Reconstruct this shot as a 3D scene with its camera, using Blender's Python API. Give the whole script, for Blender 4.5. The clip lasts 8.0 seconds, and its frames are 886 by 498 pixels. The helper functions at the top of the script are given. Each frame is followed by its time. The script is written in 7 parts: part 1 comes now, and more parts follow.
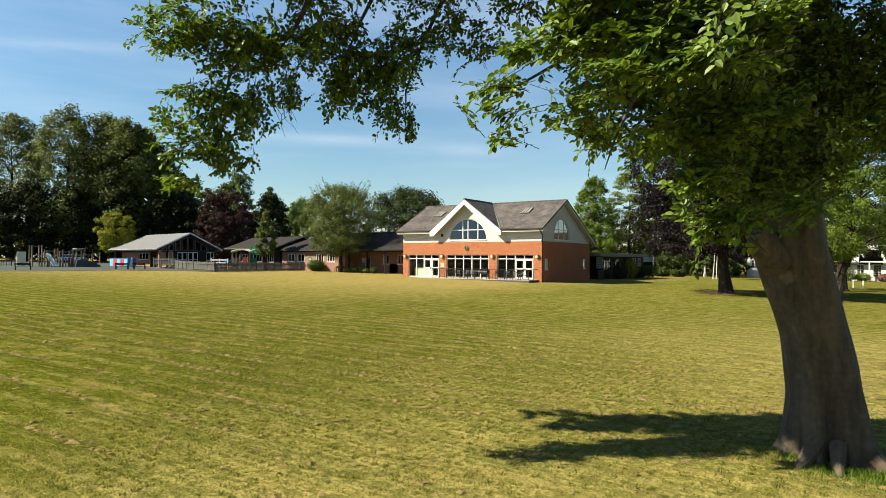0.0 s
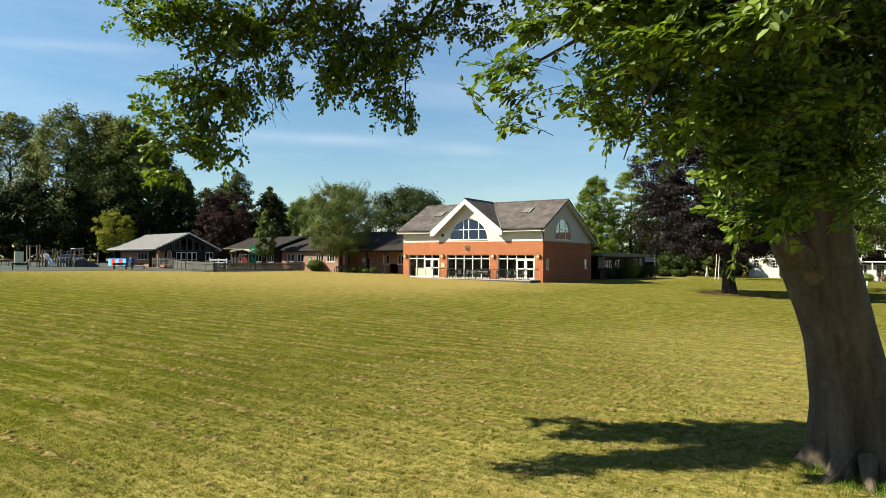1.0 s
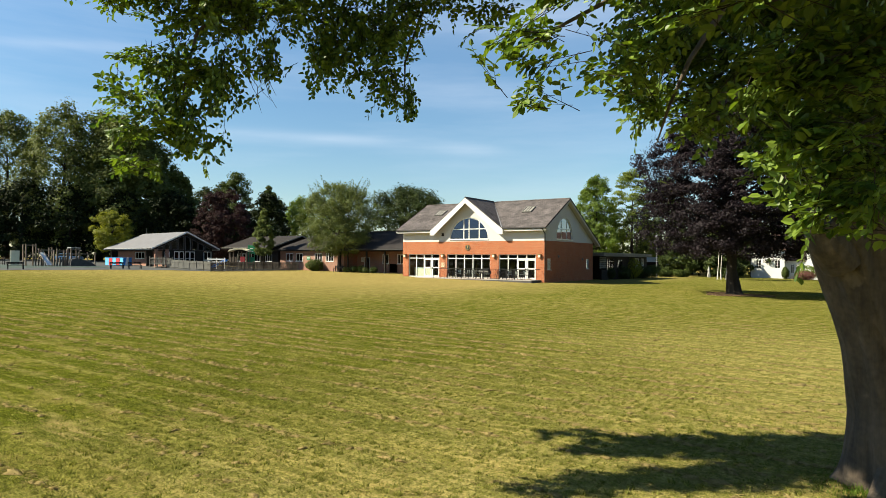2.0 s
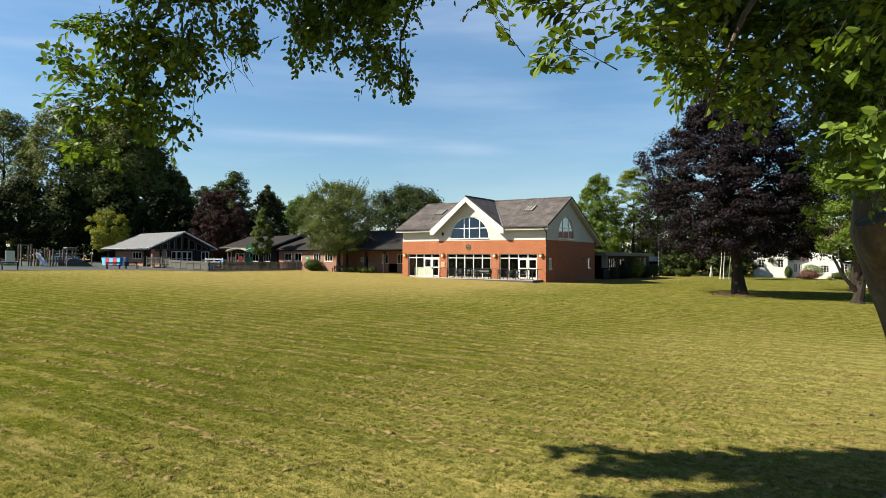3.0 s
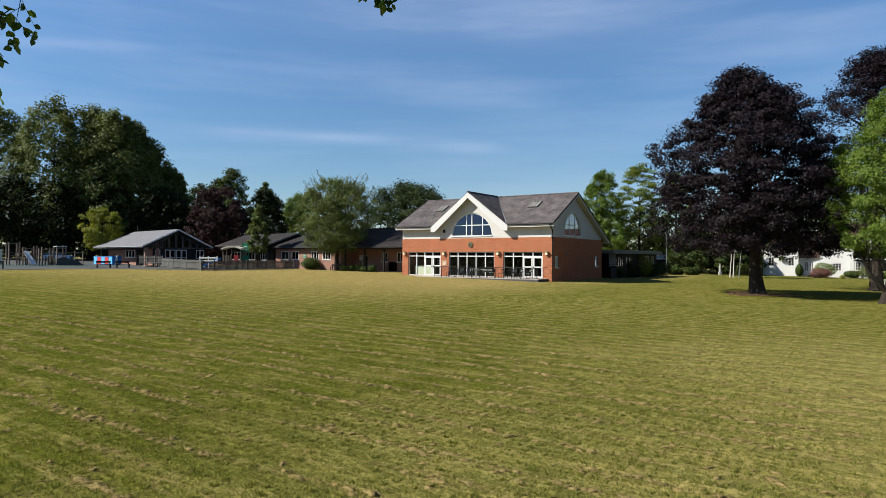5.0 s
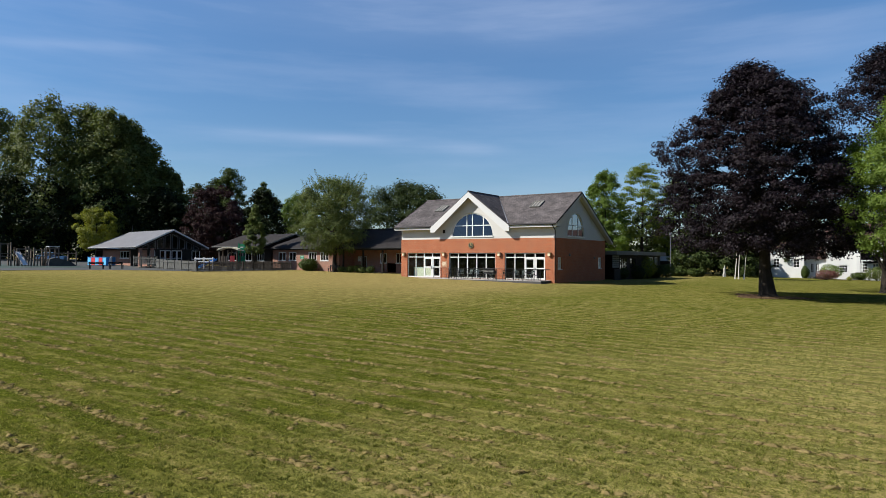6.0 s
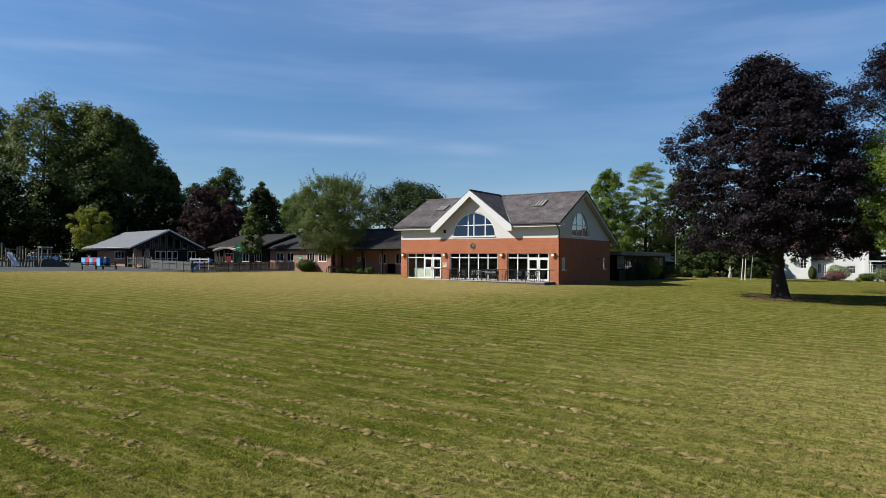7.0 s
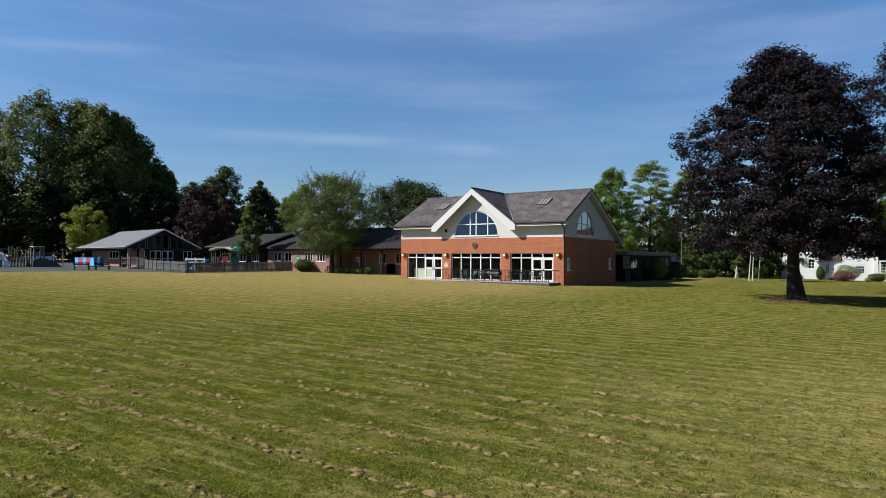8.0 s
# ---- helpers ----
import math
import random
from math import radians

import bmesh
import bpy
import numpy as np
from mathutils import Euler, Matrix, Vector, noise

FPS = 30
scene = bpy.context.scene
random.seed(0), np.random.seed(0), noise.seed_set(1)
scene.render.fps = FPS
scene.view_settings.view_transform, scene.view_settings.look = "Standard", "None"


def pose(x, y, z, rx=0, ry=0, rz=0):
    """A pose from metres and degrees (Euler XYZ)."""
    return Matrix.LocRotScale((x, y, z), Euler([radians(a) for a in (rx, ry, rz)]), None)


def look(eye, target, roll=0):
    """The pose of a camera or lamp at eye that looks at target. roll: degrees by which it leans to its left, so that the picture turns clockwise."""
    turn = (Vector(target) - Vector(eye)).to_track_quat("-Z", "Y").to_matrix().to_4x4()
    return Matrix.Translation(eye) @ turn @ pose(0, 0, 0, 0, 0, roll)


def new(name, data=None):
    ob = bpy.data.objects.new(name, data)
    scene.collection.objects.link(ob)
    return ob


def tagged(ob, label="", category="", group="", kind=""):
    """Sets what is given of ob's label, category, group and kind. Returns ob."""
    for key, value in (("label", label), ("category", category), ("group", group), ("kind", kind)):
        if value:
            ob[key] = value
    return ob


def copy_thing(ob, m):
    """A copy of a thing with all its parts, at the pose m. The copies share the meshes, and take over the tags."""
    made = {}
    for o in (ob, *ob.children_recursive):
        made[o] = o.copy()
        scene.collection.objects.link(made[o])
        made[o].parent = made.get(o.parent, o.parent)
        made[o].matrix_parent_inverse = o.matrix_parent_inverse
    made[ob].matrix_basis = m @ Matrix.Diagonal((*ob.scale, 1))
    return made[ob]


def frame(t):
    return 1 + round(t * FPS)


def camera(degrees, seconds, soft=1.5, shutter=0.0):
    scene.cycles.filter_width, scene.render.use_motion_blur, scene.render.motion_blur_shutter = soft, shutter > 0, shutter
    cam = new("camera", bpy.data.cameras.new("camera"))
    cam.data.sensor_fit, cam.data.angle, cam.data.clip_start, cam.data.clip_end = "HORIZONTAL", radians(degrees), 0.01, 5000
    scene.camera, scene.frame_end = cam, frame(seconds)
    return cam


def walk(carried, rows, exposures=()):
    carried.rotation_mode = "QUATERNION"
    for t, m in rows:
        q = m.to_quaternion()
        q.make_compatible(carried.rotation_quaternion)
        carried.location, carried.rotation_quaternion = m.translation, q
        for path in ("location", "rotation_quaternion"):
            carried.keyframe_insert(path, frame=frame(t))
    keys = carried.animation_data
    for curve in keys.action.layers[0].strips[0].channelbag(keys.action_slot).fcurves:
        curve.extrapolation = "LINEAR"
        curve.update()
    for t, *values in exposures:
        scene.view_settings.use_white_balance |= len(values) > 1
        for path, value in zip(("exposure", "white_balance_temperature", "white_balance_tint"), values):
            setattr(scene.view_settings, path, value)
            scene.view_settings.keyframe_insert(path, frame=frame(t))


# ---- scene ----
cam = camera(70.0, 8.0, soft=0.6)
PATH = [
    (0, (28.133, -59.562, 2.288), (27.01, -57.907, 2.32), 0.3),
    (0.5, (27.981, -59.356, 2.286), (26.858, -57.702, 2.317), 0.3),
    (1, (27.794, -59.104, 2.282), (26.67, -57.449, 2.314), 0.3),
    (1.5, (27.575, -58.815, 2.271), (26.451, -57.16, 2.303), 0.3),
    (1.7, (27.474, -58.682, 2.271), (26.351, -57.028, 2.302), 0.4),
    (2.8, (26.926, -57.911, 2.273), (25.805, -56.255, 2.305), 0.3),
    (3, (26.816, -57.741, 2.274), (25.693, -56.086, 2.304), 0.3),
    (3.5, (26.493, -57.28, 2.266), (25.369, -55.626, 2.296), 0.3),
    (4, (26.128, -56.759, 2.248), (25.005, -55.105, 2.278), 0.3),
    (4.5, (25.75, -56.208, 2.245), (24.625, -54.555, 2.274), 0.2),
    (4.7, (25.589, -55.961, 2.251), (24.463, -54.308, 2.276), 0.2),
    (6, (24.5, -54.274, 2.233), (23.373, -52.622, 2.262), 0.3),
    (6.5, (24.03, -53.594, 2.228), (22.903, -51.943, 2.258), 0.3),
    (7, (23.533, -52.9, 2.224), (22.405, -51.249, 2.255), 0.3),
    (7.5, (23.016, -52.196, 2.221), (21.888, -50.545, 2.252), 0.3),
    (8, (22.468, -51.479, 2.219), (21.339, -49.829, 2.25), 0.3),
]
walk(cam, [(t, look(eye, target, roll)) for t, eye, target, roll in PATH],
     [(0, 1.34, 7120, 2), (1.7, 1.35, 6980, 3), (3.0, 1.24, 6680, 5), (4.5, 0.95, 6180, 8), (6.0, 0.75, 5900, 10), (8, 0.70, 5800, 10)])

# ---- light ----
SUN_DIR = Vector((0.7205, 0.693, -0.84)).normalized()
scene.view_settings.exposure = 0.0
sun_data = bpy.data.lights.new("sun", "SUN")
sun_data.energy, sun_data.angle, sun_data.color = 5.4, radians(0.53), (1.0, 0.92, 0.77)
sun = new("sun", sun_data)
sun.matrix_world = look((-60, -45, 60), Vector((-60, -45, 60)) + SUN_DIR)
world = bpy.data.worlds.new("sky")
scene.world = world
world.use_nodes = True
wn, wl = world.node_tree.nodes, world.node_tree.links
wn.clear()
sky = wn.new("ShaderNodeTexSky")
sky.sky_type, sky.sun_disc = "NISHITA", False
sky.sun_elevation = math.asin(-SUN_DIR.z)
sky.sun_rotation = math.atan2(-SUN_DIR.x, -SUN_DIR.y)
sky.air_density, sky.dust_density, sky.ozone_density = 1.0, 0.2, 2.5
bg = wn.new("ShaderNodeBackground")
bg.inputs["Strength"].default_value = 0.063
# thin high cloud, stretched into faint bands over the whole dome
tc = wn.new("ShaderNodeTexCoord")
mp = wn.new("ShaderNodeMapping")
mp.inputs["Rotation"].default_value = (0.05, 0.12, radians(34))
mp.inputs["Scale"].default_value = (1.3, 1.3, 11.0)
cn = wn.new("ShaderNodeTexNoise")
cn.inputs["Scale"].default_value, cn.inputs["Detail"].default_value, cn.inputs["Roughness"].default_value = 2.1, 5.0, 0.55
cr = wn.new("ShaderNodeValToRGB")
cr.color_ramp.elements[0].position, cr.color_ramp.elements[1].position = 0.44, 0.88
cr.color_ramp.elements[1].color = (0.22, 0.22, 0.22, 1)
mx = wn.new("ShaderNodeMix")
mx.data_type = "RGBA"
mx.inputs["B"].default_value = (6.0, 6.5, 7.8, 1)
out = wn.new("ShaderNodeOutputWorld")
wl.new(tc.outputs["Generated"], mp.inputs["Vector"])
wl.new(mp.outputs["Vector"], cn.inputs["Vector"])
wl.new(cn.outputs["Fac"], cr.inputs["Fac"])
# a few single streaks of cirrus: bearing and height as slopes from the line of the walk, their half spread, and density
def sky_math(kind, a, b=None, c=None):
    q = wn.new("ShaderNodeMath")
    q.operation = kind
    for i, v in enumerate((a, b, c)):
        if isinstance(v, (int, float)):
            q.inputs[i].default_value = v
        elif v is not None:
            wl.new(v, q.inputs[i])
    return q.outputs[0]


def sky_dot(v):
    q = wn.new("ShaderNodeVectorMath")
    q.operation = "DOT_PRODUCT"
    wl.new(tc.outputs["Generated"], q.inputs[0])
    q.inputs[1].default_value = v
    return q.outputs["Value"]


ahead_ = sky_math("MAXIMUM", sky_dot((-0.5604, 0.8282, 0)), 0.05)
bearing, height = sky_math("DIVIDE", sky_dot((0.8282, 0.5604, 0)), ahead_), sky_math("DIVIDE", sky_dot((0, 0, 1)), ahead_)
cover = cr.outputs["Color"]
for b0, h0, sb, sh, dense in ((-0.150, 0.188, 0.085, 0.0085, 0.34), (-0.30, 0.196, 0.10, 0.010, 0.16), (0.035, 0.174, 0.060, 0.008, 0.16), (-0.62, 0.338, 0.20, 0.010, 0.12), (0.05, 0.255, 0.14, 0.030, 0.07), (0.05, 0.385, 0.50, 0.060, 0.17)):
    db = sky_math("DIVIDE", sky_math("SUBTRACT", bearing, b0), sb)
    dh = sky_math("DIVIDE", sky_math("MULTIPLY_ADD", sky_math("SUBTRACT", bearing, b0), 0.045, sky_math("SUBTRACT", height, h0)), sh)
    r2 = sky_math("ADD", sky_math("MULTIPLY", db, db), sky_math("MULTIPLY", dh, dh))
    cover = sky_math("ADD", cover, sky_math("MULTIPLY", sky_math("POWER", 2.718, sky_math("MULTIPLY", r2, -1.0)), sky_math("MULTIPLY", cn.outputs["Fac"], 2 * dense)))
wl.new(cover, mx.inputs["Factor"])
# the dome is brightest a little way up; dimmed overhead to cut fill light
def sky_range(v, a, b, c, d):
    q = wn.new("ShaderNodeMapRange")
    for key, val in zip(("From Min", "From Max", "To Min", "To Max"), (a, b, c, d)):
        q.inputs[key].default_value = val
    wl.new(v, q.inputs["Value"])
    return q.outputs[0]


up = sky_dot((0, 0, 1))
rise = sky_math("SUBTRACT", sky_range(up, 0.0, 0.42, 0.80, 1.16), sky_range(up, 0.42, 1.0, 0.0, 0.30))
dome = wn.new("ShaderNodeVectorMath")
dome.operation = "SCALE"
wl.new(sky.outputs["Color"], dome.inputs[0])
wl.new(rise, dome.inputs["Scale"])
wl.new(dome.outputs[0], mx.inputs["A"])
hs = wn.new("ShaderNodeHueSaturation")
hs.inputs["Saturation"].default_value, hs.inputs["Value"].default_value = 1.16, 1.0
wl.new(mx.outputs["Result"], hs.inputs["Color"])
wl.new(hs.outputs["Color"], bg.inputs["Color"])
wl.new(bg.outputs["Background"], out.inputs["Surface"])

# ---- materials ----
def mat(name, color, rough=0.7, metal=0.0, var=0.12, scale=3.0, fine=40.0, bump=0.15, spec=0.4):
    """A painted or plain surface with coarse and fine variation and light relief."""
    m = bpy.data.materials.new(name)
    m.use_nodes = True
    n, l = m.node_tree.nodes, m.node_tree.links
    b = n["Principled BSDF"]
    b.inputs["Roughness"].default_value, b.inputs["Metallic"].default_value = rough, metal
    b.inputs["Specular IOR Level"].default_value = spec
    t = n.new("ShaderNodeTexCoord")
    a = n.new("ShaderNodeTexNoise")
    a.inputs["Scale"].default_value, a.inputs["Detail"].default_value = scale, 6
    f = n.new("ShaderNodeTexNoise")
    f.inputs["Scale"].default_value, f.inputs["Detail"].default_value = fine, 4
    l.new(t.outputs["Object"], a.inputs["Vector"])
    l.new(t.outputs["Object"], f.inputs["Vector"])
    mean = n.new("ShaderNodeMath")
    mean.operation = "ADD"
    l.new(a.outputs["Fac"], mean.inputs[0])
    l.new(f.outputs["Fac"], mean.inputs[1])
    r = n.new("ShaderNodeValToRGB")
    r.color_ramp.elements[0].position, r.color_ramp.elements[1].position = 0.3, 0.7
    half = n.new("ShaderNodeMath")
    half.operation = "MULTIPLY"
    half.inputs[1].default_value = 0.5
    l.new(mean.outputs[0], half.inputs[0])
    l.new(half.outputs[0], r.inputs["Fac"])
    r.color_ramp.elements[0].color = (*[c * (1 - var) for c in color], 1)
    r.color_ramp.elements[1].color = (*[min(1, c * (1 + var)) for c in color], 1)
    l.new(r.outputs["Color"], b.inputs["Base Color"])
    if bump:
        bp = n.new("ShaderNodeBump")
        bp.inputs["Strength"].default_value, bp.inputs["Distance"].default_value = bump, 0.01
        l.new(f.outputs["Fac"], bp.inputs["Height"])
        l.new(bp.outputs["Normal"], b.inputs["Normal"])
    return m


def brick_mat(name, c1, c2, mortar, bw=0.225, bh=0.075, joint=0.011, rough=0.85, bump=0.4, vary=0.12):
    """Coursed masonry or slating: x along, z up, in metres of the object."""
    m = bpy.data.materials.new(name)
    m.use_nodes = True
    n, l = m.node_tree.nodes, m.node_tree.links
    b = n["Principled BSDF"]
    b.inputs["Roughness"].default_value = rough
    b.inputs["Specular IOR Level"].default_value = 0.12
    t = n.new("ShaderNodeTexCoord")
    sp, cb, ad = n.new("ShaderNodeSeparateXYZ"), n.new("ShaderNodeCombineXYZ"), n.new("ShaderNodeMath")
    l.new(t.outputs["Object"], sp.inputs[0])
    l.new(sp.outputs["X"], ad.inputs[0])
    l.new(sp.outputs["Y"], ad.inputs[1])
    l.new(ad.outputs[0], cb.inputs["X"])
    l.new(sp.outputs["Z"], cb.inputs["Y"])
    k = n.new("ShaderNodeTexBrick")
    k.inputs["Scale"].default_value = 1.0
    k.inputs["Brick Width"].default_value, k.inputs["Row Height"].default_value = bw, bh
    k.inputs["Mortar Size"].default_value = joint
    k.inputs["Color1"].default_value, k.inputs["Color2"].default_value, k.inputs["Mortar"].default_value = (*c1, 1), (*c2, 1), (*mortar, 1)
    l.new(cb.outputs[0], k.inputs["Vector"])
    a = n.new("ShaderNodeTexNoise")
    a.inputs["Scale"].default_value, a.inputs["Detail"].default_value, a.inputs["Roughness"].default_value = 0.9, 10, 0.72
    l.new(t.outputs["Object"], a.inputs["Vector"])
    mr = n.new("ShaderNodeMapRange")
    mr.inputs["From Min"].default_value, mr.inputs["From Max"].default_value = 0.3, 0.7
    mr.inputs["To Min"].default_value, mr.inputs["To Max"].default_value = 1 - vary, 1 + vary
    l.new(a.outputs["Fac"], mr.inputs["Value"])
    mu = n.new("ShaderNodeVectorMath")
    mu.operation = "SCALE"
    l.new(k.outputs["Color"], mu.inputs[0])
    l.new(mr.outputs[0], mu.inputs["Scale"])
    l.new(mu.outputs[0], b.inputs["Base Color"])
    bp = n.new("ShaderNodeBump")
    bp.inputs["Strength"].default_value, bp.inputs["Distance"].default_value = bump, 0.01
    bp.invert = True
    l.new(k.outputs["Fac"], bp.inputs["Height"])
    l.new(bp.outputs["Normal"], b.inputs["Normal"])
    return m


def leaf_mat(name, c1, c2, trans=0.35, rough=0.5, gloss=0.5):
    """Leaves: colour varies leaf by leaf, light passes through the blade."""
    m = bpy.data.materials.new(name)
    m.use_nodes = True
    n, l = m.node_tree.nodes, m.node_tree.links
    b = n["Principled BSDF"]
    b.inputs["Roughness"].default_value = rough
    b.inputs["Specular IOR Level"].default_value = gloss
    g = n.new("ShaderNodeNewGeometry")
    r = n.new("ShaderNodeValToRGB")
    r.color_ramp.elements[0].color, r.color_ramp.elements[1].color = (*c1, 1), (*c2, 1)
    l.new(g.outputs["Random Per Island"], r.inputs["Fac"])
    l.new(r.outputs["Color"], b.inputs["Base Color"])
    tr = n.new("ShaderNodeBsdfTranslucent")
    hs = n.new("ShaderNodeHueSaturation")
    hs.inputs["Value"].default_value, hs.inputs["Saturation"].default_value = 1.5, 1.1
    l.new(r.outputs["Color"], hs.inputs["Color"])
    l.new(hs.outputs["Color"], tr.inputs["Color"])
    x = n.new("ShaderNodeMixShader")
    x.inputs["Fac"].default_value = trans
    l.new(b.outputs[0], x.inputs[1])
    l.new(tr.outputs[0], x.inputs[2])
    l.new(x.outputs[0], n["Material Output"].inputs["Surface"])
    return m


def bark_mat(name, color):
    """Smooth beech bark: long upright flutes, blotches of lichen and fine pits."""
    m = mat(name, color, 0.85, 0, 0.4, 1.6, 14, 0.4)
    n, l = m.node_tree.nodes, m.node_tree.links
    b = n["Principled BSDF"]
    t = n.new("ShaderNodeTexCoord")
    mp = n.new("ShaderNodeMapping")
    mp.inputs["Scale"].default_value = (7.0, 7.0, 0.9)
    k = n.new("ShaderNodeTexNoise")
    k.inputs["Scale"].default_value, k.inputs["Detail"].default_value, k.inputs["Roughness"].default_value = 1.0, 7, 0.6
    l.new(t.outputs["Object"], mp.inputs["Vector"])
    l.new(mp.outputs[0], k.inputs["Vector"])
    bp = n.new("ShaderNodeBump")
    bp.inputs["Strength"].default_value, bp.inputs["Distance"].default_value = 0.8, 0.05
    l.new(k.outputs["Fac"], bp.inputs["Height"])
    old = b.inputs["Normal"].links[0].from_socket
    l.new(old, bp.inputs["Normal"])
    l.new(bp.outputs["Normal"], b.inputs["Normal"])
    base = b.inputs["Base Color"].links[0].from_socket
    r = n.new("ShaderNodeMapRange")
    r.inputs["From Min"].default_value, r.inputs["From Max"].default_value = 0.35, 0.65
    r.inputs["To Min"].default_value, r.inputs["To Max"].default_value = 0.62, 1.25
    l.new(k.outputs["Fac"], r.inputs["Value"])
    s = n.new("ShaderNodeVectorMath")
    s.operation = "SCALE"
    l.new(base, s.inputs[0])
    l.new(r.outputs[0], s.inputs["Scale"])
    li = n.new("ShaderNodeTexNoise")
    li.inputs["Scale"].default_value, li.inputs["Detail"].default_value = 3.2, 5
    l.new(t.outputs["Object"], li.inputs["Vector"])
    lr = n.new("ShaderNodeMapRange")
    lr.inputs["From Min"].default_value, lr.inputs["From Max"].default_value = 0.64, 0.74
    lr.inputs["To Max"].default_value = 0.6
    l.new(li.outputs["Fac"], lr.inputs["Value"])
    x = n.new("ShaderNodeMix")
    x.data_type = "RGBA"
    x.inputs["B"].default_value = (0.17, 0.132, 0.088, 1)
    l.new(lr.outputs[0], x.inputs["Factor"])
    l.new(s.outputs[0], x.inputs["A"])
    l.new(x.outputs["Result"], b.inputs["Base Color"])
    return m


def glass_mat(name, tint=(0.9, 0.95, 0.95), rough=0.02, ior=1.75, mirror=(1, 1, 1)):
    """Window glass: a thin sheet, clear with a mirror gloss that grows at grazing angles."""
    m = bpy.data.materials.new(name)
    m.use_nodes = True
    n, l = m.node_tree.nodes, m.node_tree.links
    n.clear()
    o = n.new("ShaderNodeOutputMaterial")
    t, g, x, f = n.new("ShaderNodeBsdfTransparent"), n.new("ShaderNodeBsdfGlossy"), n.new("ShaderNodeMixShader"), n.new("ShaderNodeLayerWeight")
    t.inputs["Color"].default_value = (*tint, 1)
    g.inputs["Roughness"].default_value = rough
    g.inputs["Color"].default_value = (*mirror, 1)
    base = ((ior - 1) / (ior + 1)) ** 2
    pw, ma = n.new("ShaderNodeMath"), n.new("ShaderNodeMath")
    pw.operation, ma.operation = "POWER", "MULTIPLY_ADD"
    pw.inputs[1].default_value, ma.inputs[1].default_value, ma.inputs[2].default_value = 5.0, 1 - base, base
    l.new(f.outputs["Facing"], pw.inputs[0])
    l.new(pw.outputs[0], ma.inputs[0])
    l.new(ma.outputs[0], x.inputs["Fac"])
    l.new(t.outputs[0], x.inputs[1])
    l.new(g.outputs[0], x.inputs[2])
    l.new(x.outputs[0], o.inputs["Surface"])
    return m


M_BRICK = brick_mat("orange_brick", (0.345, 0.094, 0.035), (0.235, 0.058, 0.025), (0.295, 0.166, 0.10))
M_BRICK2 = brick_mat("pink_brown_brick", (0.300, 0.142, 0.100), (0.225, 0.108, 0.078), (0.21, 0.155, 0.125))
M_SLATE = brick_mat("brown_slate", (0.102, 0.088, 0.086), (0.074, 0.065, 0.065), (0.048, 0.042, 0.042), 0.25, 0.13, 0.012, 0.8, vary=0.52)
M_TILE = brick_mat("dark_tile", (0.031, 0.027, 0.026), (0.022, 0.019, 0.019), (0.012, 0.011, 0.011), 0.30, 0.16, 0.012, 0.85)
M_SHEET = mat("grey_roof_sheet", (0.118, 0.117, 0.129), 0.6, 0.0, 0.22, 1.1, 14, 0.15)
M_RENDER = mat("cream_render", (0.455, 0.437, 0.415), 0.9, 0, 0.06, 0.8, 60, 0.2)
M_WHITE = mat("white_paint", (0.49, 0.482, 0.472), 0.45, 0, 0.04, 1.5, 30, 0.05)
M_UPVC = mat("white_upvc", (0.57, 0.565, 0.55), 0.3, 0, 0.03, 1.5, 30, 0.0)
M_BLACK = mat("black_metal", (0.014, 0.014, 0.015), 0.6, 0.0, 0.2, 4, 60, 0.05, 0.15)
M_FENCE = mat("brown_fence_timber", (0.052, 0.042, 0.034), 0.85, 0, 0.3, 2, 30, 0.3)
M_DARKWOOD = mat("dark_stained_timber", (0.014, 0.011, 0.0095), 0.8, 0, 0.3, 2, 30, 0.3, 0.2)
M_GREYWOOD = mat("weathered_timber", (0.120, 0.092, 0.068), 0.85, 0, 0.3, 2, 40, 0.3)
M_GREYFENCE = mat("grey_painted_timber", (0.128, 0.125, 0.112), 0.8, 0, 0.2, 2, 40, 0.2)
M_PICKET = mat("grey_weathered_pickets", (0.082, 0.080, 0.073), 0.85, 0, 0.25, 2, 40, 0.2)
M_GLASS = glass_mat("window_glass", ior=1.32)
M_DIMGLASS = glass_mat("shaded_window_glass", (0.6, 0.65, 0.65), 0.02, 1.18)
# reflected sky and unlit attic are put into the colours of both glasses
M_PLAINARCH = glass_mat("grey_reflection_glass", (0.10, 0.12, 0.15), 0.03, 2.9, (0.80, 0.88, 1.0))
M_BLUEREFLECT = glass_mat("blue_reflection_glass", (0.07, 0.10, 0.18), 0.03, 2.2, (0.30, 0.42, 0.78))
# the dimness of the rooms is put into these near-black colours
M_UNLITROOM = mat("unlit_room_wall", (0.022, 0.020, 0.018), 0.9, 0, 0.1, 1, 20, 0.05)
M_UNLITFLOOR = mat("unlit_room_floor", (0.03, 0.025, 0.02), 0.6, 0, 0.2, 1, 20, 0.05)
M_PAVE = mat("grey_paving", (0.30, 0.28, 0.26), 0.9, 0, 0.2, 1.5, 40, 0.3)
M_STONE = mat("dark_edging", (0.060, 0.056, 0.053), 0.9, 0, 0.3, 3, 40, 0.4)
M_ASPHALT = mat("asphalt", (0.040, 0.042, 0.042), 0.9, 0, 0.2, 0.6, 60, 0.4)
M_GREENPLAY = mat("green_play_surface", (0.025, 0.045, 0.038), 0.9, 0, 0.2, 0.6, 60, 0.3)
M_RED = mat("red_paint", (0.55, 0.04, 0.04), 0.5)
M_DARKRED = mat("dark_red_paint", (0.26, 0.022, 0.025), 0.5)
M_BLUE = mat("blue_paint", (0.03, 0.20, 0.55), 0.5)
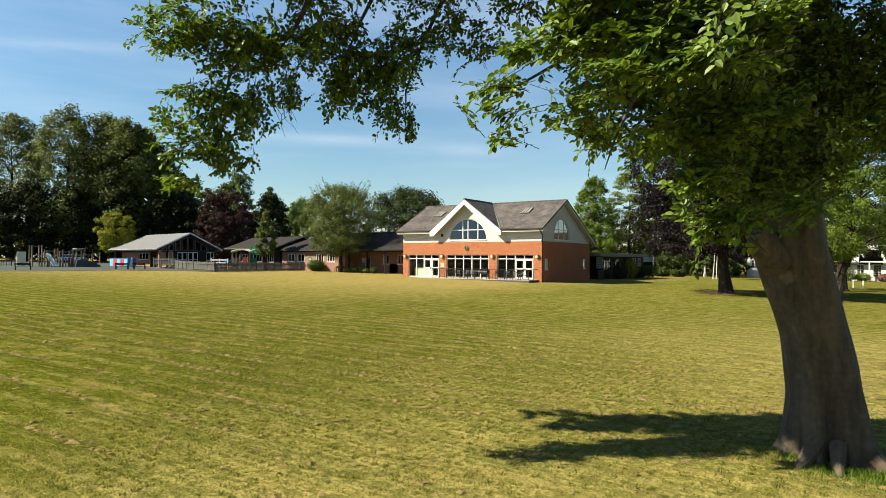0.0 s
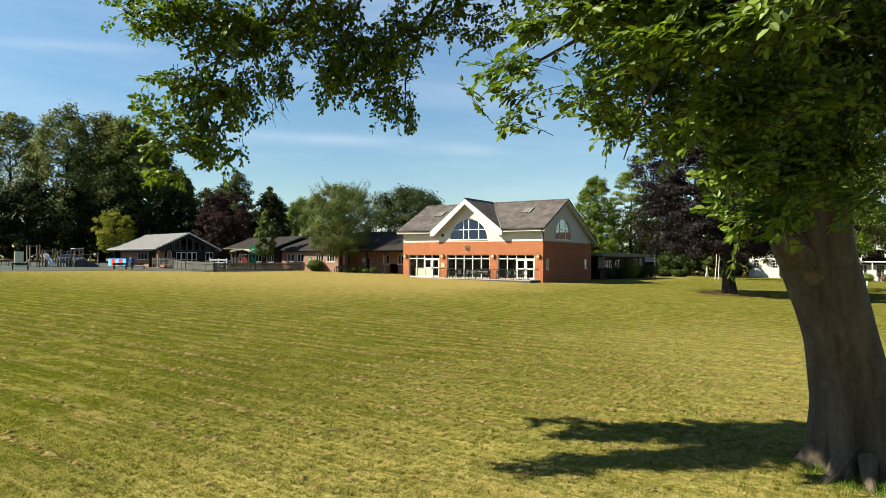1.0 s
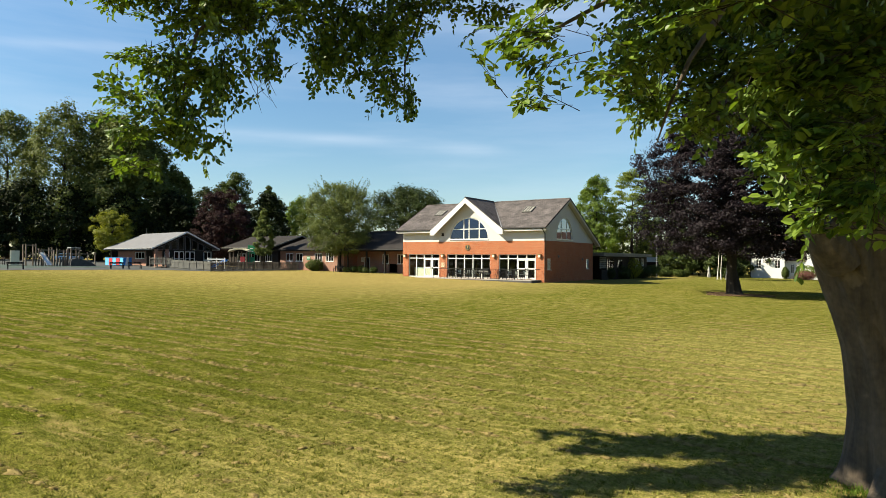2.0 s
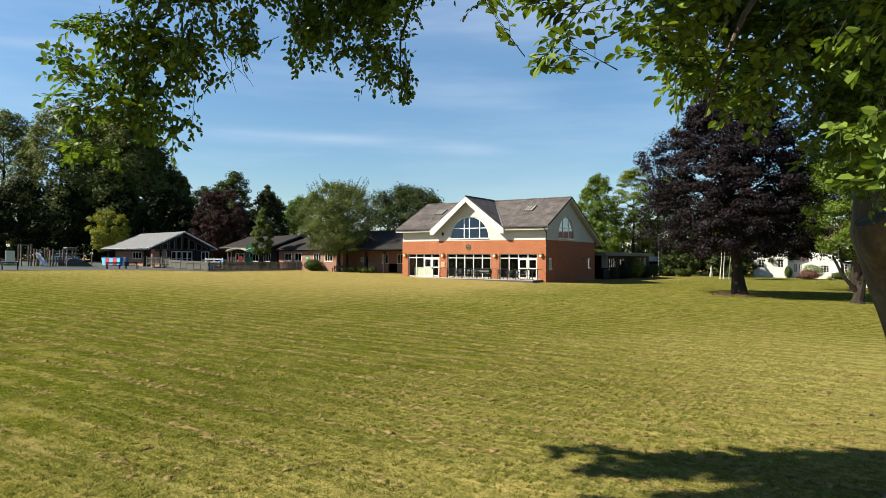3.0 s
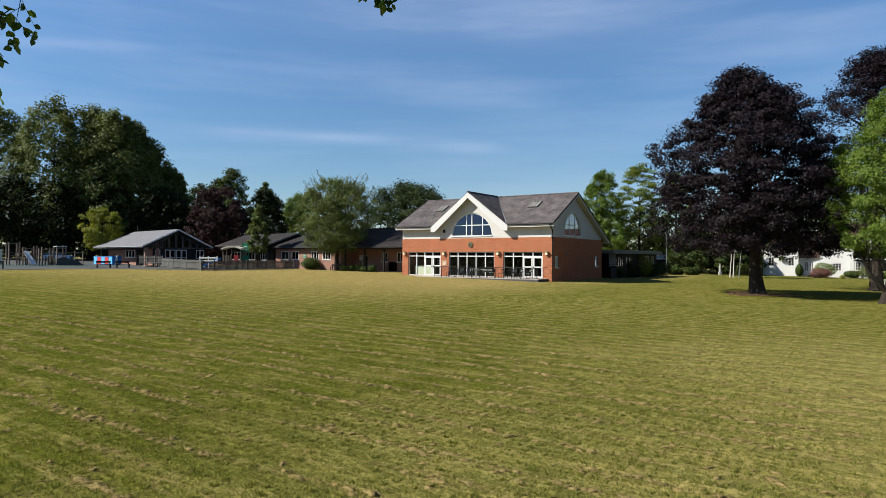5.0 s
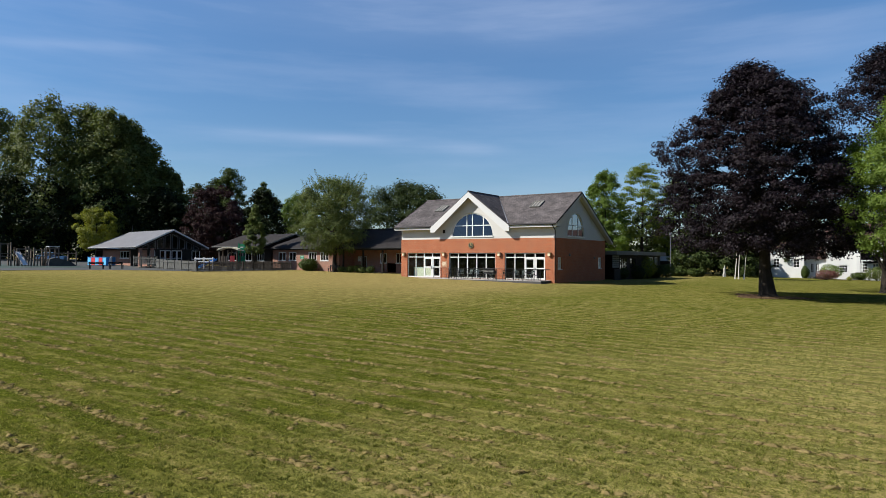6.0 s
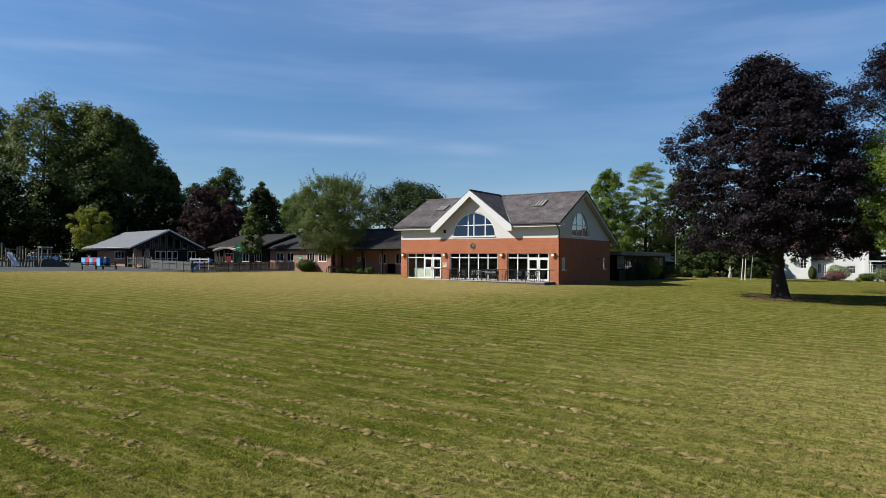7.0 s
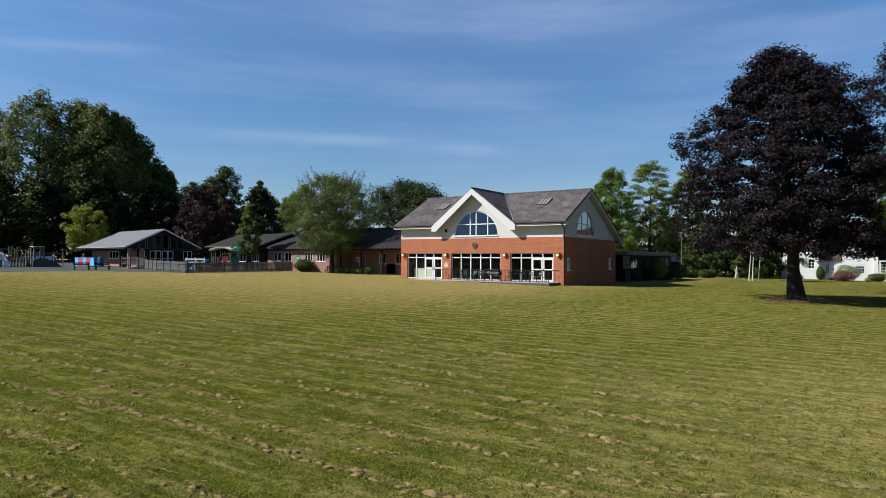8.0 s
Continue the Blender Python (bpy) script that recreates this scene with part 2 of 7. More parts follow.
M_SKYBLUE = mat("light_blue_paint", (0.12, 0.42, 0.72), 0.5)
M_DKGREEN = mat("green_paint", (0.01, 0.16, 0.07), 0.5)
M_CREAM = mat("cream_board", (0.62, 0.55, 0.40), 0.6)
M_BARK = bark_mat("beech_bark", (0.072, 0.053, 0.036))
M_BARKFAR = mat("dark_bark", (0.030, 0.024, 0.019), 0.9, 0, 0.35, 2.0, 14, 0.6, 0.1)
M_BIRCH = mat("birch_bark", (0.40, 0.37, 0.33), 0.8, 0, 0.4, 4.0, 14, 0.4)
L_NEAR = leaf_mat("beech_leaf", (0.031, 0.062, 0.011), (0.138, 0.196, 0.027), 0.30, 0.46, 0.28)
L_POPLAR = leaf_mat("poplar_leaf", (0.052, 0.070, 0.015), (0.110, 0.125, 0.032), 0.25, 0.6, 0.2)
L_DARK = leaf_mat("dark_green_leaf", (0.017, 0.028, 0.006), (0.038, 0.052, 0.010), 0.2, 0.6, 0.15)
# darker copy of L_DARK: deep shade is put into the leaf colour
L_SHADED = leaf_mat("shaded_leaf", (0.0065, 0.0115, 0.0035), (0.0165, 0.0225, 0.0055), 0.12, 0.6, 0.08)
L_OAK = leaf_mat("oak_leaf", (0.030, 0.048, 0.007), (0.065, 0.086, 0.015), 0.22, 0.6, 0.2)
L_COPPER = leaf_mat("copper_beech_leaf", (0.0062, 0.0044, 0.0060), (0.0145, 0.0088, 0.0115), 0.10, 0.55, 0.12)
L_LIME = leaf_mat("bright_green_leaf", (0.063, 0.100, 0.012), (0.126, 0.172, 0.025), 0.35, 0.55, 0.2)
L_YELLOW = leaf_mat("golden_leaf", (0.105, 0.120, 0.012), (0.20, 0.205, 0.028), 0.35, 0.55, 0.2)
L_CHERRY = leaf_mat("cherry_leaf", (0.052, 0.074, 0.016), (0.120, 0.140, 0.036), 0.3, 0.55, 0.2)
L_MID = leaf_mat("mid_green_leaf", (0.054, 0.090, 0.012), (0.122, 0.168, 0.024), 0.3, 0.55, 0.2)
L_PLUM = leaf_mat("plum_leaf", (0.016, 0.0085, 0.0085), (0.042, 0.019, 0.018), 0.15, 0.6, 0.1)
L_ROBINIA = leaf_mat("robinia_leaf", (0.070, 0.098, 0.014), (0.150, 0.180, 0.026), 0.35, 0.55, 0.2)
L_RUSSET = leaf_mat("russet_leaf", (0.085, 0.036, 0.032), (0.16, 0.07, 0.055), 0.25, 0.55, 0.2)
L_GRASSTUFT = leaf_mat("grass_blade", (0.054, 0.068, 0.010), (0.250, 0.238, 0.060), 0.25, 0.9, 0.0)
L_STRAW = leaf_mat("dry_clippings", (0.095, 0.080, 0.026), (0.275, 0.212, 0.086), 0.15, 0.95, 0.0)


# ---- building tools ----
EYE_X, EYE_Y = 22.468, -51.479
FWD, RGT = Vector((-0.5604, 0.8282, 0)), Vector((0.8282, 0.5604, 0))
VIEW_TURN = 34.09


def ground_z(x, y):
    """The lawn falls gently from west to east and swells a little round the hall."""
    cx = np.clip(x, -110, 40)
    cy = np.clip(y, -60, 20)
    return -0.22 - 0.018 * cx - 0.004 * cy + 0.22 * np.exp(-(((np.asarray(x) + 6) / 18) ** 2 + ((np.asarray(y) - 8) / 20) ** 2))


def site(f, r, dz=0.0):
    """A place f metres along the lawn and r metres across it, on the ground."""
    p = Vector((EYE_X, EYE_Y, 0)) + FWD * f + RGT * r
    p.z = float(ground_z(p.x, p.y)) + dz
    return p


def thing(name, m, label, category, group="", kind=""):
    ob = new(name)
    ob.empty_display_size = 0.2
    ob.matrix_basis = m
    return tagged(ob, label, category, group, kind)


def part(name, bm, material, parent=None, label=""):
    me = bpy.data.meshes.new(name)
    bmesh.ops.recalc_face_normals(bm, faces=bm.faces)
    bm.to_mesh(me)
    bm.free()
    me.materials.append(material)
    ob = new(name, me)
    if parent:
        ob.parent = parent
    return tagged(ob, label)


def again(ob, name, parent, m):
    """Another object on the same mesh."""
    o = new(name, ob.data)
    o.parent = parent
    o.matrix_basis = m
    return o


def mesh_np(name, verts, faces, material, parent=None, label="", smooth=False):
    """A mesh from arrays; faces is n x k."""
    me = bpy.data.meshes.new(name)
    verts, faces = np.asarray(verts, np.float32), np.asarray(faces, np.int32)
    n, k = faces.shape
    me.vertices.add(len(verts))
    me.vertices.foreach_set("co", verts.ravel())
    me.loops.add(n * k)
    me.loops.foreach_set("vertex_index", faces.ravel())
    me.polygons.add(n)
    me.polygons.foreach_set("loop_start", np.arange(0, n * k, k, dtype=np.int32))
    me.polygons.foreach_set("use_smooth", np.full(n, smooth))
    me.update(calc_edges=True)
    me.materials.append(material)
    ob = new(name, me)
    if parent:
        ob.parent = parent
    return tagged(ob, label)


def box(bm, x0, x1, y0, y1, z0, z1, bevel=0.0):
    g = bmesh.ops.create_cube(bm, size=1.0)["verts"]
    for v in g:
        v.co = Vector((x0 + (v.co.x + 0.5) * (x1 - x0), y0 + (v.co.y + 0.5) * (y1 - y0), z0 + (v.co.z + 0.5) * (z1 - z0)))
    if bevel:
        bmesh.ops.bevel(bm, geom=list({e for v in g for e in v.link_edges}), offset=bevel, segments=1, affect="EDGES")
    return bm


def boxes(*rows, bevel=0.0):
    bm = bmesh.new()
    for r in rows:
        box(bm, *r, bevel=bevel)
    return bm


def tube(bm, pts, radii, sides=8):
    """A tapered round bar along points."""
    rings = []
    pts = [Vector(p) for p in pts]
    for i, p in enumerate(pts):
        d = (pts[min(i + 1, len(pts) - 1)] - pts[max(i - 1, 0)]).normalized()
        a = d.orthogonal().normalized() if i == 0 else (a - d * a.dot(d)).normalized()
        b = d.cross(a)
        rings.append([bm.verts.new(p + (a * math.cos(2 * math.pi * k / sides) + b * math.sin(2 * math.pi * k / sides)) * radii[i]) for k in range(sides)])
    for q, w in zip(rings, rings[1:]):
        for k in range(sides):
            bm.faces.new((q[k], q[(k + 1) % sides], w[(k + 1) % sides], w[k]))
    bm.faces.new(rings[0][::-1])
    bm.faces.new(rings[-1])
    return bm


def prism(bm, outline, d):
    """A flat outline pushed along d."""
    lo = [bm.verts.new(p) for p in outline]
    hi = [bm.verts.new(Vector(p) + Vector(d)) for p in outline]
    bm.faces.new(lo)
    bm.faces.new(hi[::-1])
    for i in range(len(lo)):
        j = (i + 1) % len(lo)
        bm.faces.new((lo[i], lo[j], hi[j], hi[i]))
    return bm


def column_wall(bm, us, lo, hi, depth, place):
    """A wall as columns between us, from lo(u) to hi(u); place(u, w, z) gives the point w deep in the wall."""
    for a, b in zip(us, us[1:]):
        e = (b - a) * 1e-4
        l0, l1, h0, h1 = lo(a + e), lo(b - e), hi(a + e), hi(b - e)
        if h0 - l0 < 1e-3 and h1 - l1 < 1e-3:
            continue
        v = [[bm.verts.new(place(u, w, z)) for u, z in ((a, l0), (b, l1), (b, h1), (a, h0))] for w in (0, depth)]
        bm.faces.new(v[0])
        bm.faces.new(v[1][::-1])
        for i in range(4):
            j = (i + 1) % 4
            bm.faces.new((v[0][i], v[0][j], v[1][j], v[1][i]))
    return bm


def weld(bm):
    """Joins touching pieces of one wall and drops the faces left inside it."""
    bmesh.ops.remove_doubles(bm, verts=bm.verts, dist=2e-3)
    inside = [f for f in bm.faces if all(len(e.link_faces) > 2 for e in f.edges)]
    bmesh.ops.delete(bm, geom=inside, context="FACES_ONLY")
    return bm


def holed_wall(bm, u0, u1, z0, z1, holes, depth, place):
    """A wall with rectangular openings (u0, u1, z0, z1) right through it."""
    us = sorted({u0, u1, *[h[0] for h in holes], *[h[1] for h in holes]})
    zs = sorted({z0, z1, *[h[2] for h in holes], *[h[3] for h in holes]})
    for a, b in zip(us, us[1:]):
        for c, d in zip(zs, zs[1:]):
            mu, mz = (a + b) / 2, (c + d) / 2
            if any(h[0] < mu < h[1] and h[2] < mz < h[3] for h in holes):
                continue
            column_wall(bm, [a, b], lambda u: c, lambda u: d, depth, place)
    return weld(bm)


FRONT = lambda u, w, z: Vector((u, w, z))


# ---- trees ----
def leaf_cards(c, nrm, size, rng, aspect=0.6):
    """Small rhombic leaves at c, facing nrm."""
    n = len(c)
    t = np.cross(nrm, rng.normal(size=(n, 3)))
    t /= np.linalg.norm(t, axis=1, keepdims=True) + 1e-9
    b = np.cross(nrm, t)
    s = size[:, None]
    v = np.stack([c + t * s, c + b * s * aspect + nrm * s * 0.12, c - t * s, c - b * s * aspect + nrm * s * 0.12], 1).reshape(-1, 3)
    return v, np.arange(4 * n).reshape(n, 4)


def crown_profile(h, shape):
    if shape == "round":
        return np.sqrt(np.clip(1 - (2 * h - 1) ** 2, 0, 1)) ** 0.8
    if shape == "dome":
        return np.clip(np.minimum(1.0, 0.72 + 1.2 * h) * np.sqrt(np.clip(1 - h ** 2.2, 0, 1)), 0, 1)
    if shape == "cone":
        return np.clip((1 - h) ** 0.7 * np.minimum(1, 0.5 + 3 * h), 0, 1)
    if shape == "beech":
        return np.clip(np.minimum(0.80 + 0.8 * h, 1.0) * np.sqrt(np.clip(1 - np.clip((h - 0.2) / 0.8, 0, 1) ** 1.7, 0, 1)), 0, 1)
    if shape == "copper":
        return np.interp(h, (0, 0.08, 0.4, 0.62, 0.75, 0.86, 0.94, 1.0), (0.80, 0.90, 0.99, 0.86, 0.68, 0.46, 0.24, 0.05))
    if shape == "column":
        return np.clip(np.minimum(1, 0.6 + 2 * h) * np.clip(1 - h ** 3, 0, 1), 0, 1)
    return np.clip(np.minimum(0.35 + 1.6 * h, 1.0) * np.sqrt(np.clip(1 - h ** 3, 0, 1)), 0, 1)


def make_tree(name, p, height, radius, base, shape, leaves, bark, label, seed, clumps=150, per=80, leaf=0.14, trunk_r=0.3, clump_r=0.16,
              lean=(0, 0), limbs=9, squash=1.0, group="", ragged=0.22, inner=0.35, shoots=0, flat=0.72, tilt=0.0):
    """A tapered trunk with limbs, and a crown of leaf clumps that leave gaps and an uneven edge."""
    rng = np.random.default_rng(seed)
    rnd = random.Random(seed)
    t = thing(name, pose(p.x, p.y, p.z - 0.05), label, "tree", group)
    top = Vector((lean[0], lean[1], height * 0.86))
    bm = bmesh.new()
    path = [Vector((0, 0, -0.1)), Vector((0, 0, 0.25))] + [top * k + Vector((rnd.uniform(-1, 1), rnd.uniform(-1, 1), 0)) * trunk_r * 0.5 for k in (0.15, 0.3, 0.5, 0.7, 0.88, 1.0)]
    radii = [trunk_r * 2.4, trunk_r * 1.55, trunk_r * 0.98, trunk_r * 0.88, trunk_r * 0.66, trunk_r * 0.4, trunk_r * 0.2, trunk_r * 0.05]
    tube(bm, path, radii, 9)
    for i in range(limbs):
        k = rnd.uniform(0.5, 0.95) if limbs < 14 else rnd.uniform(0.3, 0.95)
        z0 = max(base * 0.75, height * (base / height + (0.86 - base / height) * (i / limbs) * 0.8))
        s = Vector((top.x * z0 / height, top.y * z0 / height, z0))
        a = i * 2.4 + rnd.uniform(-0.4, 0.4)
        hh = min(0.95, (z0 - base) / (height - base) + 0.18)
        reach = radius * float(crown_profile(np.array(max(hh, 0.05)), shape)) * rnd.uniform(0.65, 0.92)
        e = s + Vector((math.cos(a) * reach, math.sin(a) * reach * squash, reach * rnd.uniform(0.35, 0.75)))
        mid = s.lerp(e, 0.5) + Vector((0, 0, reach * 0.1))
        part("limb", tube(bmesh.new(), [s, mid, e], [trunk_r * 0.34, trunk_r * 0.2, trunk_r * 0.04], 6), bark, t)
    part("trunk", bm, bark, t)
    # clump centres near the envelope, fewer inside
    h = rng.random(clumps) ** 0.9
    a = rng.random(clumps) * 2 * np.pi
    q = crown_profile(h, shape) * radius * (1 - ragged * rng.random(clumps)) * np.where(rng.random(clumps) < inner, np.sqrt(rng.random(clumps)), 1.0)
    # slow lobes round the crown
    lob = 1 + 0.13 * np.sin(3 * a + seed) + 0.10 * np.sin(5 * a + 9 * h + seed * 2) + 0.08 * np.sin(13 * h + 2 * a)
    q = q * lob
    zc = base + h * (height - base) * (1 + 0.04 * np.sin(4 * a + seed))
    # outer ends of the boughs droop at the foot of the crown
    zc = zc - tilt * q * (1 - h) * 0.6
    cc = np.stack([q * np.cos(a) + lean[0] * h, q * np.sin(a) * squash + lean[1] * h, zc], 1)
    rc = radius * clump_r * (0.6 + 0.8 * rng.random(clumps))
    idx = np.repeat(np.arange(clumps), per)
    d = rng.normal(size=(len(idx), 3))
    d /= np.linalg.norm(d, axis=1, keepdims=True)
    rad = rng.random(len(idx)) ** 0.45
    c = cc[idx] + d * (rc[idx] * rad)[:, None] * np.array([1, 1, flat])
    outw = cc[idx] - np.array([0, 0, base + (height - base) * 0.4])
    outw /= np.linalg.norm(outw, axis=1, keepdims=True) + 1e-6
    nrm = d * 0.7 + outw * 0.5 + np.array([0, 0, 0.45]) + rng.normal(size=d.shape) * 0.55
    nrm /= np.linalg.norm(nrm, axis=1, keepdims=True)
    if shoots:
        # long upright shoots that stand out of the top
        sa, sh = rng.random(shoots) * 2 * np.pi, 0.55 + 0.4 * rng.random(shoots)
        sr = crown_profile(sh, shape) * radius * (0.5 + 0.45 * rng.random(shoots))
        so = np.stack([sr * np.cos(sa), sr * np.sin(sa), base + sh * (height - base)], 1)
        sd = np.stack([np.cos(sa) * 0.45, np.sin(sa) * 0.45, np.ones(shoots)], 1)
        ln = height * (0.08 + 0.10 * rng.random(shoots))
        for o, d0, q in zip(so, sd, ln):
            part("shoot", tube(bmesh.new(), [o - d0 * q * 0.4, o + d0 * q], [0.025, 0.006], 4), bark, t)
        k = np.repeat(np.arange(shoots), 40)
        u = rng.random(len(k)) * 1.0
        c = np.concatenate([c, so[k] + sd[k] * (ln[k] * u)[:, None] + rng.normal(size=(len(k), 3)) * 0.10])
        e = rng.normal(size=(len(k), 3)) + np.array([0, 0, 0.4])
        nrm = np.concatenate([nrm, e / np.linalg.norm(e, axis=1, keepdims=True)])
    v, f = leaf_cards(c, nrm, leaf * (0.6 + 0.8 * rng.random(len(c))), rng)
    mesh_np("crown", v, f, leaves, t)
    return t


# ---- ground ----
def lawn_material():
    m = bpy.data.materials.new("mown_lawn")
    m.use_nodes = True
    n, l = m.node_tree.nodes, m.node_tree.links
    b = n["Principled BSDF"]
    b.inputs["Roughness"].default_value, b.inputs["Specular IOR Level"].default_value = 1.0, 0.0
    t = n.new("ShaderNodeTexCoord")

    def noise_of(scale, detail, sx=1.0, sy=1.0, turn=0.0, rough=0.55):
        mp = n.new("ShaderNodeMapping")
        mp.inputs["Scale"].default_value = (sx, sy, 1)
        mp.inputs["Rotation"].default_value = (0, 0, radians(turn))
        k = n.new("ShaderNodeTexNoise")
        k.inputs["Scale"].default_value, k.inputs["Detail"].default_value, k.inputs["Roughness"].default_value = scale, detail, rough
        l.new(t.outputs["Object"], mp.inputs["Vector"])
        l.new(mp.outputs[0], k.inputs["Vector"])
        return k.outputs["Fac"]

    def ramp(fac, p0, p1):
        r = n.new("ShaderNodeMapRange")
        r.inputs["From Min"].default_value, r.inputs["From Max"].default_value = p0, p1
        r.clamp = True
        l.new(fac, r.inputs["Value"])
        return r.outputs[0]

    def mix(fac, a, c):
        x = n.new("ShaderNodeMix")
        x.data_type = "RGBA"
        l.new(fac, x.inputs["Factor"])
        for key, val in (("A", a), ("B", c)):
            if isinstance(val, tuple):
                x.inputs[key].default_value = (*val, 1)
            else:
                l.new(val, x.inputs[key])
        return x.outputs["Result"]

    turn = -MOW_TURN
    base = mix(ramp(noise_of(0.10, 4), 0.35, 0.65), (0.106, 0.114, 0.016), (0.162, 0.150, 0.030))
    # broad dry stretch toward the buildings, greener to the west of the walk
    sp = n.new("ShaderNodeSeparateXYZ")
    l.new(t.outputs["Object"], sp.inputs[0])
    wob = n.new("ShaderNodeMath")
    wob.operation = "MULTIPLY_ADD"
    l.new(noise_of(0.06, 3), wob.inputs[0])
    wob.inputs[1].default_value = 22.0
    l.new(sp.outputs["Y"], wob.inputs[2])
    far_dry = ramp(wob.outputs[0], -36.0, -2.0)
    open_side = n.new("ShaderNodeMath")
    open_side.operation = "MULTIPLY_ADD"
    l.new(noise_of(0.12, 4), open_side.inputs[0])
    open_side.inputs[1].default_value = 12.0
    l.new(sp.outputs["X"], open_side.inputs[2])
    dry_mask = n.new("ShaderNodeMath")
    dry_mask.operation = "MULTIPLY"
    l.new(far_dry, dry_mask.inputs[0])
    l.new(ramp(open_side.outputs[0], 13.0, 4.0), dry_mask.inputs[1])
    base = mix(dry_mask.outputs[0], base, (0.280, 0.216, 0.082))
    shade = mix(dry_mask.outputs[0], (0.052, 0.058, 0.008), (0.175, 0.130, 0.045))
    west = n.new("ShaderNodeMath")
    west.operation = "MULTIPLY_ADD"
    l.new(noise_of(0.09, 3), west.inputs[0])
    west.inputs[1].default_value = 16.0
    l.new(sp.outputs["X"], west.inputs[2])
    near_y = n.new("ShaderNodeMath")
    near_y.operation = "MULTIPLY"
    l.new(ramp(west.outputs[0], 33.0, 22.0), near_y.inputs[0])
    l.new(ramp(sp.outputs["Y"], -25.0, -40.0), near_y.inputs[1])
    base = mix(near_y.outputs[0], base, (0.082, 0.093, 0.010))
    # drier under the open south-east corner, where the soil is thin
    east = n.new("ShaderNodeMath")
    east.operation = "MULTIPLY_ADD"
    l.new(noise_of(0.22, 5), east.inputs[0])
    east.inputs[1].default_value = 14.0
    l.new(sp.outputs["X"], east.inputs[2])
    near_east = n.new("ShaderNodeMath")
    near_east.operation = "MULTIPLY"
    l.new(ramp(east.outputs[0], 24.0, 31.5), near_east.inputs[0])
    l.new(ramp(sp.outputs["Y"], -26.0, -36.0), near_east.inputs[1])
    base = mix(near_east.outputs[0], base, (0.278, 0.235, 0.080))
    shade = mix(near_east.outputs[0], shade, (0.120, 0.113, 0.030))
    south = n.new("ShaderNodeMath")
    south.operation = "MULTIPLY_ADD"
    l.new(noise_of(0.3, 5), south.inputs[0])
    south.inputs[1].default_value = 8.0
    l.new(sp.outputs["Y"], south.inputs[2])
    both = n.new("ShaderNodeMath")
    both.operation = "MULTIPLY"
    l.new(ramp(south.outputs[0], -45.5, -49.5), both.inputs[0])
    l.new(ramp(sp.outputs["X"], 18.5, 25.0), both.inputs[1])
    base = mix(both.outputs[0], base, (0.330, 0.262, 0.098))
    shade = mix(both.outputs[0], shade, (0.150, 0.135, 0.038))
    tuft = mix(ramp(noise_of(4.0, 8, 1, 1, 0, 0.75), 0.43, 0.54), shade, base)
    tuft = mix(ramp(noise_of(11.0, 5, 1, 1, 0, 0.7), 0.48, 0.38), tuft, shade)
    tuft = mix(ramp(noise_of(5.0, 6, 0.4, 1.7, turn, 0.7), 0.47, 0.40), tuft, shade)
    spot = mix(ramp(noise_of(0.9, 7, 1, 1, 0, 0.7), 0.52, 0.78), tuft, (0.220, 0.175, 0.058))
    spot = mix(ramp(noise_of(16.0, 6, 1, 1, 0, 0.7), 0.59, 0.73), spot, (0.215, 0.195, 0.054))
    spot = mix(ramp(noise_of(6.0, 6, 0.45, 1.8, turn, 0.7), 0.57, 0.68), spot, (0.235, 0.208, 0.060))
    spot = mix(ramp(noise_of(1.5, 6, 0.5, 1.6, turn, 0.65), 0.54, 0.74), spot, (0.185, 0.165, 0.044))
    # alternate light and dark mowing lanes
    lane = n.new("ShaderNodeTexWave")
    lane.wave_type, lane.bands_direction = "BANDS", "Y"
    lane.inputs["Scale"].default_value, lane.inputs["Distortion"].default_value = 0.196, 0.8
    lane.inputs["Detail"].default_value, lane.inputs["Detail Scale"].default_value = 2.0, 0.4
    mp = n.new("ShaderNodeMapping")
    mp.inputs["Rotation"].default_value = (0, 0, radians(turn))
    l.new(t.outputs["Object"], mp.inputs["Vector"])
    l.new(mp.outputs[0], lane.inputs["Vector"])
    lanes = mix(ramp(lane.outputs["Fac"], 0.2, 0.8), (0.92, 0.94, 0.92), (1.05, 1.03, 1.02))
    mu = n.new("ShaderNodeMix")
    mu.data_type, mu.blend_type = "RGBA", "MULTIPLY"
    mu.inputs["Factor"].default_value = 1.0
    l.new(spot, mu.inputs["A"])
    l.new(lanes, mu.inputs["B"])
    rows_ = ramp(noise_of(1.0, 8, 0.5, 2.6, turn, 0.72), 0.57, 0.72)
    patch = mix(rows_, mu.outputs["Result"], (0.235, 0.180, 0.070))
    # thin pale and dark lines that the mower leaves, one for each pass
    thin = n.new("ShaderNodeTexWave")
    thin.wave_type, thin.bands_direction = "BANDS", "Y"
    thin.inputs["Scale"].default_value, thin.inputs["Distortion"].default_value, thin.inputs["Phase Offset"].default_value = 0.40576, 0.0, 3.04
    l.new(mp.outputs[0], thin.inputs["Vector"])
    patchy = n.new("ShaderNodeMath")
    patchy.operation = "MULTIPLY_ADD"
    l.new(noise_of(3.2, 8, 1, 1, 0, 0.75), patchy.inputs[0])
    patchy.inputs[1].default_value = 1.9
    l.new(thin.outputs["Fac"], patchy.inputs[2])
    lush = n.new("ShaderNodeMath")
    lush.operation = "MULTIPLY_ADD"
    l.new(near_y.outputs[0], lush.inputs[0])
    lush.inputs[1].default_value, lush.inputs[2].default_value = -0.45, 0.85
    line_fac = n.new("ShaderNodeMath")
    line_fac.operation = "MULTIPLY"
    l.new(ramp(patchy.outputs[0], 1.78, 2.12), line_fac.inputs[0])
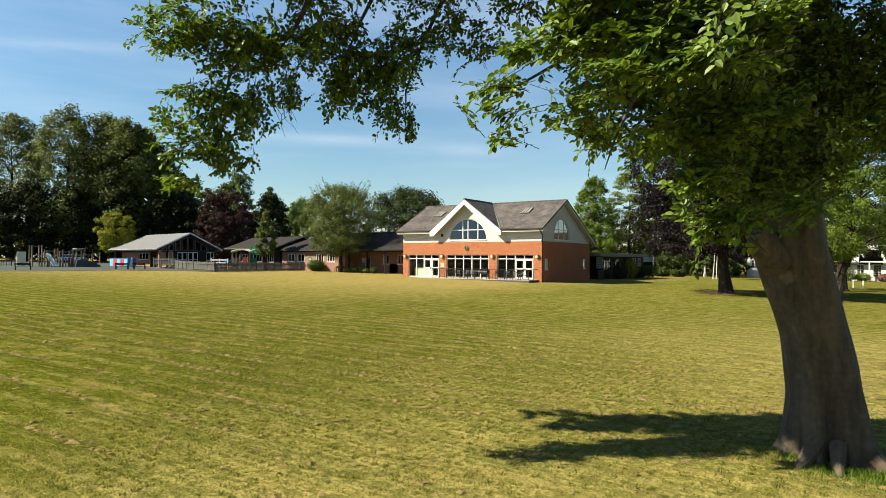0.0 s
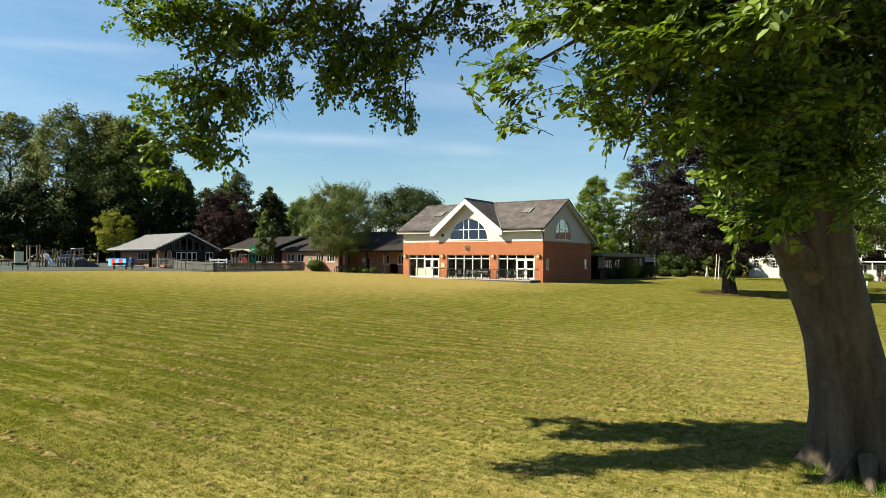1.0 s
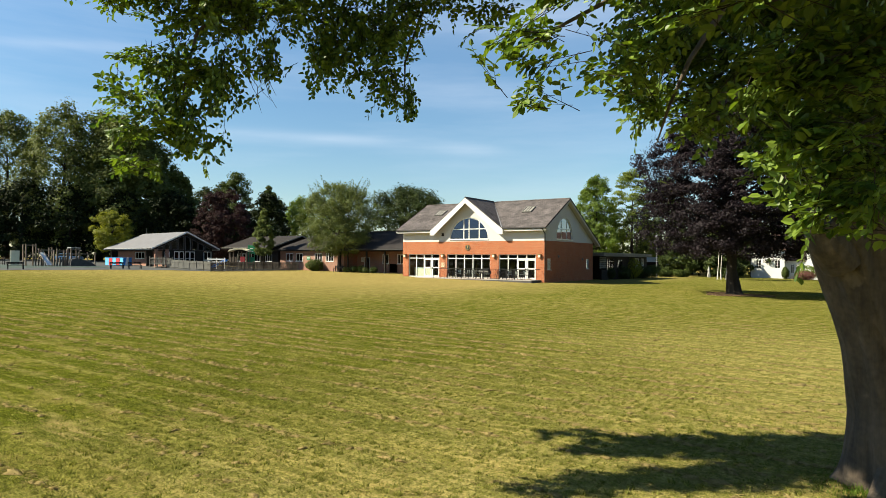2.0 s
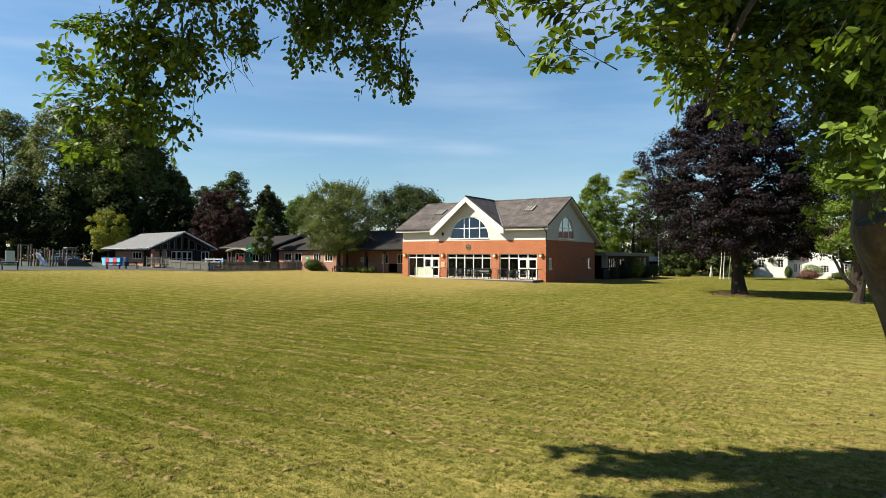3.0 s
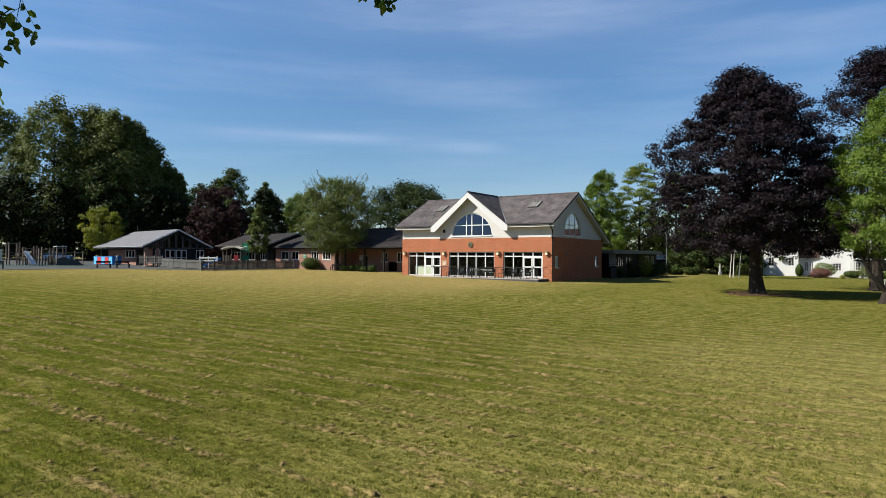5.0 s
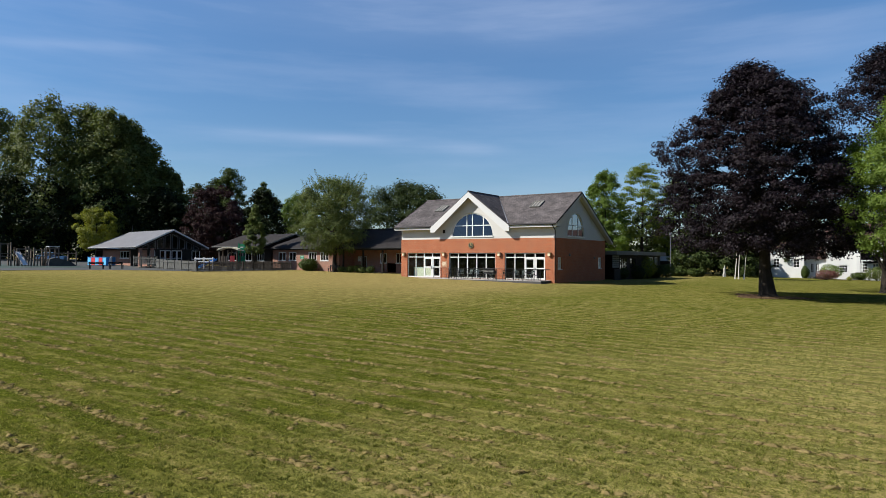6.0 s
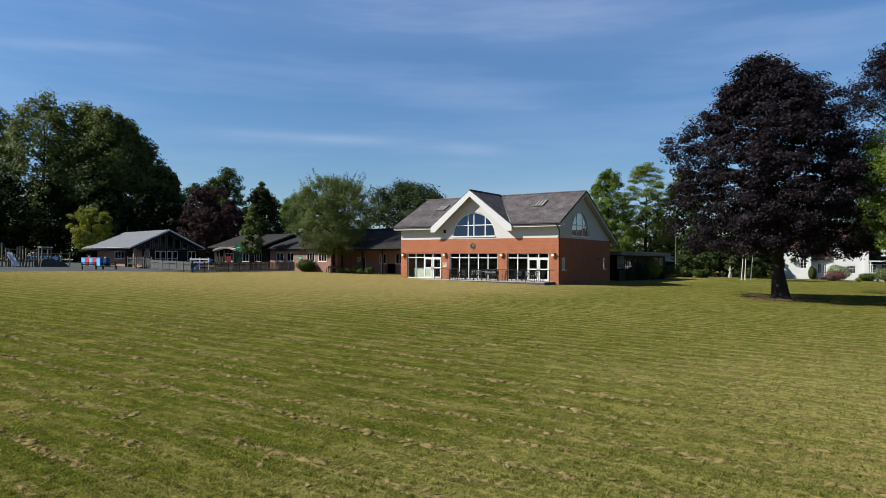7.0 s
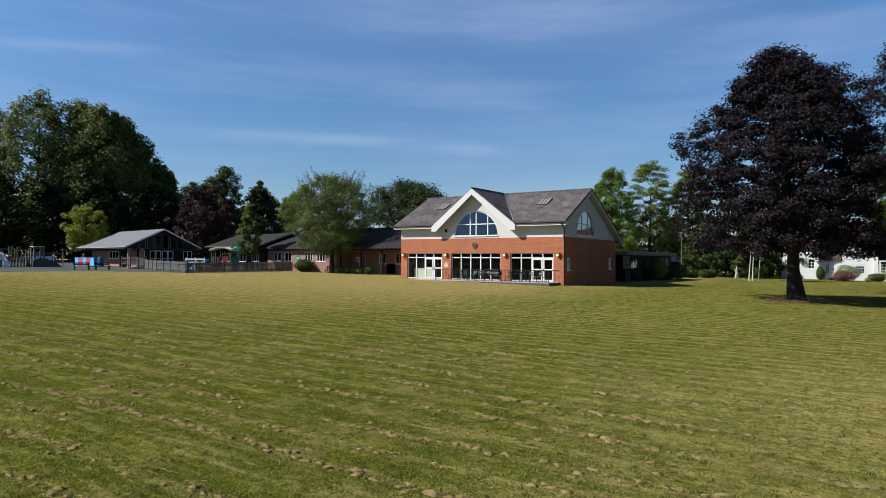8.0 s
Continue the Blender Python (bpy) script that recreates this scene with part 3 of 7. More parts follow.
    l.new(lush.outputs[0], line_fac.inputs[1])
    patch = mix(line_fac.outputs[0], patch, (0.270, 0.222, 0.080))
    patch = mix(ramp(patchy.outputs[0], 1.02, 0.70), patch, shade)
    # blade by blade: bright tips over dark gaps
    grain = mix(ramp(noise_of(52.0, 4, 1, 1, 0, 0.8), 0.36, 0.64), (0.56, 0.58, 0.54), (1.38, 1.37, 1.40))
    mg = n.new("ShaderNodeMix")
    mg.data_type, mg.blend_type = "RGBA", "MULTIPLY"
    mg.inputs["Factor"].default_value = 1.0
    l.new(patch, mg.inputs["A"])
    l.new(grain, mg.inputs["B"])
    l.new(mg.outputs["Result"], b.inputs["Base Color"])
    bp = n.new("ShaderNodeBump")
    bp.inputs["Strength"].default_value, bp.inputs["Distance"].default_value = 1.0, 0.05
    l.new(noise_of(28.0, 6), bp.inputs["Height"])
    l.new(bp.outputs["Normal"], b.inputs["Normal"])
    return m


MOW_TURN = 2.5
M_THATCH = mat("matted_clippings", (0.205, 0.156, 0.066), 0.95, 0, 0.5, 14.0, 120.0, 1.0, 0.0)
M_LAWN = lawn_material()


def build_ground():
    xs = np.unique(np.concatenate([np.linspace(-3000, -130, 8), np.linspace(-130, 60, 96), np.linspace(60, 3000, 8)]))
    ys = np.unique(np.concatenate([np.linspace(-3000, -90, 8), np.linspace(-90, 110, 101), np.linspace(110, 3000, 8)]))
    X, Y = np.meshgrid(xs, ys, indexing="ij")
    Z = ground_z(X, Y)
    v = np.stack([X, Y, Z], -1).reshape(-1, 3)
    i, j = np.meshgrid(np.arange(len(xs) - 1), np.arange(len(ys) - 1), indexing="ij")
    k = (i * len(ys) + j).ravel()
    f = np.stack([k, k + len(ys), k + len(ys) + 1, k + 1], 1)
    tagged(mesh_np("ground", v, f, M_LAWN, smooth=True), "mown green lawn with dry straw-coloured swathes", "lawn", kind="structure")


build_ground()


def mown_rows():
    """Ridges of dry clippings left along the mowing lines, and short grass, on the part of the lawn by the walk."""
    rng = np.random.default_rng(8)
    tilt = math.tan(radians(MOW_TURN))
    heaps = []
    for k in range(-18, 26):
        y0 = -45.7 - 18.0 * tilt + 0.775 * k
        u = -1.0
        while u < 36:
            u += 0.05 + 0.17 * rng.random()
            thick = noise.noise(Vector((u * 0.5, k * 3.7, 0))) + 0.5 * noise.noise(Vector((u * 2.3, k * 1.7, 5)))
            limit = (-0.72 if k % 2 == 0 else -0.30) + 0.035 * max(0, k - 2) + 0.012 * max(0, u - 19) + 0.015 * max(0, 11 - u) + 0.085 * max(0, -k - 4) + 0.25 * rng.random()
            if thick > limit + 0.08:
                big = min(1.0, 0.35 + 0.9 * (thick - limit)) * (0.25 + 0.75 * rng.random() ** 1.6) * (1.0 if k % 2 == 0 else 0.75)
                heaps.append((u, y0 + u * tilt + rng.normal() * 0.06 + 0.10 * math.sin(u * 0.6 + k), big, MOW_TURN + rng.normal() * 16))
    # small stray heaps between the rows
    for _ in range(2800):
        heaps.append((rng.random() * 37 - 1, -60 + rng.random() * 38, 0.12 + 0.35 * rng.random() ** 2, rng.random() * 180))
    heaps = np.array(heaps)
    count = (8 + 72 * heaps[:, 2]).astype(int)
    # the matted body of each heap: a low lumpy cap
    big = heaps[heaps[:, 2] > 0.30]
    m, sides = len(big), 7
    turn = np.radians(big[:, 3])
    la, lb = 0.040 + 0.095 * big[:, 2], 0.026 + 0.052 * big[:, 2]
    rings = []
    for q, hgt in ((1.0, 0.0), (0.62, 0.75), (0.0, 1.0)):
        for i in range(sides if q else 1):
            a = 2 * np.pi * i / sides
            wob = 0.35 + 1.1 * rng.random(m)
            e, w = la * q * np.cos(a) * wob, lb * q * np.sin(a) * wob
            x, y = big[:, 0] + e * np.cos(turn) - w * np.sin(turn), big[:, 1] + e * np.sin(turn) + w * np.cos(turn)
            rings.append(np.column_stack([x, y, ground_z(x, y) + (0.009 + 0.032 * big[:, 2]) * hgt * (0.7 + 0.6 * rng.random(m)) + 0.004]))
    v = np.stack(rings, 1).reshape(-1, 3)
    o = np.arange(m)[:, None] * (2 * sides + 1)
    tri = []
    for i in range(sides):
        j = (i + 1) % sides
        tri += [(i, j, sides + j), (i, sides + j, sides + i), (sides + i, sides + j, 2 * sides)]
    f = (o[:, None] + np.array(tri)[None]).reshape(-1, 3)
    tagged(mesh_np("clipping_heaps", v, f, M_THATCH, smooth=True), "matted heaps of dry mown grass along the rows", "clippings", kind="stuff")
    hp = np.repeat(heaps, count, 0)
    n = len(hp)
    c_, s_ = np.cos(np.radians(hp[:, 3])), np.sin(np.radians(hp[:, 3]))
    e, q = rng.normal(size=n) * (0.04 + 0.12 * hp[:, 2]), rng.normal(size=n) * (0.022 + 0.044 * hp[:, 2])
    x, y = hp[:, 0] + e * c_ - q * s_, hp[:, 1] + e * s_ + q * c_
    top = 0.012 + (0.02 + 0.05 * hp[:, 2]) * np.exp(-(e / (0.05 + 0.10 * hp[:, 2])) ** 2 - (q / (0.02 + 0.04 * hp[:, 2])) ** 2)
    a = rng.random(n) * 2 * np.pi
    ln, w = 0.014 + 0.036 * rng.random(n), 0.0018 + 0.0034 * rng.random(n)
    o = np.column_stack([x, y, ground_z(x, y) + top * (0.35 + 0.65 * rng.random(n))])
    d = np.stack([np.cos(a), np.sin(a), rng.normal(size=n) * 0.15], 1)
    s = np.stack([-np.sin(a), np.cos(a), rng.normal(size=n) * 0.6], 1)
    v = np.stack([o - d * ln[:, None] + s * w[:, None], o - d * ln[:, None] - s * w[:, None], o + d * ln[:, None]], 1).reshape(-1, 3)
    tagged(mesh_np("grass_clippings", v, np.arange(3 * n).reshape(n, 3), L_STRAW), "dry straw-coloured clippings in mown rows", "clippings", kind="stuff")
    # short blades in tufts, thinning out away from the walk
    n = 360000
    f, r = 6.2 + 26 * rng.random(n) ** 2.4, rng.random(n) * 2 - 1
    s0 = rng.random(n)
    px = 28.1 - 5.67 * s0 + FWD.x * f + RGT.x * r * (f * 0.72 + 0.5)
    py = -59.6 + 8.1 * s0 + FWD.y * f + RGT.y * r * (f * 0.72 + 0.5)
    # blades gather round nearby tuft centres
    cell = 0.17
    gx, gy = np.floor(px / cell), np.floor(py / cell)
    jit = np.sin(gx * 12.99 + gy * 78.23) * 43758.55
    jx, jy = jit - np.floor(jit), jit * 7.13 - np.floor(jit * 7.13)
    size = jit * 3.7 - np.floor(jit * 3.7)
    pull = 0.10 + 0.35 * size
    px = px + ((gx + jx) * cell - px) * pull
    py = py + ((gy + jy) * cell - py) * pull
    h = (0.018 + 0.028 * rng.random(n)) * (0.65 + 0.9 * size ** 2)
    a = rng.random(n) * 2 * np.pi
    w = 0.003 + 0.005 * rng.random(n)
    o = np.column_stack([px, py, ground_z(px, py) - 0.004])
    s = np.column_stack([np.cos(a), np.sin(a), 0 * a]) * w[:, None]
    tip = o + np.column_stack([rng.normal(size=n) * 0.026, rng.normal(size=n) * 0.026, h])
    v = np.stack([o - s, o + s, tip], 1).reshape(-1, 3)
    tagged(mesh_np("grass", v, np.arange(3 * n).reshape(n, 3), L_GRASSTUFT), "short mown grass, green with dry blades", "grass", kind="stuff")

mown_rows()


def rough_grass(name, cx, cy, r0, r1, n, tall, label, seed):
    """Longer grass that the mower leaves round a trunk."""
    rng = np.random.default_rng(seed)
    a, q = rng.random(n) * 2 * np.pi, r0 + (r1 - r0) * rng.random(n) ** 1.6
    x, y = cx + q * np.cos(a), cy + q * np.sin(a)
    h = tall * (0.4 + 0.6 * rng.random(n)) * (1.15 - (q - r0) / (r1 - r0))
    b = rng.random(n) * 2 * np.pi
    w = 0.004 + 0.004 * rng.random(n)
    o = np.column_stack([x, y, ground_z(x, y) - 0.01])
    s = np.column_stack([np.cos(b), np.sin(b), 0 * b]) * w[:, None]
    tip = o + np.column_stack([rng.normal(size=n) * h * 0.4, rng.normal(size=n) * h * 0.4, h])
    v = np.stack([o - s, o + s, tip], 1).reshape(-1, 3)
    tagged(mesh_np(name, v, np.arange(3 * n).reshape(n, 3), L_LUSH), label, "grass", kind="stuff")


L_LUSH = leaf_mat("lush_grass", (0.045, 0.085, 0.008), (0.11, 0.16, 0.02), 0.3, 0.6, 0.2)
rough_grass("rough_grass", 27.95, -49.0, 0.55, 1.5, 9000, 0.13, "longer bright green grass round the beech trunk", 31)


def leaf_litter():
    """Brown litter under the copper beech."""
    rng = np.random.default_rng(33)
    p = site(43.2, 23.8)
    n = 5000
    a, q = rng.random(n) * 2 * np.pi, 0.4 + 2.0 * rng.random(n) ** 0.8
    q *= 1 + 0.25 * np.sin(3 * a + 1)
    x, y = p.x + q * np.cos(a), p.y + q * np.sin(a)
    c = np.column_stack([x, y, ground_z(x, y) + 0.015 + 0.02 * rng.random(n)])
    nrm = np.array([0, 0, 1.0]) + rng.normal(size=(n, 3)) * 0.4
    nrm /= np.linalg.norm(nrm, axis=1, keepdims=True)
    v, f = leaf_cards(c, nrm, 0.05 + 0.05 * rng.random(n), rng)
    tagged(mesh_np("leaf_litter", v, f, leaf_mat("brown_litter", (0.07, 0.042, 0.025), (0.17, 0.11, 0.065), 0.05, 0.8, 0.1)), "brown fallen leaves and bare soil under the copper beech", "leaf litter", kind="stuff")


leaf_litter()


def draped(name, edge, ys, x_far, lift, material, label, category):
    """A surface laid on the ground west of the line edge(y)."""
    cols = 24
    rows_ = []
    for y in ys:
        x = np.linspace(x_far, edge(y), cols)
        rows_.append(np.column_stack([x, np.full(cols, y), ground_z(x, np.full(cols, y)) + lift]))
    v = np.concatenate(rows_)
    i, j = np.meshgrid(np.arange(len(ys) - 1), np.arange(cols - 1), indexing="ij")
    k = (i * cols + j).ravel()
    tagged(mesh_np(name, v, np.stack([k, k + 1, k + cols + 1, k + cols], 1), material, smooth=True), label, category, kind="structure")


YARD_EDGE = ((-90, -49.0), (-25, -47.9), (-18, -47.6), (-12.7, -44.3), (-10.2, -39.9), (5.5, -41.3), (24, -47.0))
draped("playground_surface", lambda y: float(np.interp(y, *zip(*YARD_EDGE))), np.linspace(-90, 6.2, 100), -104.0, 0.03, M_ASPHALT, "dark asphalt playground surface beside the lawn", "playground")
draped("soft_play_surface", lambda y: -55.5 + 0.6 * math.sin(y * 0.7), np.linspace(-31, -13.2, 30), -68.0, 0.045, M_GREENPLAY, "dark green soft surface under the climbing frame", "playground")


# ---- hall ----
RIDGE_Y, RIDGE_Z, EAVE_Y, EAVE_Z, BACK_Y, BACK_Z = 5.4, 8.72, -0.65, 5.46, 14.4, 4.0
HALL_W, HALL_D, BRICK_TOP = 18.0, 13.3, 4.2
GX, GHALF, GSLOPE, GZ = -9.02, 4.5, 0.755, 8.82
BAYS = ((-17.17, -12.85, 4), (-11.79, -6.30, 5), (-5.26, -0.96, 4))
FLOOR_Z, GLAZE_TOP = 0.22, 2.79


def roof_z(y):
    return EAVE_Z + (y - EAVE_Y) * (RIDGE_Z - EAVE_Z) / (RIDGE_Y - EAVE_Y) if y < RIDGE_Y else RIDGE_Z + (y - RIDGE_Y) * (BACK_Z - RIDGE_Z) / (BACK_Y - RIDGE_Y)


def arch(u, c, a, z0, b):
    k = 1 - ((u - c) / a) ** 2
    return z0 + b * math.sqrt(k) if k > 0 else z0


def arch_window(parent, c, a, z0, b, place, bars, rail, glass, tone):
    """A half-round window: outer frame, upright bars, a cross rail and panes."""
    w = thing("arched_window", pose(0, 0, 0), "", "")
    for key in ("label", "category"):
        if key in w:
            del w[key]
    w.parent = parent
    rim = [Vector((c + a * math.cos(math.pi * i / 32), 0, z0 + b * math.sin(math.pi * i / 32))) for i in range(33)]
    bm = bmesh.new()
    for p, q in zip(rim, rim[1:]):
        s = 1 - 0.10 / a
        pi, qi = (Vector((c + (k.x - c) * s, 0, z0 + (k.z - z0) * s)) for k in (p, q))
        prism(bm, [place(k.x, 0.10, k.z) for k in (p, q, qi, pi)], place(0, 0.17, 0) - place(0, 0.10, 0))
    bm2 = column_wall(bm, [c - a, c + a], lambda u: z0 - 0.06, lambda u: z0 + 0.07, 0.22, lambda u, q, z: place(u, q - 0.06, z))
    part("window_frame", bm2, M_UPVC, w)
    for k in bars:
        u = c + a * k
        part("glazing_bar", column_wall(bmesh.new(), [u - 0.05, u + 0.05], lambda q: z0 + 0.08, lambda q: arch(u, c, a - 0.06, z0, b - 0.06), 0.07, lambda q, d, z: place(q, d + 0.105, z)), M_UPVC, w)
    half = math.sqrt(max(0, 1 - ((rail - z0) / b) ** 2)) * a - 0.05
    part("glazing_rail", column_wall(bmesh.new(), [c - half, c + half], lambda q: rail - 0.045, lambda q: rail + 0.045, 0.06, lambda q, d, z: place(q, d + 0.11, z)), M_UPVC, w)
    bm = bmesh.new()
    bm.faces.new([bm.verts.new(place(k.x, 0.14, k.z)) for k in rim])
    part("pane", bm, glass, w, tone)
    return w


def glazed_bay(parent, x0, x1, n, door):
    """Full-height white glazing with a row of small top lights; door: which side holds a pair of doors."""
    b = new("glazed_screen")
    b.parent = parent
    y0, y1, head = 0.10, 0.18, 2.30
    part("frame_head", boxes((x0, x1, y0, y1, GLAZE_TOP - 0.07, GLAZE_TOP)), M_UPVC, b)
    part("frame_sill", boxes((x0, x1, y0, y1, FLOOR_Z, FLOOR_Z + 0.09)), M_UPVC, b)
    part("transom", boxes((x0, x1, y0, y1, head, head + 0.09)), M_UPVC, b)
    for i in range(n + 1):
        x = x0 + (x1 - x0) * i / n
        a, c = (x, x + 0.08) if i == 0 else (x - 0.08, x) if i == n else (x - 0.045, x + 0.045)
        part("mullion", boxes((a, c, y0 - 0.002, y1 + 0.002, FLOOR_Z, GLAZE_TOP)), M_UPVC, b)
    for i in range(n):
        a, c = x0 + (x1 - x0) * i / n, x0 + (x1 - x0) * (i + 1) / n
        part("pane", boxes((a, c, 0.136, 0.142, FLOOR_Z + 0.05, GLAZE_TOP - 0.05)), M_GLASS, b)
        if door and i >= n - 2:
            d = new("door_leaf")
            d.parent = b
            bm = boxes((a + 0.04, a + 0.16, 0.07, 0.15, 0.24, head), (c - 0.16, c - 0.04, 0.07, 0.15, 0.24, head))
            box(bm, a + 0.16, c - 0.16, 0.07, 0.15, 0.24, 0.40)
            box(bm, a + 0.16, c - 0.16, 0.07, 0.15, head - 0.14, head)
            box(bm, a + 0.16, c - 0.16, 0.07, 0.15, 1.20, 1.36)
            part("door_frame", bm, M_UPVC, d)
            hx = c - 0.10 if i == n - 2 else a + 0.10
            part("door_handle", boxes((hx - 0.015, hx + 0.015, 0.02, 0.07, 1.12, 1.36)), M_BLACK, d)
    return b


def build_hall():
    hall = thing("hall", pose(0, 0, 0), "orange brick hall with cream render gable and brown slate roof", "building")
    front = lambda u, w, z: Vector((u, w, z))
    side = lambda u, w, z: Vector((-w, u, z))
    holes = [(x0, x1, FLOOR_Z, GLAZE_TOP) for x0, x1, n in BAYS]
    part("brick_wall", holed_wall(bmesh.new(), -HALL_W, 0.0, -0.3, BRICK_TOP, holes, 0.28, front), M_BRICK, hall, "orange brick wall with glazed bays")
    sw = [(0.72, 1.62, 1.25, 2.38), (11.25, 12.15, 1.25, 2.38)]
    part("brick_wall", holed_wall(bmesh.new(), 0.28, HALL_D, -0.3, BRICK_TOP, sw, 0.28, side), M_BRICK, hall)
    part("brick_wall", boxes((-HALL_W, -HALL_W + 0.28, 0.28, HALL_D, -0.3, BRICK_TOP)), M_BRICK, hall)
    part("brick_wall", boxes((-HALL_W + 0.28, -0.28, HALL_D - 0.28, HALL_D, -0.3, BRICK_TOP)), M_BRICK, hall)
    # rendered upper walls, set a little back from the brick face
    ca, aa, za, ba = GX, 2.47, 4.42, 2.38
    us = sorted({-HALL_W + 0.02, -0.02, GX - 4.0, GX + 4.0, GX, *[ca - aa + 2 * aa * i / 40 for i in range(41)]})

    def top(u):
        return max(5.28, GZ - 0.2 - GSLOPE * abs(u - GX))
    bm = column_wall(bmesh.new(), us, lambda u: arch(u, ca, aa, za, ba) if abs(u - ca) < aa else BRICK_TOP, top, 0.24, lambda u, w, z: front(u, w + 0.02, z))
    column_wall(bm, [ca - aa, ca + aa], lambda u: BRICK_TOP, lambda u: za, 0.24, lambda u, w, z: front(u, w + 0.02, z))
    part("render_wall", weld(bm), M_RENDER, hall, "cream render gable wall")
    cs, as_, bs = 5.16, 2.15, 2.36
    us = sorted({0.28, HALL_D - 0.02, RIDGE_Y, *[cs - as_ + 2 * as_ * i / 40 for i in range(41)]})
    bm = column_wall(bmesh.new(), us, lambda u: arch(u, cs, as_, za, bs) if abs(u - cs) < as_ else BRICK_TOP, lambda u: max(BRICK_TOP, roof_z(u) - 0.2), 0.24, lambda u, w, z: side(u, w + 0.02, z))
    column_wall(bm, [cs - as_, cs + as_], lambda u: BRICK_TOP, lambda u: za, 0.24, lambda u, w, z: side(u, w + 0.02, z))
    part("render_wall", weld(bm), M_RENDER, hall)
    bm = column_wall(bmesh.new(), [0.28, RIDGE_Y, HALL_D - 0.02], lambda u: BRICK_TOP, lambda u: max(BRICK_TOP, roof_z(u) - 0.2), 0.24, lambda u, w, z: Vector((-HALL_W + 0.02 + w, u, z)))
    part("render_wall", weld(bm), M_RENDER, hall)
    # the pane colours carry the sky's reflection
    arch_window(hall, ca, aa, za, ba, front, (-0.27, 0.0, 0.52), za + 1.12, M_BLUEREFLECT, "glass coloured blue for the reflected sky")
    arch_window(hall, cs, as_, za, bs, side, (-0.34, 0.34), za + 1.12, M_PLAINARCH, "grey glass with a strengthened sky reflection")
    for y0, y1, z0, z1 in sw:
        w = new("side_window")
        w.parent = hall
        bm = boxes((-0.16, -0.08, y0, y0 + 0.09, z0, z1), (-0.16, -0.08, y1 - 0.09, y1, z0, z1), (-0.16, -0.08, y0 + 0.09, y1 - 0.09, z0, z0 + 0.1), (-0.16, -0.08, y0 + 0.09, y1 - 0.09, z1 - 0.1, z1))
        part("window_frame", bm, M_UPVC, w)
        part("blind", boxes((-0.158, -0.150, y0 + 0.09, y1 - 0.09, z0 + 0.1, z1 - 0.1)), M_UPVC, w, "white roller blind")
        part("pane", boxes((-0.125, -0.12, y0 + 0.05, y1 - 0.05, z0 + 0.05, z1 - 0.05)), M_GLASS, w)
        part("window_sill", boxes((-0.1, 0.05, y0 - 0.04, y1 + 0.04, z0 - 0.07, z0)), M_WHITE, w)
    for i, (x0, x1, n) in enumerate(BAYS):
        glazed_bay(hall, x0, x1, n, i != 1)
    # roof
    xl, xr, th = -HALL_W - 0.45, 0.45, Vector((0, 0, 0.14))
    for s in (-1, 1):
        xe = xl if s < 0 else xr
        bm = prism(bmesh.new(), [(xe, EAVE_Y, EAVE_Z), (GX + s * (GHALF + 0.02), EAVE_Y, EAVE_Z), (GX, RIDGE_Y, RIDGE_Z), (xe, RIDGE_Y, RIDGE_Z)], th)
        part("roof_slope", bm, M_SLATE, hall)
        e = Vector((GX + s * GHALF, -0.67, GZ - GSLOPE * GHALF))
        vy = EAVE_Y + (e.z - EAVE_Z) * (RIDGE_Y - EAVE_Y) / (RIDGE_Z - EAVE_Z)
        bm = prism(bmesh.new(), [(GX, -0.67, GZ), (GX, RIDGE_Y + 0.1, GZ), (e.x, max(vy, -0.65), e.z), (e.x, -0.67, e.z)], th)
        part("gable_roof_slope", bm, M_SLATE, hall)
        # lead valley
        part("valley", tube(bmesh.new(), [(GX, RIDGE_Y, RIDGE_Z + 0.14), (GX + s * GHALF, EAVE_Y, EAVE_Z + 0.14)], [0.07, 0.07], 6), M_SHEET, hall)
        # white barge board of the front gable
        u0, u1 = 0.0, GHALF + 0.12
        bm = prism(bmesh.new(), [(GX + s * u0, -0.75, GZ + 0.05), (GX + s * u1, -0.75, GZ + 0.05 - GSLOPE * u1), (GX + s * u1, -0.75, GZ - 0.45 - GSLOPE * u1), (GX + s * (u1 - 0.5), -0.75, GZ - 0.45 - GSLOPE * u1), (GX + s * u0, -0.75, GZ - 0.52)], (0, 0.08, 0))
        part("barge_board", bm, M_WHITE, hall)
        bm = prism(bmesh.new(), [(GX, -0.67, GZ - 0.1), (GX + s * GHALF, -0.67, GZ - 0.1 - GSLOPE * GHALF), (GX + s * GHALF, 0.02, GZ - 0.1 - GSLOPE * GHALF), (GX, 0.02, GZ - 0.1)], (0, 0, 0.06))
        part("soffit", bm, M_WHITE, hall)
        # eaves to each side of the gable
        a, b = sorted((xe, GX + s * (GHALF + 0.1)))
        part("fascia", boxes((a, b, EAVE_Y, EAVE_Y + 0.04, 5.20, 5.46)), M_WHITE, hall)
        part("soffit", boxes((a, b, EAVE_Y + 0.04, 0.02, 5.20, 5.24)), M_WHITE, hall)
        part("gutter", tube(bmesh.new(), [(a - 0.03, EAVE_Y - 0.07, 5.46), (b, EAVE_Y - 0.07, 5.46)], [0.075, 0.075], 8), M_BLACK, hall, "black gutter")
        part("eave_end", boxes((min(xe, xe - s * 0.03), max(xe, xe - s * 0.03), EAVE_Y + 0.04, 0.3, 5.20, 5.5)), M_WHITE, hall)
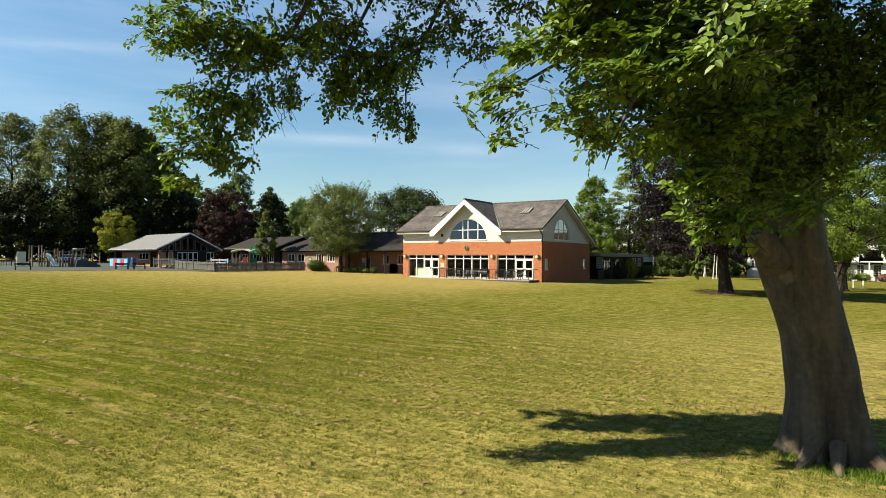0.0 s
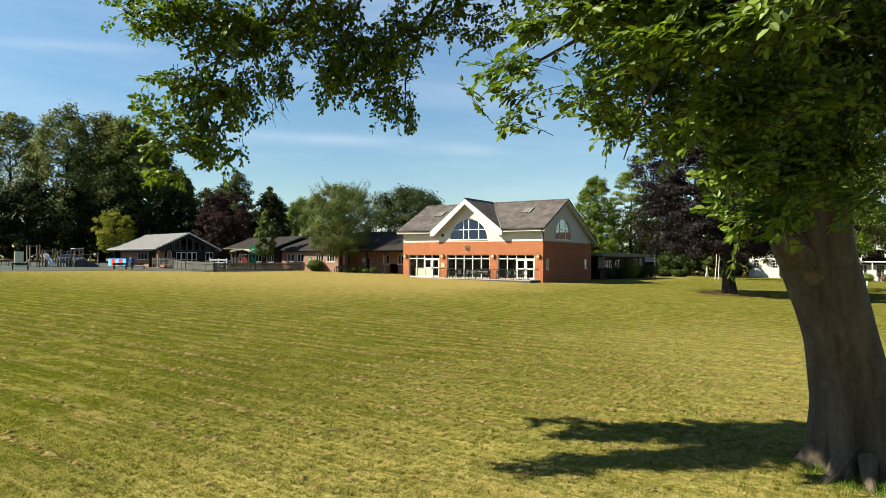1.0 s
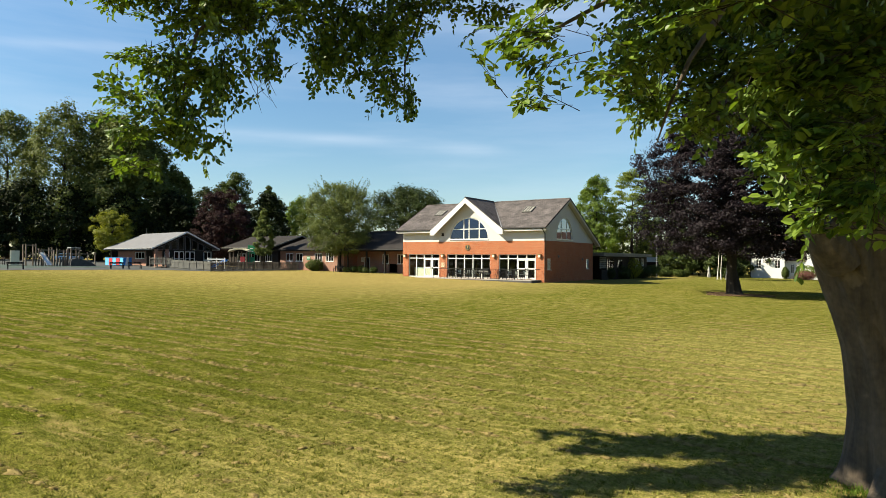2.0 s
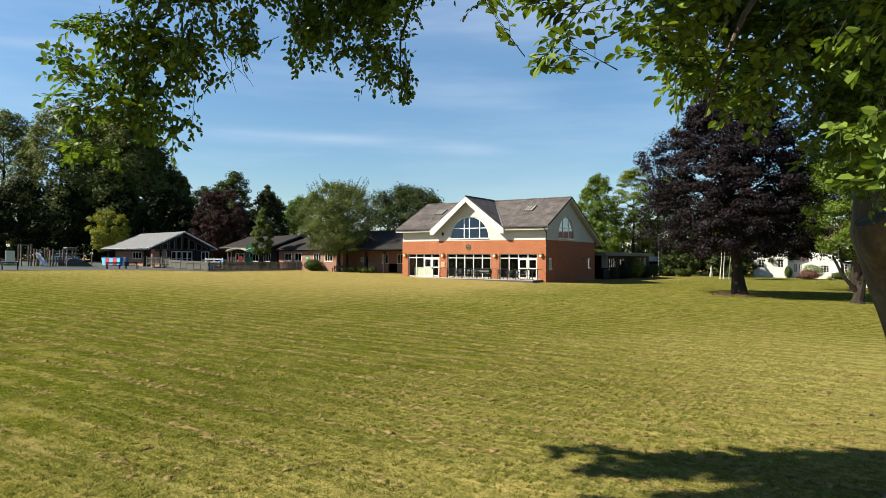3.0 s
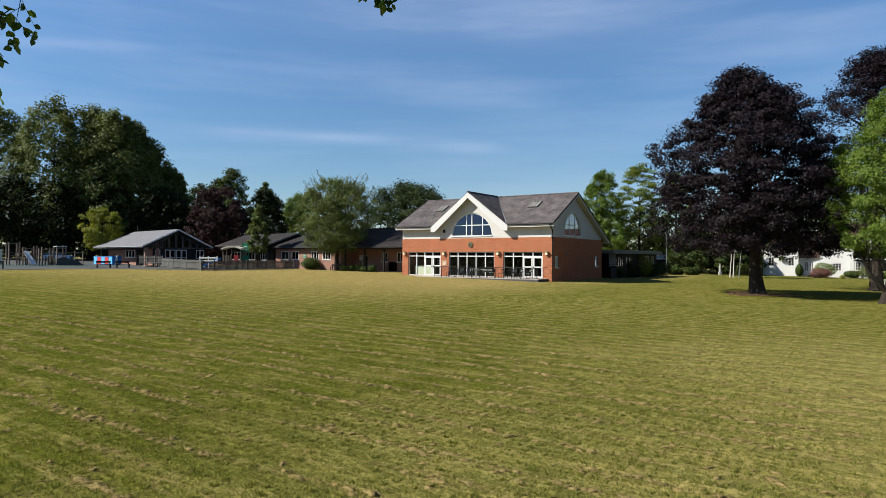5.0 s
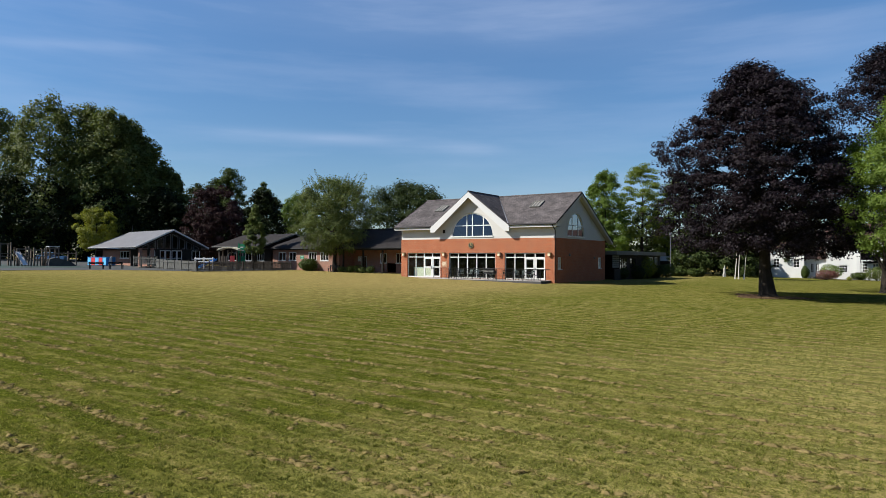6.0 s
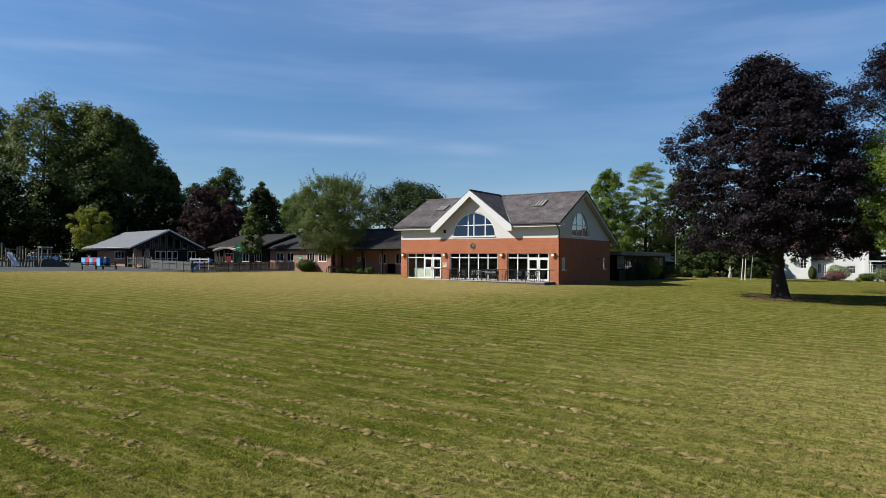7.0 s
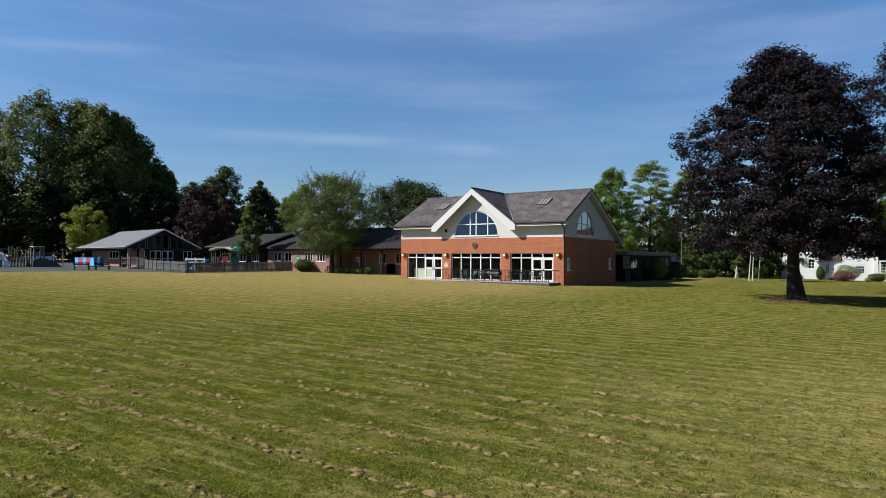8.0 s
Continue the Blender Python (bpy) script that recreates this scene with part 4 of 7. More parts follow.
        # barge boards of the end gables
        for (y0, z0), (y1, z1) in (((EAVE_Y, EAVE_Z), (RIDGE_Y, RIDGE_Z)), ((RIDGE_Y, RIDGE_Z), (BACK_Y, BACK_Z))):
            bm = prism(bmesh.new(), [(xe, y0, z0 + 0.02), (xe, y1, z1 + 0.02), (xe, y1, z1 - 0.20), (xe, y0, z0 - 0.20)], (s * 0.04, 0, 0))
            part("barge_board", bm, M_RENDER, hall)
            bm = prism(bmesh.new(), [(xe, y0, z0 + 0.17), (xe, y1, z1 + 0.17), (xe, y1, z1 + 0.025), (xe, y0, z0 + 0.025)], (s * 0.07, 0, 0))
            part("verge", bm, M_TILE, hall, "dark tiled verge")
            bm = prism(bmesh.new(), [(xe, y0, z0 - 0.16), (xe, y1, z1 - 0.16), (xe - s * 0.47, y1, z1 - 0.16), (xe - s * 0.47, y0, z0 - 0.16)], (0, 0, 0.05))
            part("soffit", bm, M_RENDER, hall)
    bm = prism(bmesh.new(), [(xl, RIDGE_Y, RIDGE_Z), (xr, RIDGE_Y, RIDGE_Z), (xr, BACK_Y, BACK_Z), (xl, BACK_Y, BACK_Z)], th)
    part("roof_slope", bm, M_SLATE, hall)
    part("ridge", tube(bmesh.new(), [(xl, RIDGE_Y, RIDGE_Z + 0.12), (xr, RIDGE_Y, RIDGE_Z + 0.12)], [0.11, 0.11], 8), M_SLATE, hall)
    part("ridge", tube(bmesh.new(), [(GX, -0.73, GZ + 0.1), (GX, RIDGE_Y, GZ + 0.1)], [0.1, 0.1], 8), M_SLATE, hall)
    # skylights
    for x in (-14.8, -3.3):
        y = 3.1
        k = (RIDGE_Z - EAVE_Z) / (RIDGE_Y - EAVE_Y)
        sl = new("skylight")
        sl.parent = hall
        sl.matrix_basis = pose(x, y, roof_z(y) + 0.17, math.degrees(math.atan(k)), 0, 0)
        part("skylight_frame", boxes((-0.55, 0.55, -0.7, -0.62, 0, 0.1), (-0.55, 0.55, 0.62, 0.7, 0, 0.1), (-0.55, -0.47, -0.62, 0.62, 0, 0.1), (0.47, 0.55, -0.62, 0.62, 0, 0.1)), M_GREYFENCE, sl)
        for u in (-0.16, 0.16):
            part("glazing_bar", boxes((u - 0.02, u + 0.02, -0.62, 0.62, 0.05, 0.09)), M_GREYFENCE, sl)
        part("pane", boxes((-0.47, 0.47, -0.62, 0.62, 0.03, 0.05)), mat("blind", (0.20, 0.185, 0.165), 0.3), sl)
    # downpipe and corner fittings
    part("downpipe", tube(bmesh.new(), [(0.09, -0.8, 5.42), (0.09, -0.5, 5.15), (0.09, -0.09, 4.9), (0.09, -0.09, 0.05)], [0.05] * 4, 8), M_BLACK, hall, "black downpipe")
    # inside: near-black surfaces stand for the unlit room
    part("inner_floor", boxes((-HALL_W + 0.28, -0.28, 0.28, HALL_D - 0.28, 0.05, FLOOR_Z)), M_UNLITFLOOR, hall)
    part("inner_ceiling", boxes((-HALL_W + 0.28, -0.28, 0.28, HALL_D - 0.28, 2.95, 3.1)), M_UNLITROOM, hall)
    part("unlit_backing", boxes((-HALL_W + 0.3, -0.3, 6.0, 6.15, FLOOR_Z, 2.95)), M_UNLITROOM, hall)
    return hall


build_hall()


# ---- terrace in front of the hall ----
def build_terrace():
    tz = 0.21
    t = thing("terrace", pose(0, 0, 0), "raised grey paved terrace with dark edging before the hall", "terrace", kind="structure")
    x0, x1, y0 = -14.6, -0.35, -2.2
    part("terrace_base", boxes((x0, x1, y0, -0.002, -0.4, tz - 0.05)), M_STONE, t)
    slab = None
    nx = 15
    for i in range(nx):
        for j in range(3):
            a = x0 + (x1 - x0) * (i + 0.5) / nx
            b = y0 + 0.02 + (2.16) * (j + 0.5) / 3
            if slab is None:
                slab = part("paving_slab", boxes((-0.465, 0.465, -0.35, 0.35, -0.05, 0.0), bevel=0.006), M_PAVE, t)
                slab.matrix_basis = pose(a, b, tz)
            else:
                again(slab, "paving_slab", t, pose(a, b, tz + 0.002 * ((i * 7 + j * 3) % 3)))
    part("step", boxes((-17.9, x0, -1.3, -0.003, -0.3, 0.13)), M_PAVE, t)
    r = thing("terrace_railing", pose(0, 0, tz), "black metal railing along the terrace edge", "railing")
    ra, rb, ry = -12.2, -0.45, -2.1
    part("top_rail", tube(bmesh.new(), [(ra, ry, 1.05), (rb, ry, 1.05), (rb, -0.05, 1.05)], [0.028] * 3, 8), M_BLACK, r)
    part("bottom_rail", tube(bmesh.new(), [(ra, ry, 0.12), (rb, ry, 0.12)], [0.014] * 2, 6), M_BLACK, r)
    post = None
    for i in range(14):
        x = ra + (rb - ra) * i / 13
        if post is None:
            post = part("post", boxes((-0.025, 0.025, -0.02, 0.02, 0, 1.04)), M_BLACK, r)
            post.matrix_basis = pose(x, ry, 0)
        else:
            again(post, "post", r, pose(x, ry, 0))
    again(post, "post", r, pose(rb, -1.0, 0))
    bal = None
    for i in range(13 * 7):
        if i % 7 == 0:
            continue
        x = ra + (rb - ra) * i / (13 * 7)
        if bal is None:
            bal = part("baluster", boxes((-0.006, 0.006, -0.006, 0.006, 0.12, 1.03)), M_BLACK, r)
            bal.matrix_basis = pose(x, ry, 0)
        else:
            again(bal, "baluster", r, pose(x, ry, 0))
    # outdoor tables and chairs
    tab = thing("bistro_table", pose(-10.4, -1.0, tz), "small dark metal bistro table on the terrace", "table", "terrace tables")
    part("tabletop", tube(bmesh.new(), [(0, 0, 0.70), (0, 0, 0.73)], [0.36, 0.36], 20), M_BLACK, tab)
    part("table_stem", tube(bmesh.new(), [(0, 0, 0.03), (0, 0, 0.70)], [0.03, 0.03], 8), M_BLACK, tab)
    part("table_foot", boxes((-0.22, 0.22, -0.025, 0.025, 0, 0.03), (-0.025, 0.025, -0.22, 0.22, 0.0, 0.031)), M_BLACK, tab)
    chair = thing("terrace_chair", pose(-11.1, -1.0, tz, 0, 0, -90), "dark metal terrace chair with slatted back", "chair", "terrace chairs")
    part("seat", boxes((-0.21, 0.21, -0.21, 0.21, 0.43, 0.46), bevel=0.01), M_BLACK, chair)
    for sx in (-0.19, 0.19):
        for sy in (-0.19, 0.19):
            part("leg", boxes((sx - 0.015, sx + 0.015, sy - 0.015, sy + 0.015, 0, 0.43)), M_BLACK, chair)
    part("backrest", boxes((-0.21, -0.18, 0.18, 0.21, 0.46, 0.88), (0.18, 0.21, 0.18, 0.21, 0.46, 0.88), (-0.18, 0.18, 0.185, 0.205, 0.80, 0.88), (-0.18, 0.18, 0.185, 0.205, 0.66, 0.72), (-0.18, 0.18, 0.185, 0.205, 0.54, 0.60)), M_BLACK, chair)
    copy_thing(chair, pose(-9.7, -0.95, tz, 0, 0, 90))
    for x, turn in ((-8.3, 12), (-4.2, -8), (-2.1, 5)):
        copy_thing(tab, pose(x, -1.05, tz, 0, 0, turn))
        copy_thing(chair, pose(x - 0.68, -1.05, tz, 0, 0, -90 + turn))
        copy_thing(chair, pose(x + 0.68, -1.0, tz, 0, 0, 90 + turn))
    g = thing("barbecue_grill", pose(-6.1, -1.35, tz), "black barbecue grill with open lid and grey shelf", "barbecue")
    part("grill_body", boxes((-0.55, 0.55, -0.3, 0.3, 0.55, 0.88), bevel=0.03), M_BLACK, g)
    part("lid", boxes((-0.5, 0.5, -0.26, 0.26, 0.88, 1.08), bevel=0.07), M_BLACK, g)
    part("shelf", boxes((-0.95, -0.56, -0.25, 0.25, 0.82, 0.85)), M_GREYFENCE, g)
    part("control_panel", boxes((-0.55, 0.55, -0.33, -0.302, 0.70, 0.86)), M_GREYFENCE, g, "grey control panel")
    for sx in (-0.45, 0.45):
        for sy in (-0.22, 0.22):
            part("leg", boxes((sx - 0.025, sx + 0.025, sy - 0.025, sy + 0.025, 0, 0.55)), M_BLACK, g)
    # wall lanterns, clock, plaque, camera
    m_lamp = mat("lantern_glass", (0.75, 0.62, 0.42), 0.4)
    m_brass = mat("dull_brass", (0.20, 0.15, 0.07), 0.5, 0.6)
    first = None
    for x in (-17.62, -12.36, -5.80, -0.48):
        if first is None:
            first = thing("wall_lantern", pose(x, -0.002, 2.62), "brass wall lantern with cream glass on the brick", "wall lamp", "hall wall lanterns")
            part("backplate", boxes((-0.07, 0.07, -0.03, 0, -0.2, 0.2)), m_brass, first)
            part("lamp_glass", boxes((-0.13, 0.13, -0.25, -0.03, -0.15, 0.13), bevel=0.03), m_lamp, first)
            part("cap", prism(bmesh.new(), [(-0.17, -0.29, 0.13), (0.17, -0.29, 0.13), (0.17, -0.0, 0.13), (-0.17, -0.0, 0.13)], (0, 0, 0.07)), m_brass, first)
        else:
            copy_thing(first, pose(x, -0.002, 2.62))
    c = thing("wall_clock", pose(-9.1, -0.002, 3.54), "round dark wall clock with gold hands on brick", "clock")
    part("clock_rim", tube(bmesh.new(), [(0, 0, 0), (0, -0.07, 0)], [0.30, 0.30], 28), m_brass, c)
    part("clock_face", tube(bmesh.new(), [(0, -0.07, 0), (0, -0.08, 0)], [0.255, 0.255], 28), mat("clock_face_green", (0.012, 0.018, 0.014), 0.5), c)
    gold = mat("gold_paint", (0.55, 0.40, 0.14), 0.4, 0.3)
    part("hand", boxes((-0.015, 0.015, -0.09, -0.081, 0, 0.19)), gold, c)
    part("hand", boxes((0, 0.14, -0.098, -0.091, -0.015, 0.015)), gold, c)
    mark = None
    for i in range(12):
        if mark is None:
            mark = part("hour_mark", boxes((-0.01, 0.01, -0.088, -0.081, 0.19, 0.24)), gold, c)
        else:
            again(mark, "hour_mark", c, pose(0, 0, 0, 0, 30 * i, 0))
    s = thing("wall_plaque", pose(-12.33, -0.002, 1.62), "small bronze wall plaque with worn lettering", "plaque")
    part("plate", boxes((-0.32, 0.32, -0.03, 0, -0.3, 0.3), bevel=0.01), mat("bronze_plate", (0.30, 0.16, 0.09), 0.5, 0.2), s)
    for z in (-0.18, -0.06, 0.06, 0.18):
        part("text_bar", boxes((-0.24, 0.24 - abs(z) * 0.4, -0.036, -0.031, z - 0.02, z + 0.02)), M_CREAM, s)
    k = thing("security_camera", pose(0.02, -0.02, 4.28), "white security camera on the hall corner", "camera")
    part("bracket", boxes((-0.05, 0.05, -0.2, 0.0, -0.04, 0.04)), M_WHITE, k)
    part("dome", tube(bmesh.new(), [(0, -0.2, -0.16), (0, -0.2, -0.10), (0, -0.2, 0.06)], [0.06, 0.12, 0.12], 14), M_WHITE, k)
    v = thing("wall_vent", pose(-12.4, 0.018, 4.98), "small dark square vent in cream render", "vent")
    part("vent_cover", boxes((-0.15, 0.15, -0.05, 0, -0.17, 0.17), bevel=0.01), M_DARKWOOD, v)
    for y, z in ((3.4, 2.62), (10.0, 2.36)):
        k = thing("bulkhead_light", pose(0.002, y, z), "small dark round bulkhead light on shaded brick", "wall lamp", "side wall lights")
        part("lamp_body", tube(bmesh.new(), [(0, 0, 0), (0.1, 0, 0)], [0.15, 0.12], 14), M_GREYFENCE, k)
    # seen through the glass: a pale counter and dark chairs
    q = thing("counter", pose(-15.35, 0.75, FLOOR_Z), "cream fronted counter behind the hall glazing", "counter")
    part("counter_front", boxes((-1.5, 0.9, 0, 0.6, 0, 1.0)), M_CREAM, q)
    part("counter_top", boxes((-1.55, 0.95, -0.05, 0.65, 1.0, 1.04)), M_WHITE, q)
    pale = mat("pale_plastic", (0.30, 0.29, 0.27), 0.5)
    seat = thing("hall_chair", pose(-10.9, 1.1, FLOOR_Z, 0, 0, 20), "pale plastic chair on metal legs inside the hall", "chair", "hall chairs")
    part("seat", boxes((-0.22, 0.22, -0.21, 0.21, 0.43, 0.47), bevel=0.015), pale, seat)
    part("backrest", boxes((-0.22, 0.22, 0.19, 0.22, 0.55, 0.85), bevel=0.012), pale, seat)
    for sx in (-0.19, 0.19):
        for sy in (-0.18, 0.18):
            part("leg", tube(bmesh.new(), [(sx * 1.08, sy * 1.08, 0), (sx, sy, 0.43)], [0.014, 0.014], 6), M_GREYFENCE, seat)
        part("back_post", tube(bmesh.new(), [(sx, 0.2, 0.43), (sx, 0.205, 0.6)], [0.012, 0.012], 6), M_GREYFENCE, seat)
    for x, y, turn in ((-10.0, 1.3, -15), (-9.0, 1.0, 40), (-8.1, 1.35, 170), (-7.2, 1.1, 10), (-4.6, 1.2, 25), (-3.7, 1.4, 180), (-2.9, 1.0, -30), (-9.5, 2.3, 190), (-7.7, 2.2, 175)):
        copy_thing(seat, pose(x, y, FLOOR_Z, 0, 0, turn))
    board = thing("hall_table", pose(-8.6, 1.75, FLOOR_Z), "long pale folding table inside the hall", "table")
    part("tabletop", boxes((-0.9, 0.9, -0.35, 0.35, 0.70, 0.73), bevel=0.008), pale, board)
    for sx in (-0.8, 0.8):
        for sy in (-0.28, 0.28):
            part("leg", tube(bmesh.new(), [(sx, sy, 0), (sx, sy, 0.70)], [0.015, 0.015], 6), M_GREYFENCE, board)
    note = thing("notice", pose(-32.4, 9.298, 1.75), "white paper notice on the porch wall", "notice")
    part("sheet", boxes((-0.25, 0.25, -0.012, 0, 0, 0.65)), M_UPVC, note)
    for z in (0.15, 0.3, 0.45):
        part("text_bar", boxes((-0.18, 0.18, -0.018, -0.012, z, z + 0.05)), M_GREYFENCE, note)


build_terrace()


# ---- other buildings ----
def window(parent, x, w, z0, h, lights=2, y=0.06, material=None):
    """A casement window set in a wall whose face is the plane y = 0."""
    o = new("window")
    o.parent = parent
    t = 0.07
    bm = boxes((x - w / 2, x - w / 2 + t, y - 0.08, y + 0.02, z0, z0 + h), (x + w / 2 - t, x + w / 2, y - 0.08, y + 0.02, z0, z0 + h),
               (x - w / 2 + t, x + w / 2 - t, y - 0.08, y + 0.02, z0, z0 + t), (x - w / 2 + t, x + w / 2 - t, y - 0.08, y + 0.02, z0 + h - t, z0 + h))
    for i in range(1, lights):
        u = x - w / 2 + w * i / lights
        box(bm, u - 0.035, u + 0.035, y - 0.075, y + 0.015, z0 + t, z0 + h - t)
    part("window_frame", bm, material or M_UPVC, o)
    for i in range(lights):
        a, b = x - w / 2 + w * i / lights, x - w / 2 + w * (i + 1) / lights
        part("pane", boxes((a + 0.03, b - 0.03, y - 0.03, y - 0.024, z0 + 0.04, z0 + h - 0.04)), M_GLASS, o)
    part("window_sill", boxes((x - w / 2 - 0.05, x + w / 2 + 0.05, -0.06, 0.03, z0 - 0.06, z0 - 0.003)), material or M_UPVC, o)
    return o


def shell(parent, x0, x1, depth, z0, z1, wins, material, name="wall", t=0.25):
    """Four walls, the front one with openings, and a near-black sheet for the unlit room."""
    holes = [(x - w / 2, x + w / 2, a, a + h) for x, w, a, h in wins]
    part(name, holed_wall(bmesh.new(), x0, x1, z0, z1, holes, t, FRONT), material, parent)
    part(name, boxes((x0, x0 + t, t, depth, z0, z1)), material, parent)
    part(name, boxes((x1 - t, x1, t, depth, z0, z1)), material, parent)
    part(name, boxes((x0 + t, x1 - t, depth - t, depth, z0, z1)), material, parent)
    part("unlit_backing", boxes((x0 + t, x1 - t, min(3.0, depth / 2), min(3.0, depth / 2) + 0.1, z0, z1)), M_UNLITROOM, parent)


def gabled(name, m, half, length, eave, ridge, wall, roof, label, hip=0.0, trim=None):
    """A building whose gable faces its own -y; the roof runs back from it."""
    b = thing(name, m, label, "building")
    k = (ridge - eave) / half
    wh = half - 0.75
    for s in (-1, 1):
        bm = prism(bmesh.new(), [(0, -0.8, ridge), (0, length - hip, ridge), (s * half, length, eave), (s * half, -0.8, eave)], (0, 0, 0.12))
        part("roof_slope", bm, roof, b)
        bm = prism(bmesh.new(), [(0, -0.84, ridge + 0.14), (s * (half + 0.05), -0.84, eave + 0.11), (s * (half + 0.05), -0.84, eave - 0.09), (0, -0.84, ridge - 0.07)], (0, 0.04, 0))
        part("barge_board", bm, trim or M_WHITE, b)
        part("fascia", boxes((min(s * half, s * half + s * 0.03), max(s * half, s * half + s * 0.03), -0.8, length, eave - 0.12, eave + 0.1)), trim or M_WHITE, b)
        part("gutter", tube(bmesh.new(), [(s * (half + 0.09), -0.8, eave), (s * (half + 0.09), length, eave)], [0.06, 0.06], 8), M_BLACK, b)
    if hip:
        part("roof_hip", prism(bmesh.new(), [(-half, length, eave), (half, length, eave), (0, length - hip, ridge)], (0, 0, 0.12)), roof, b)
    part("ceiling", boxes((-wh + 0.2, wh - 0.2, 0.3, length - 0.6, eave - 0.3, eave - 0.2)), M_UNLITROOM, b)
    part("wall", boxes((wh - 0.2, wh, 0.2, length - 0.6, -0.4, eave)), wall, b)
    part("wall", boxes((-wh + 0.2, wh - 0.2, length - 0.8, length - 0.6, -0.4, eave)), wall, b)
    # near-black sheet in place of the room's own darkness
    part("unlit_backing", boxes((-wh + 0.2, wh - 0.2, 3.4, 3.5, -0.2, eave)), M_UNLITROOM, b)
    return b, k, wh


def side_wall(b, wh, length, eave, wins, material):
    """The wall on the building's own -x side, with openings (y, width, sill, height)."""
    place = lambda u, w, z: Vector((-wh + w, u, z))
    holes = [(y - w / 2, y + w / 2, a, a + h) for y, w, a, h in wins]
    part("wall", holed_wall(bmesh.new(), 0.2, length - 0.6, -0.4, eave, holes, 0.2, place), material, b)
    for y, w, a, h in wins:
        o = window(b, 0, w, a, h, 2 if w < 1.6 else 3)
        o.matrix_basis = pose(-wh, y, 0, 0, 0, -90)


def build_pavilion():
    """Low pavilion with a wide grey roof and a glazed timber gable."""
    p = Vector((-55.5, -3.4, 0))
    z = 1.0
    b, k, wh = gabled("pavilion", pose(p.x, p.y, z, 0, 0, 81.3), 5.0, 17.4, 2.43, 4.85, M_DARKWOOD, M_SHEET, "timber pavilion with glazed gable and pale grey sheet roof", hip=2.8)
    ridge = 4.85
    panes = [(-4.0 + i, -3.0 + i) for i in range(8)]
    doors = [(-1.55, -0.05), (0.05, 1.55)]
    holes = [(a, c, 0.05, 2.12) for a, c in doors] + [(2.9, 4.1, 0.85, 2.1), (-2.9, -2.2, 1.35, 2.05)]
    part("wall", holed_wall(bmesh.new(), -wh + 1.1, wh, -0.4, 2.3, holes, 0.2, FRONT), M_DARKWOOD, b, "dark stained timber wall")
    # gable infill: a timber frame round sloping-topped panes
    top = lambda u: ridge - 0.22 - k * abs(u)
    us = sorted({-wh, wh, 0.0, *[q for a in panes for q in (a[0] + 0.1, a[1] - 0.1)]})

    def hole_at(u):
        return any(a + 0.1 - 1e-6 < u < c - 0.1 + 1e-6 for a, c in panes)
    for u0, u1 in zip(us, us[1:]):
        mid = (u0 + u1) / 2
        if hole_at(mid):
            part("gable_rail", column_wall(bmesh.new(), [u0, u1], lambda u: top(u) - 0.22, top, 0.2, FRONT), M_DARKWOOD, b)
        else:
            part("gable_post", column_wall(bmesh.new(), [u0, u1], lambda u: 2.3, lambda u: max(2.31, top(u)), 0.2, FRONT), M_DARKWOOD, b)
    for a, c in panes:
        a, c = a + 0.1, c - 0.1
        za, zc = top(a) - 0.22, top(c) - 0.22
        if min(za, zc) < 2.5:
            za, zc = max(za, 2.5), max(zc, 2.5)
        o = new("gable_window")
        o.parent = b
        t = 0.045
        bm = column_wall(bmesh.new(), [a, a + t], lambda u: 2.3, lambda u: za, 0.08, lambda u, w, q: Vector((u, w - 0.02, q)))
        column_wall(bm, [c - t, c], lambda u: 2.3, lambda u: zc, 0.08, lambda u, w, q: Vector((u, w - 0.02, q)))
        column_wall(bm, [a + t, c - t], lambda u: 2.3, lambda u: 2.3 + t, 0.08, lambda u, w, q: Vector((u, w - 0.02, q)))
        line = lambda u: za + (zc - za) * (u - a) / (c - a)
        column_wall(bm, [a + t, c - t], lambda u: line(u) - t, line, 0.08, lambda u, w, q: Vector((u, w - 0.02, q)))
        part("window_frame", bm, M_SHEET, o, "pale grey frame")
        part("pane", column_wall(bmesh.new(), [a + t, c - t], lambda u: 2.3 + t, lambda u: max(2.4, line(u) - t), 0.006, lambda u, w, q: Vector((u, w + 0.03, q))), M_DIMGLASS, o)
    for a, c in doors:
        d = new("double_door")
        d.parent = b
        for x0, x1 in ((a, (a + c) / 2), ((a + c) / 2, c)):
            bm = boxes((x0 + 0.02, x0 + 0.11, 0.02, 0.1, 0.05, 2.1), (x1 - 0.11, x1 - 0.02, 0.02, 0.1, 0.05, 2.1), (x0 + 0.11, x1 - 0.11, 0.02, 0.1, 0.05, 0.25), (x0 + 0.11, x1 - 0.11, 0.02, 0.1, 2.0, 2.1), (x0 + 0.11, x1 - 0.11, 0.03, 0.09, 1.0, 1.08))
            part("door_leaf", bm, M_WHITE, d)
            part("pane", boxes((x0 + 0.1, x1 - 0.1, 0.05, 0.056, 0.2, 2.02)), M_DIMGLASS, d)
    window(b, 3.5, 1.2, 0.85, 1.25, 2)
    window(b, -2.55, 0.7, 1.35, 0.7, 1)
    side_wall(b, wh - 1.1, 17.4, 2.43, [(4.6, 1.0, 1.0, 1.0), (8.0, 3.4, 1.0, 1.0)], M_BRICK2)
    for x in (-wh - 0.25, -wh + 1.3):
        part("brick_pier", boxes((x, x + 0.35, -0.7, -0.35, -0.4, 2.35)), M_BRICK2, b)
    part("aerial", tube(bmesh.new(), [(0, 13.5, 4.9), (0, 13.5, 5.9)], [0.02, 0.02], 5), M_SHEET, b)
    return b


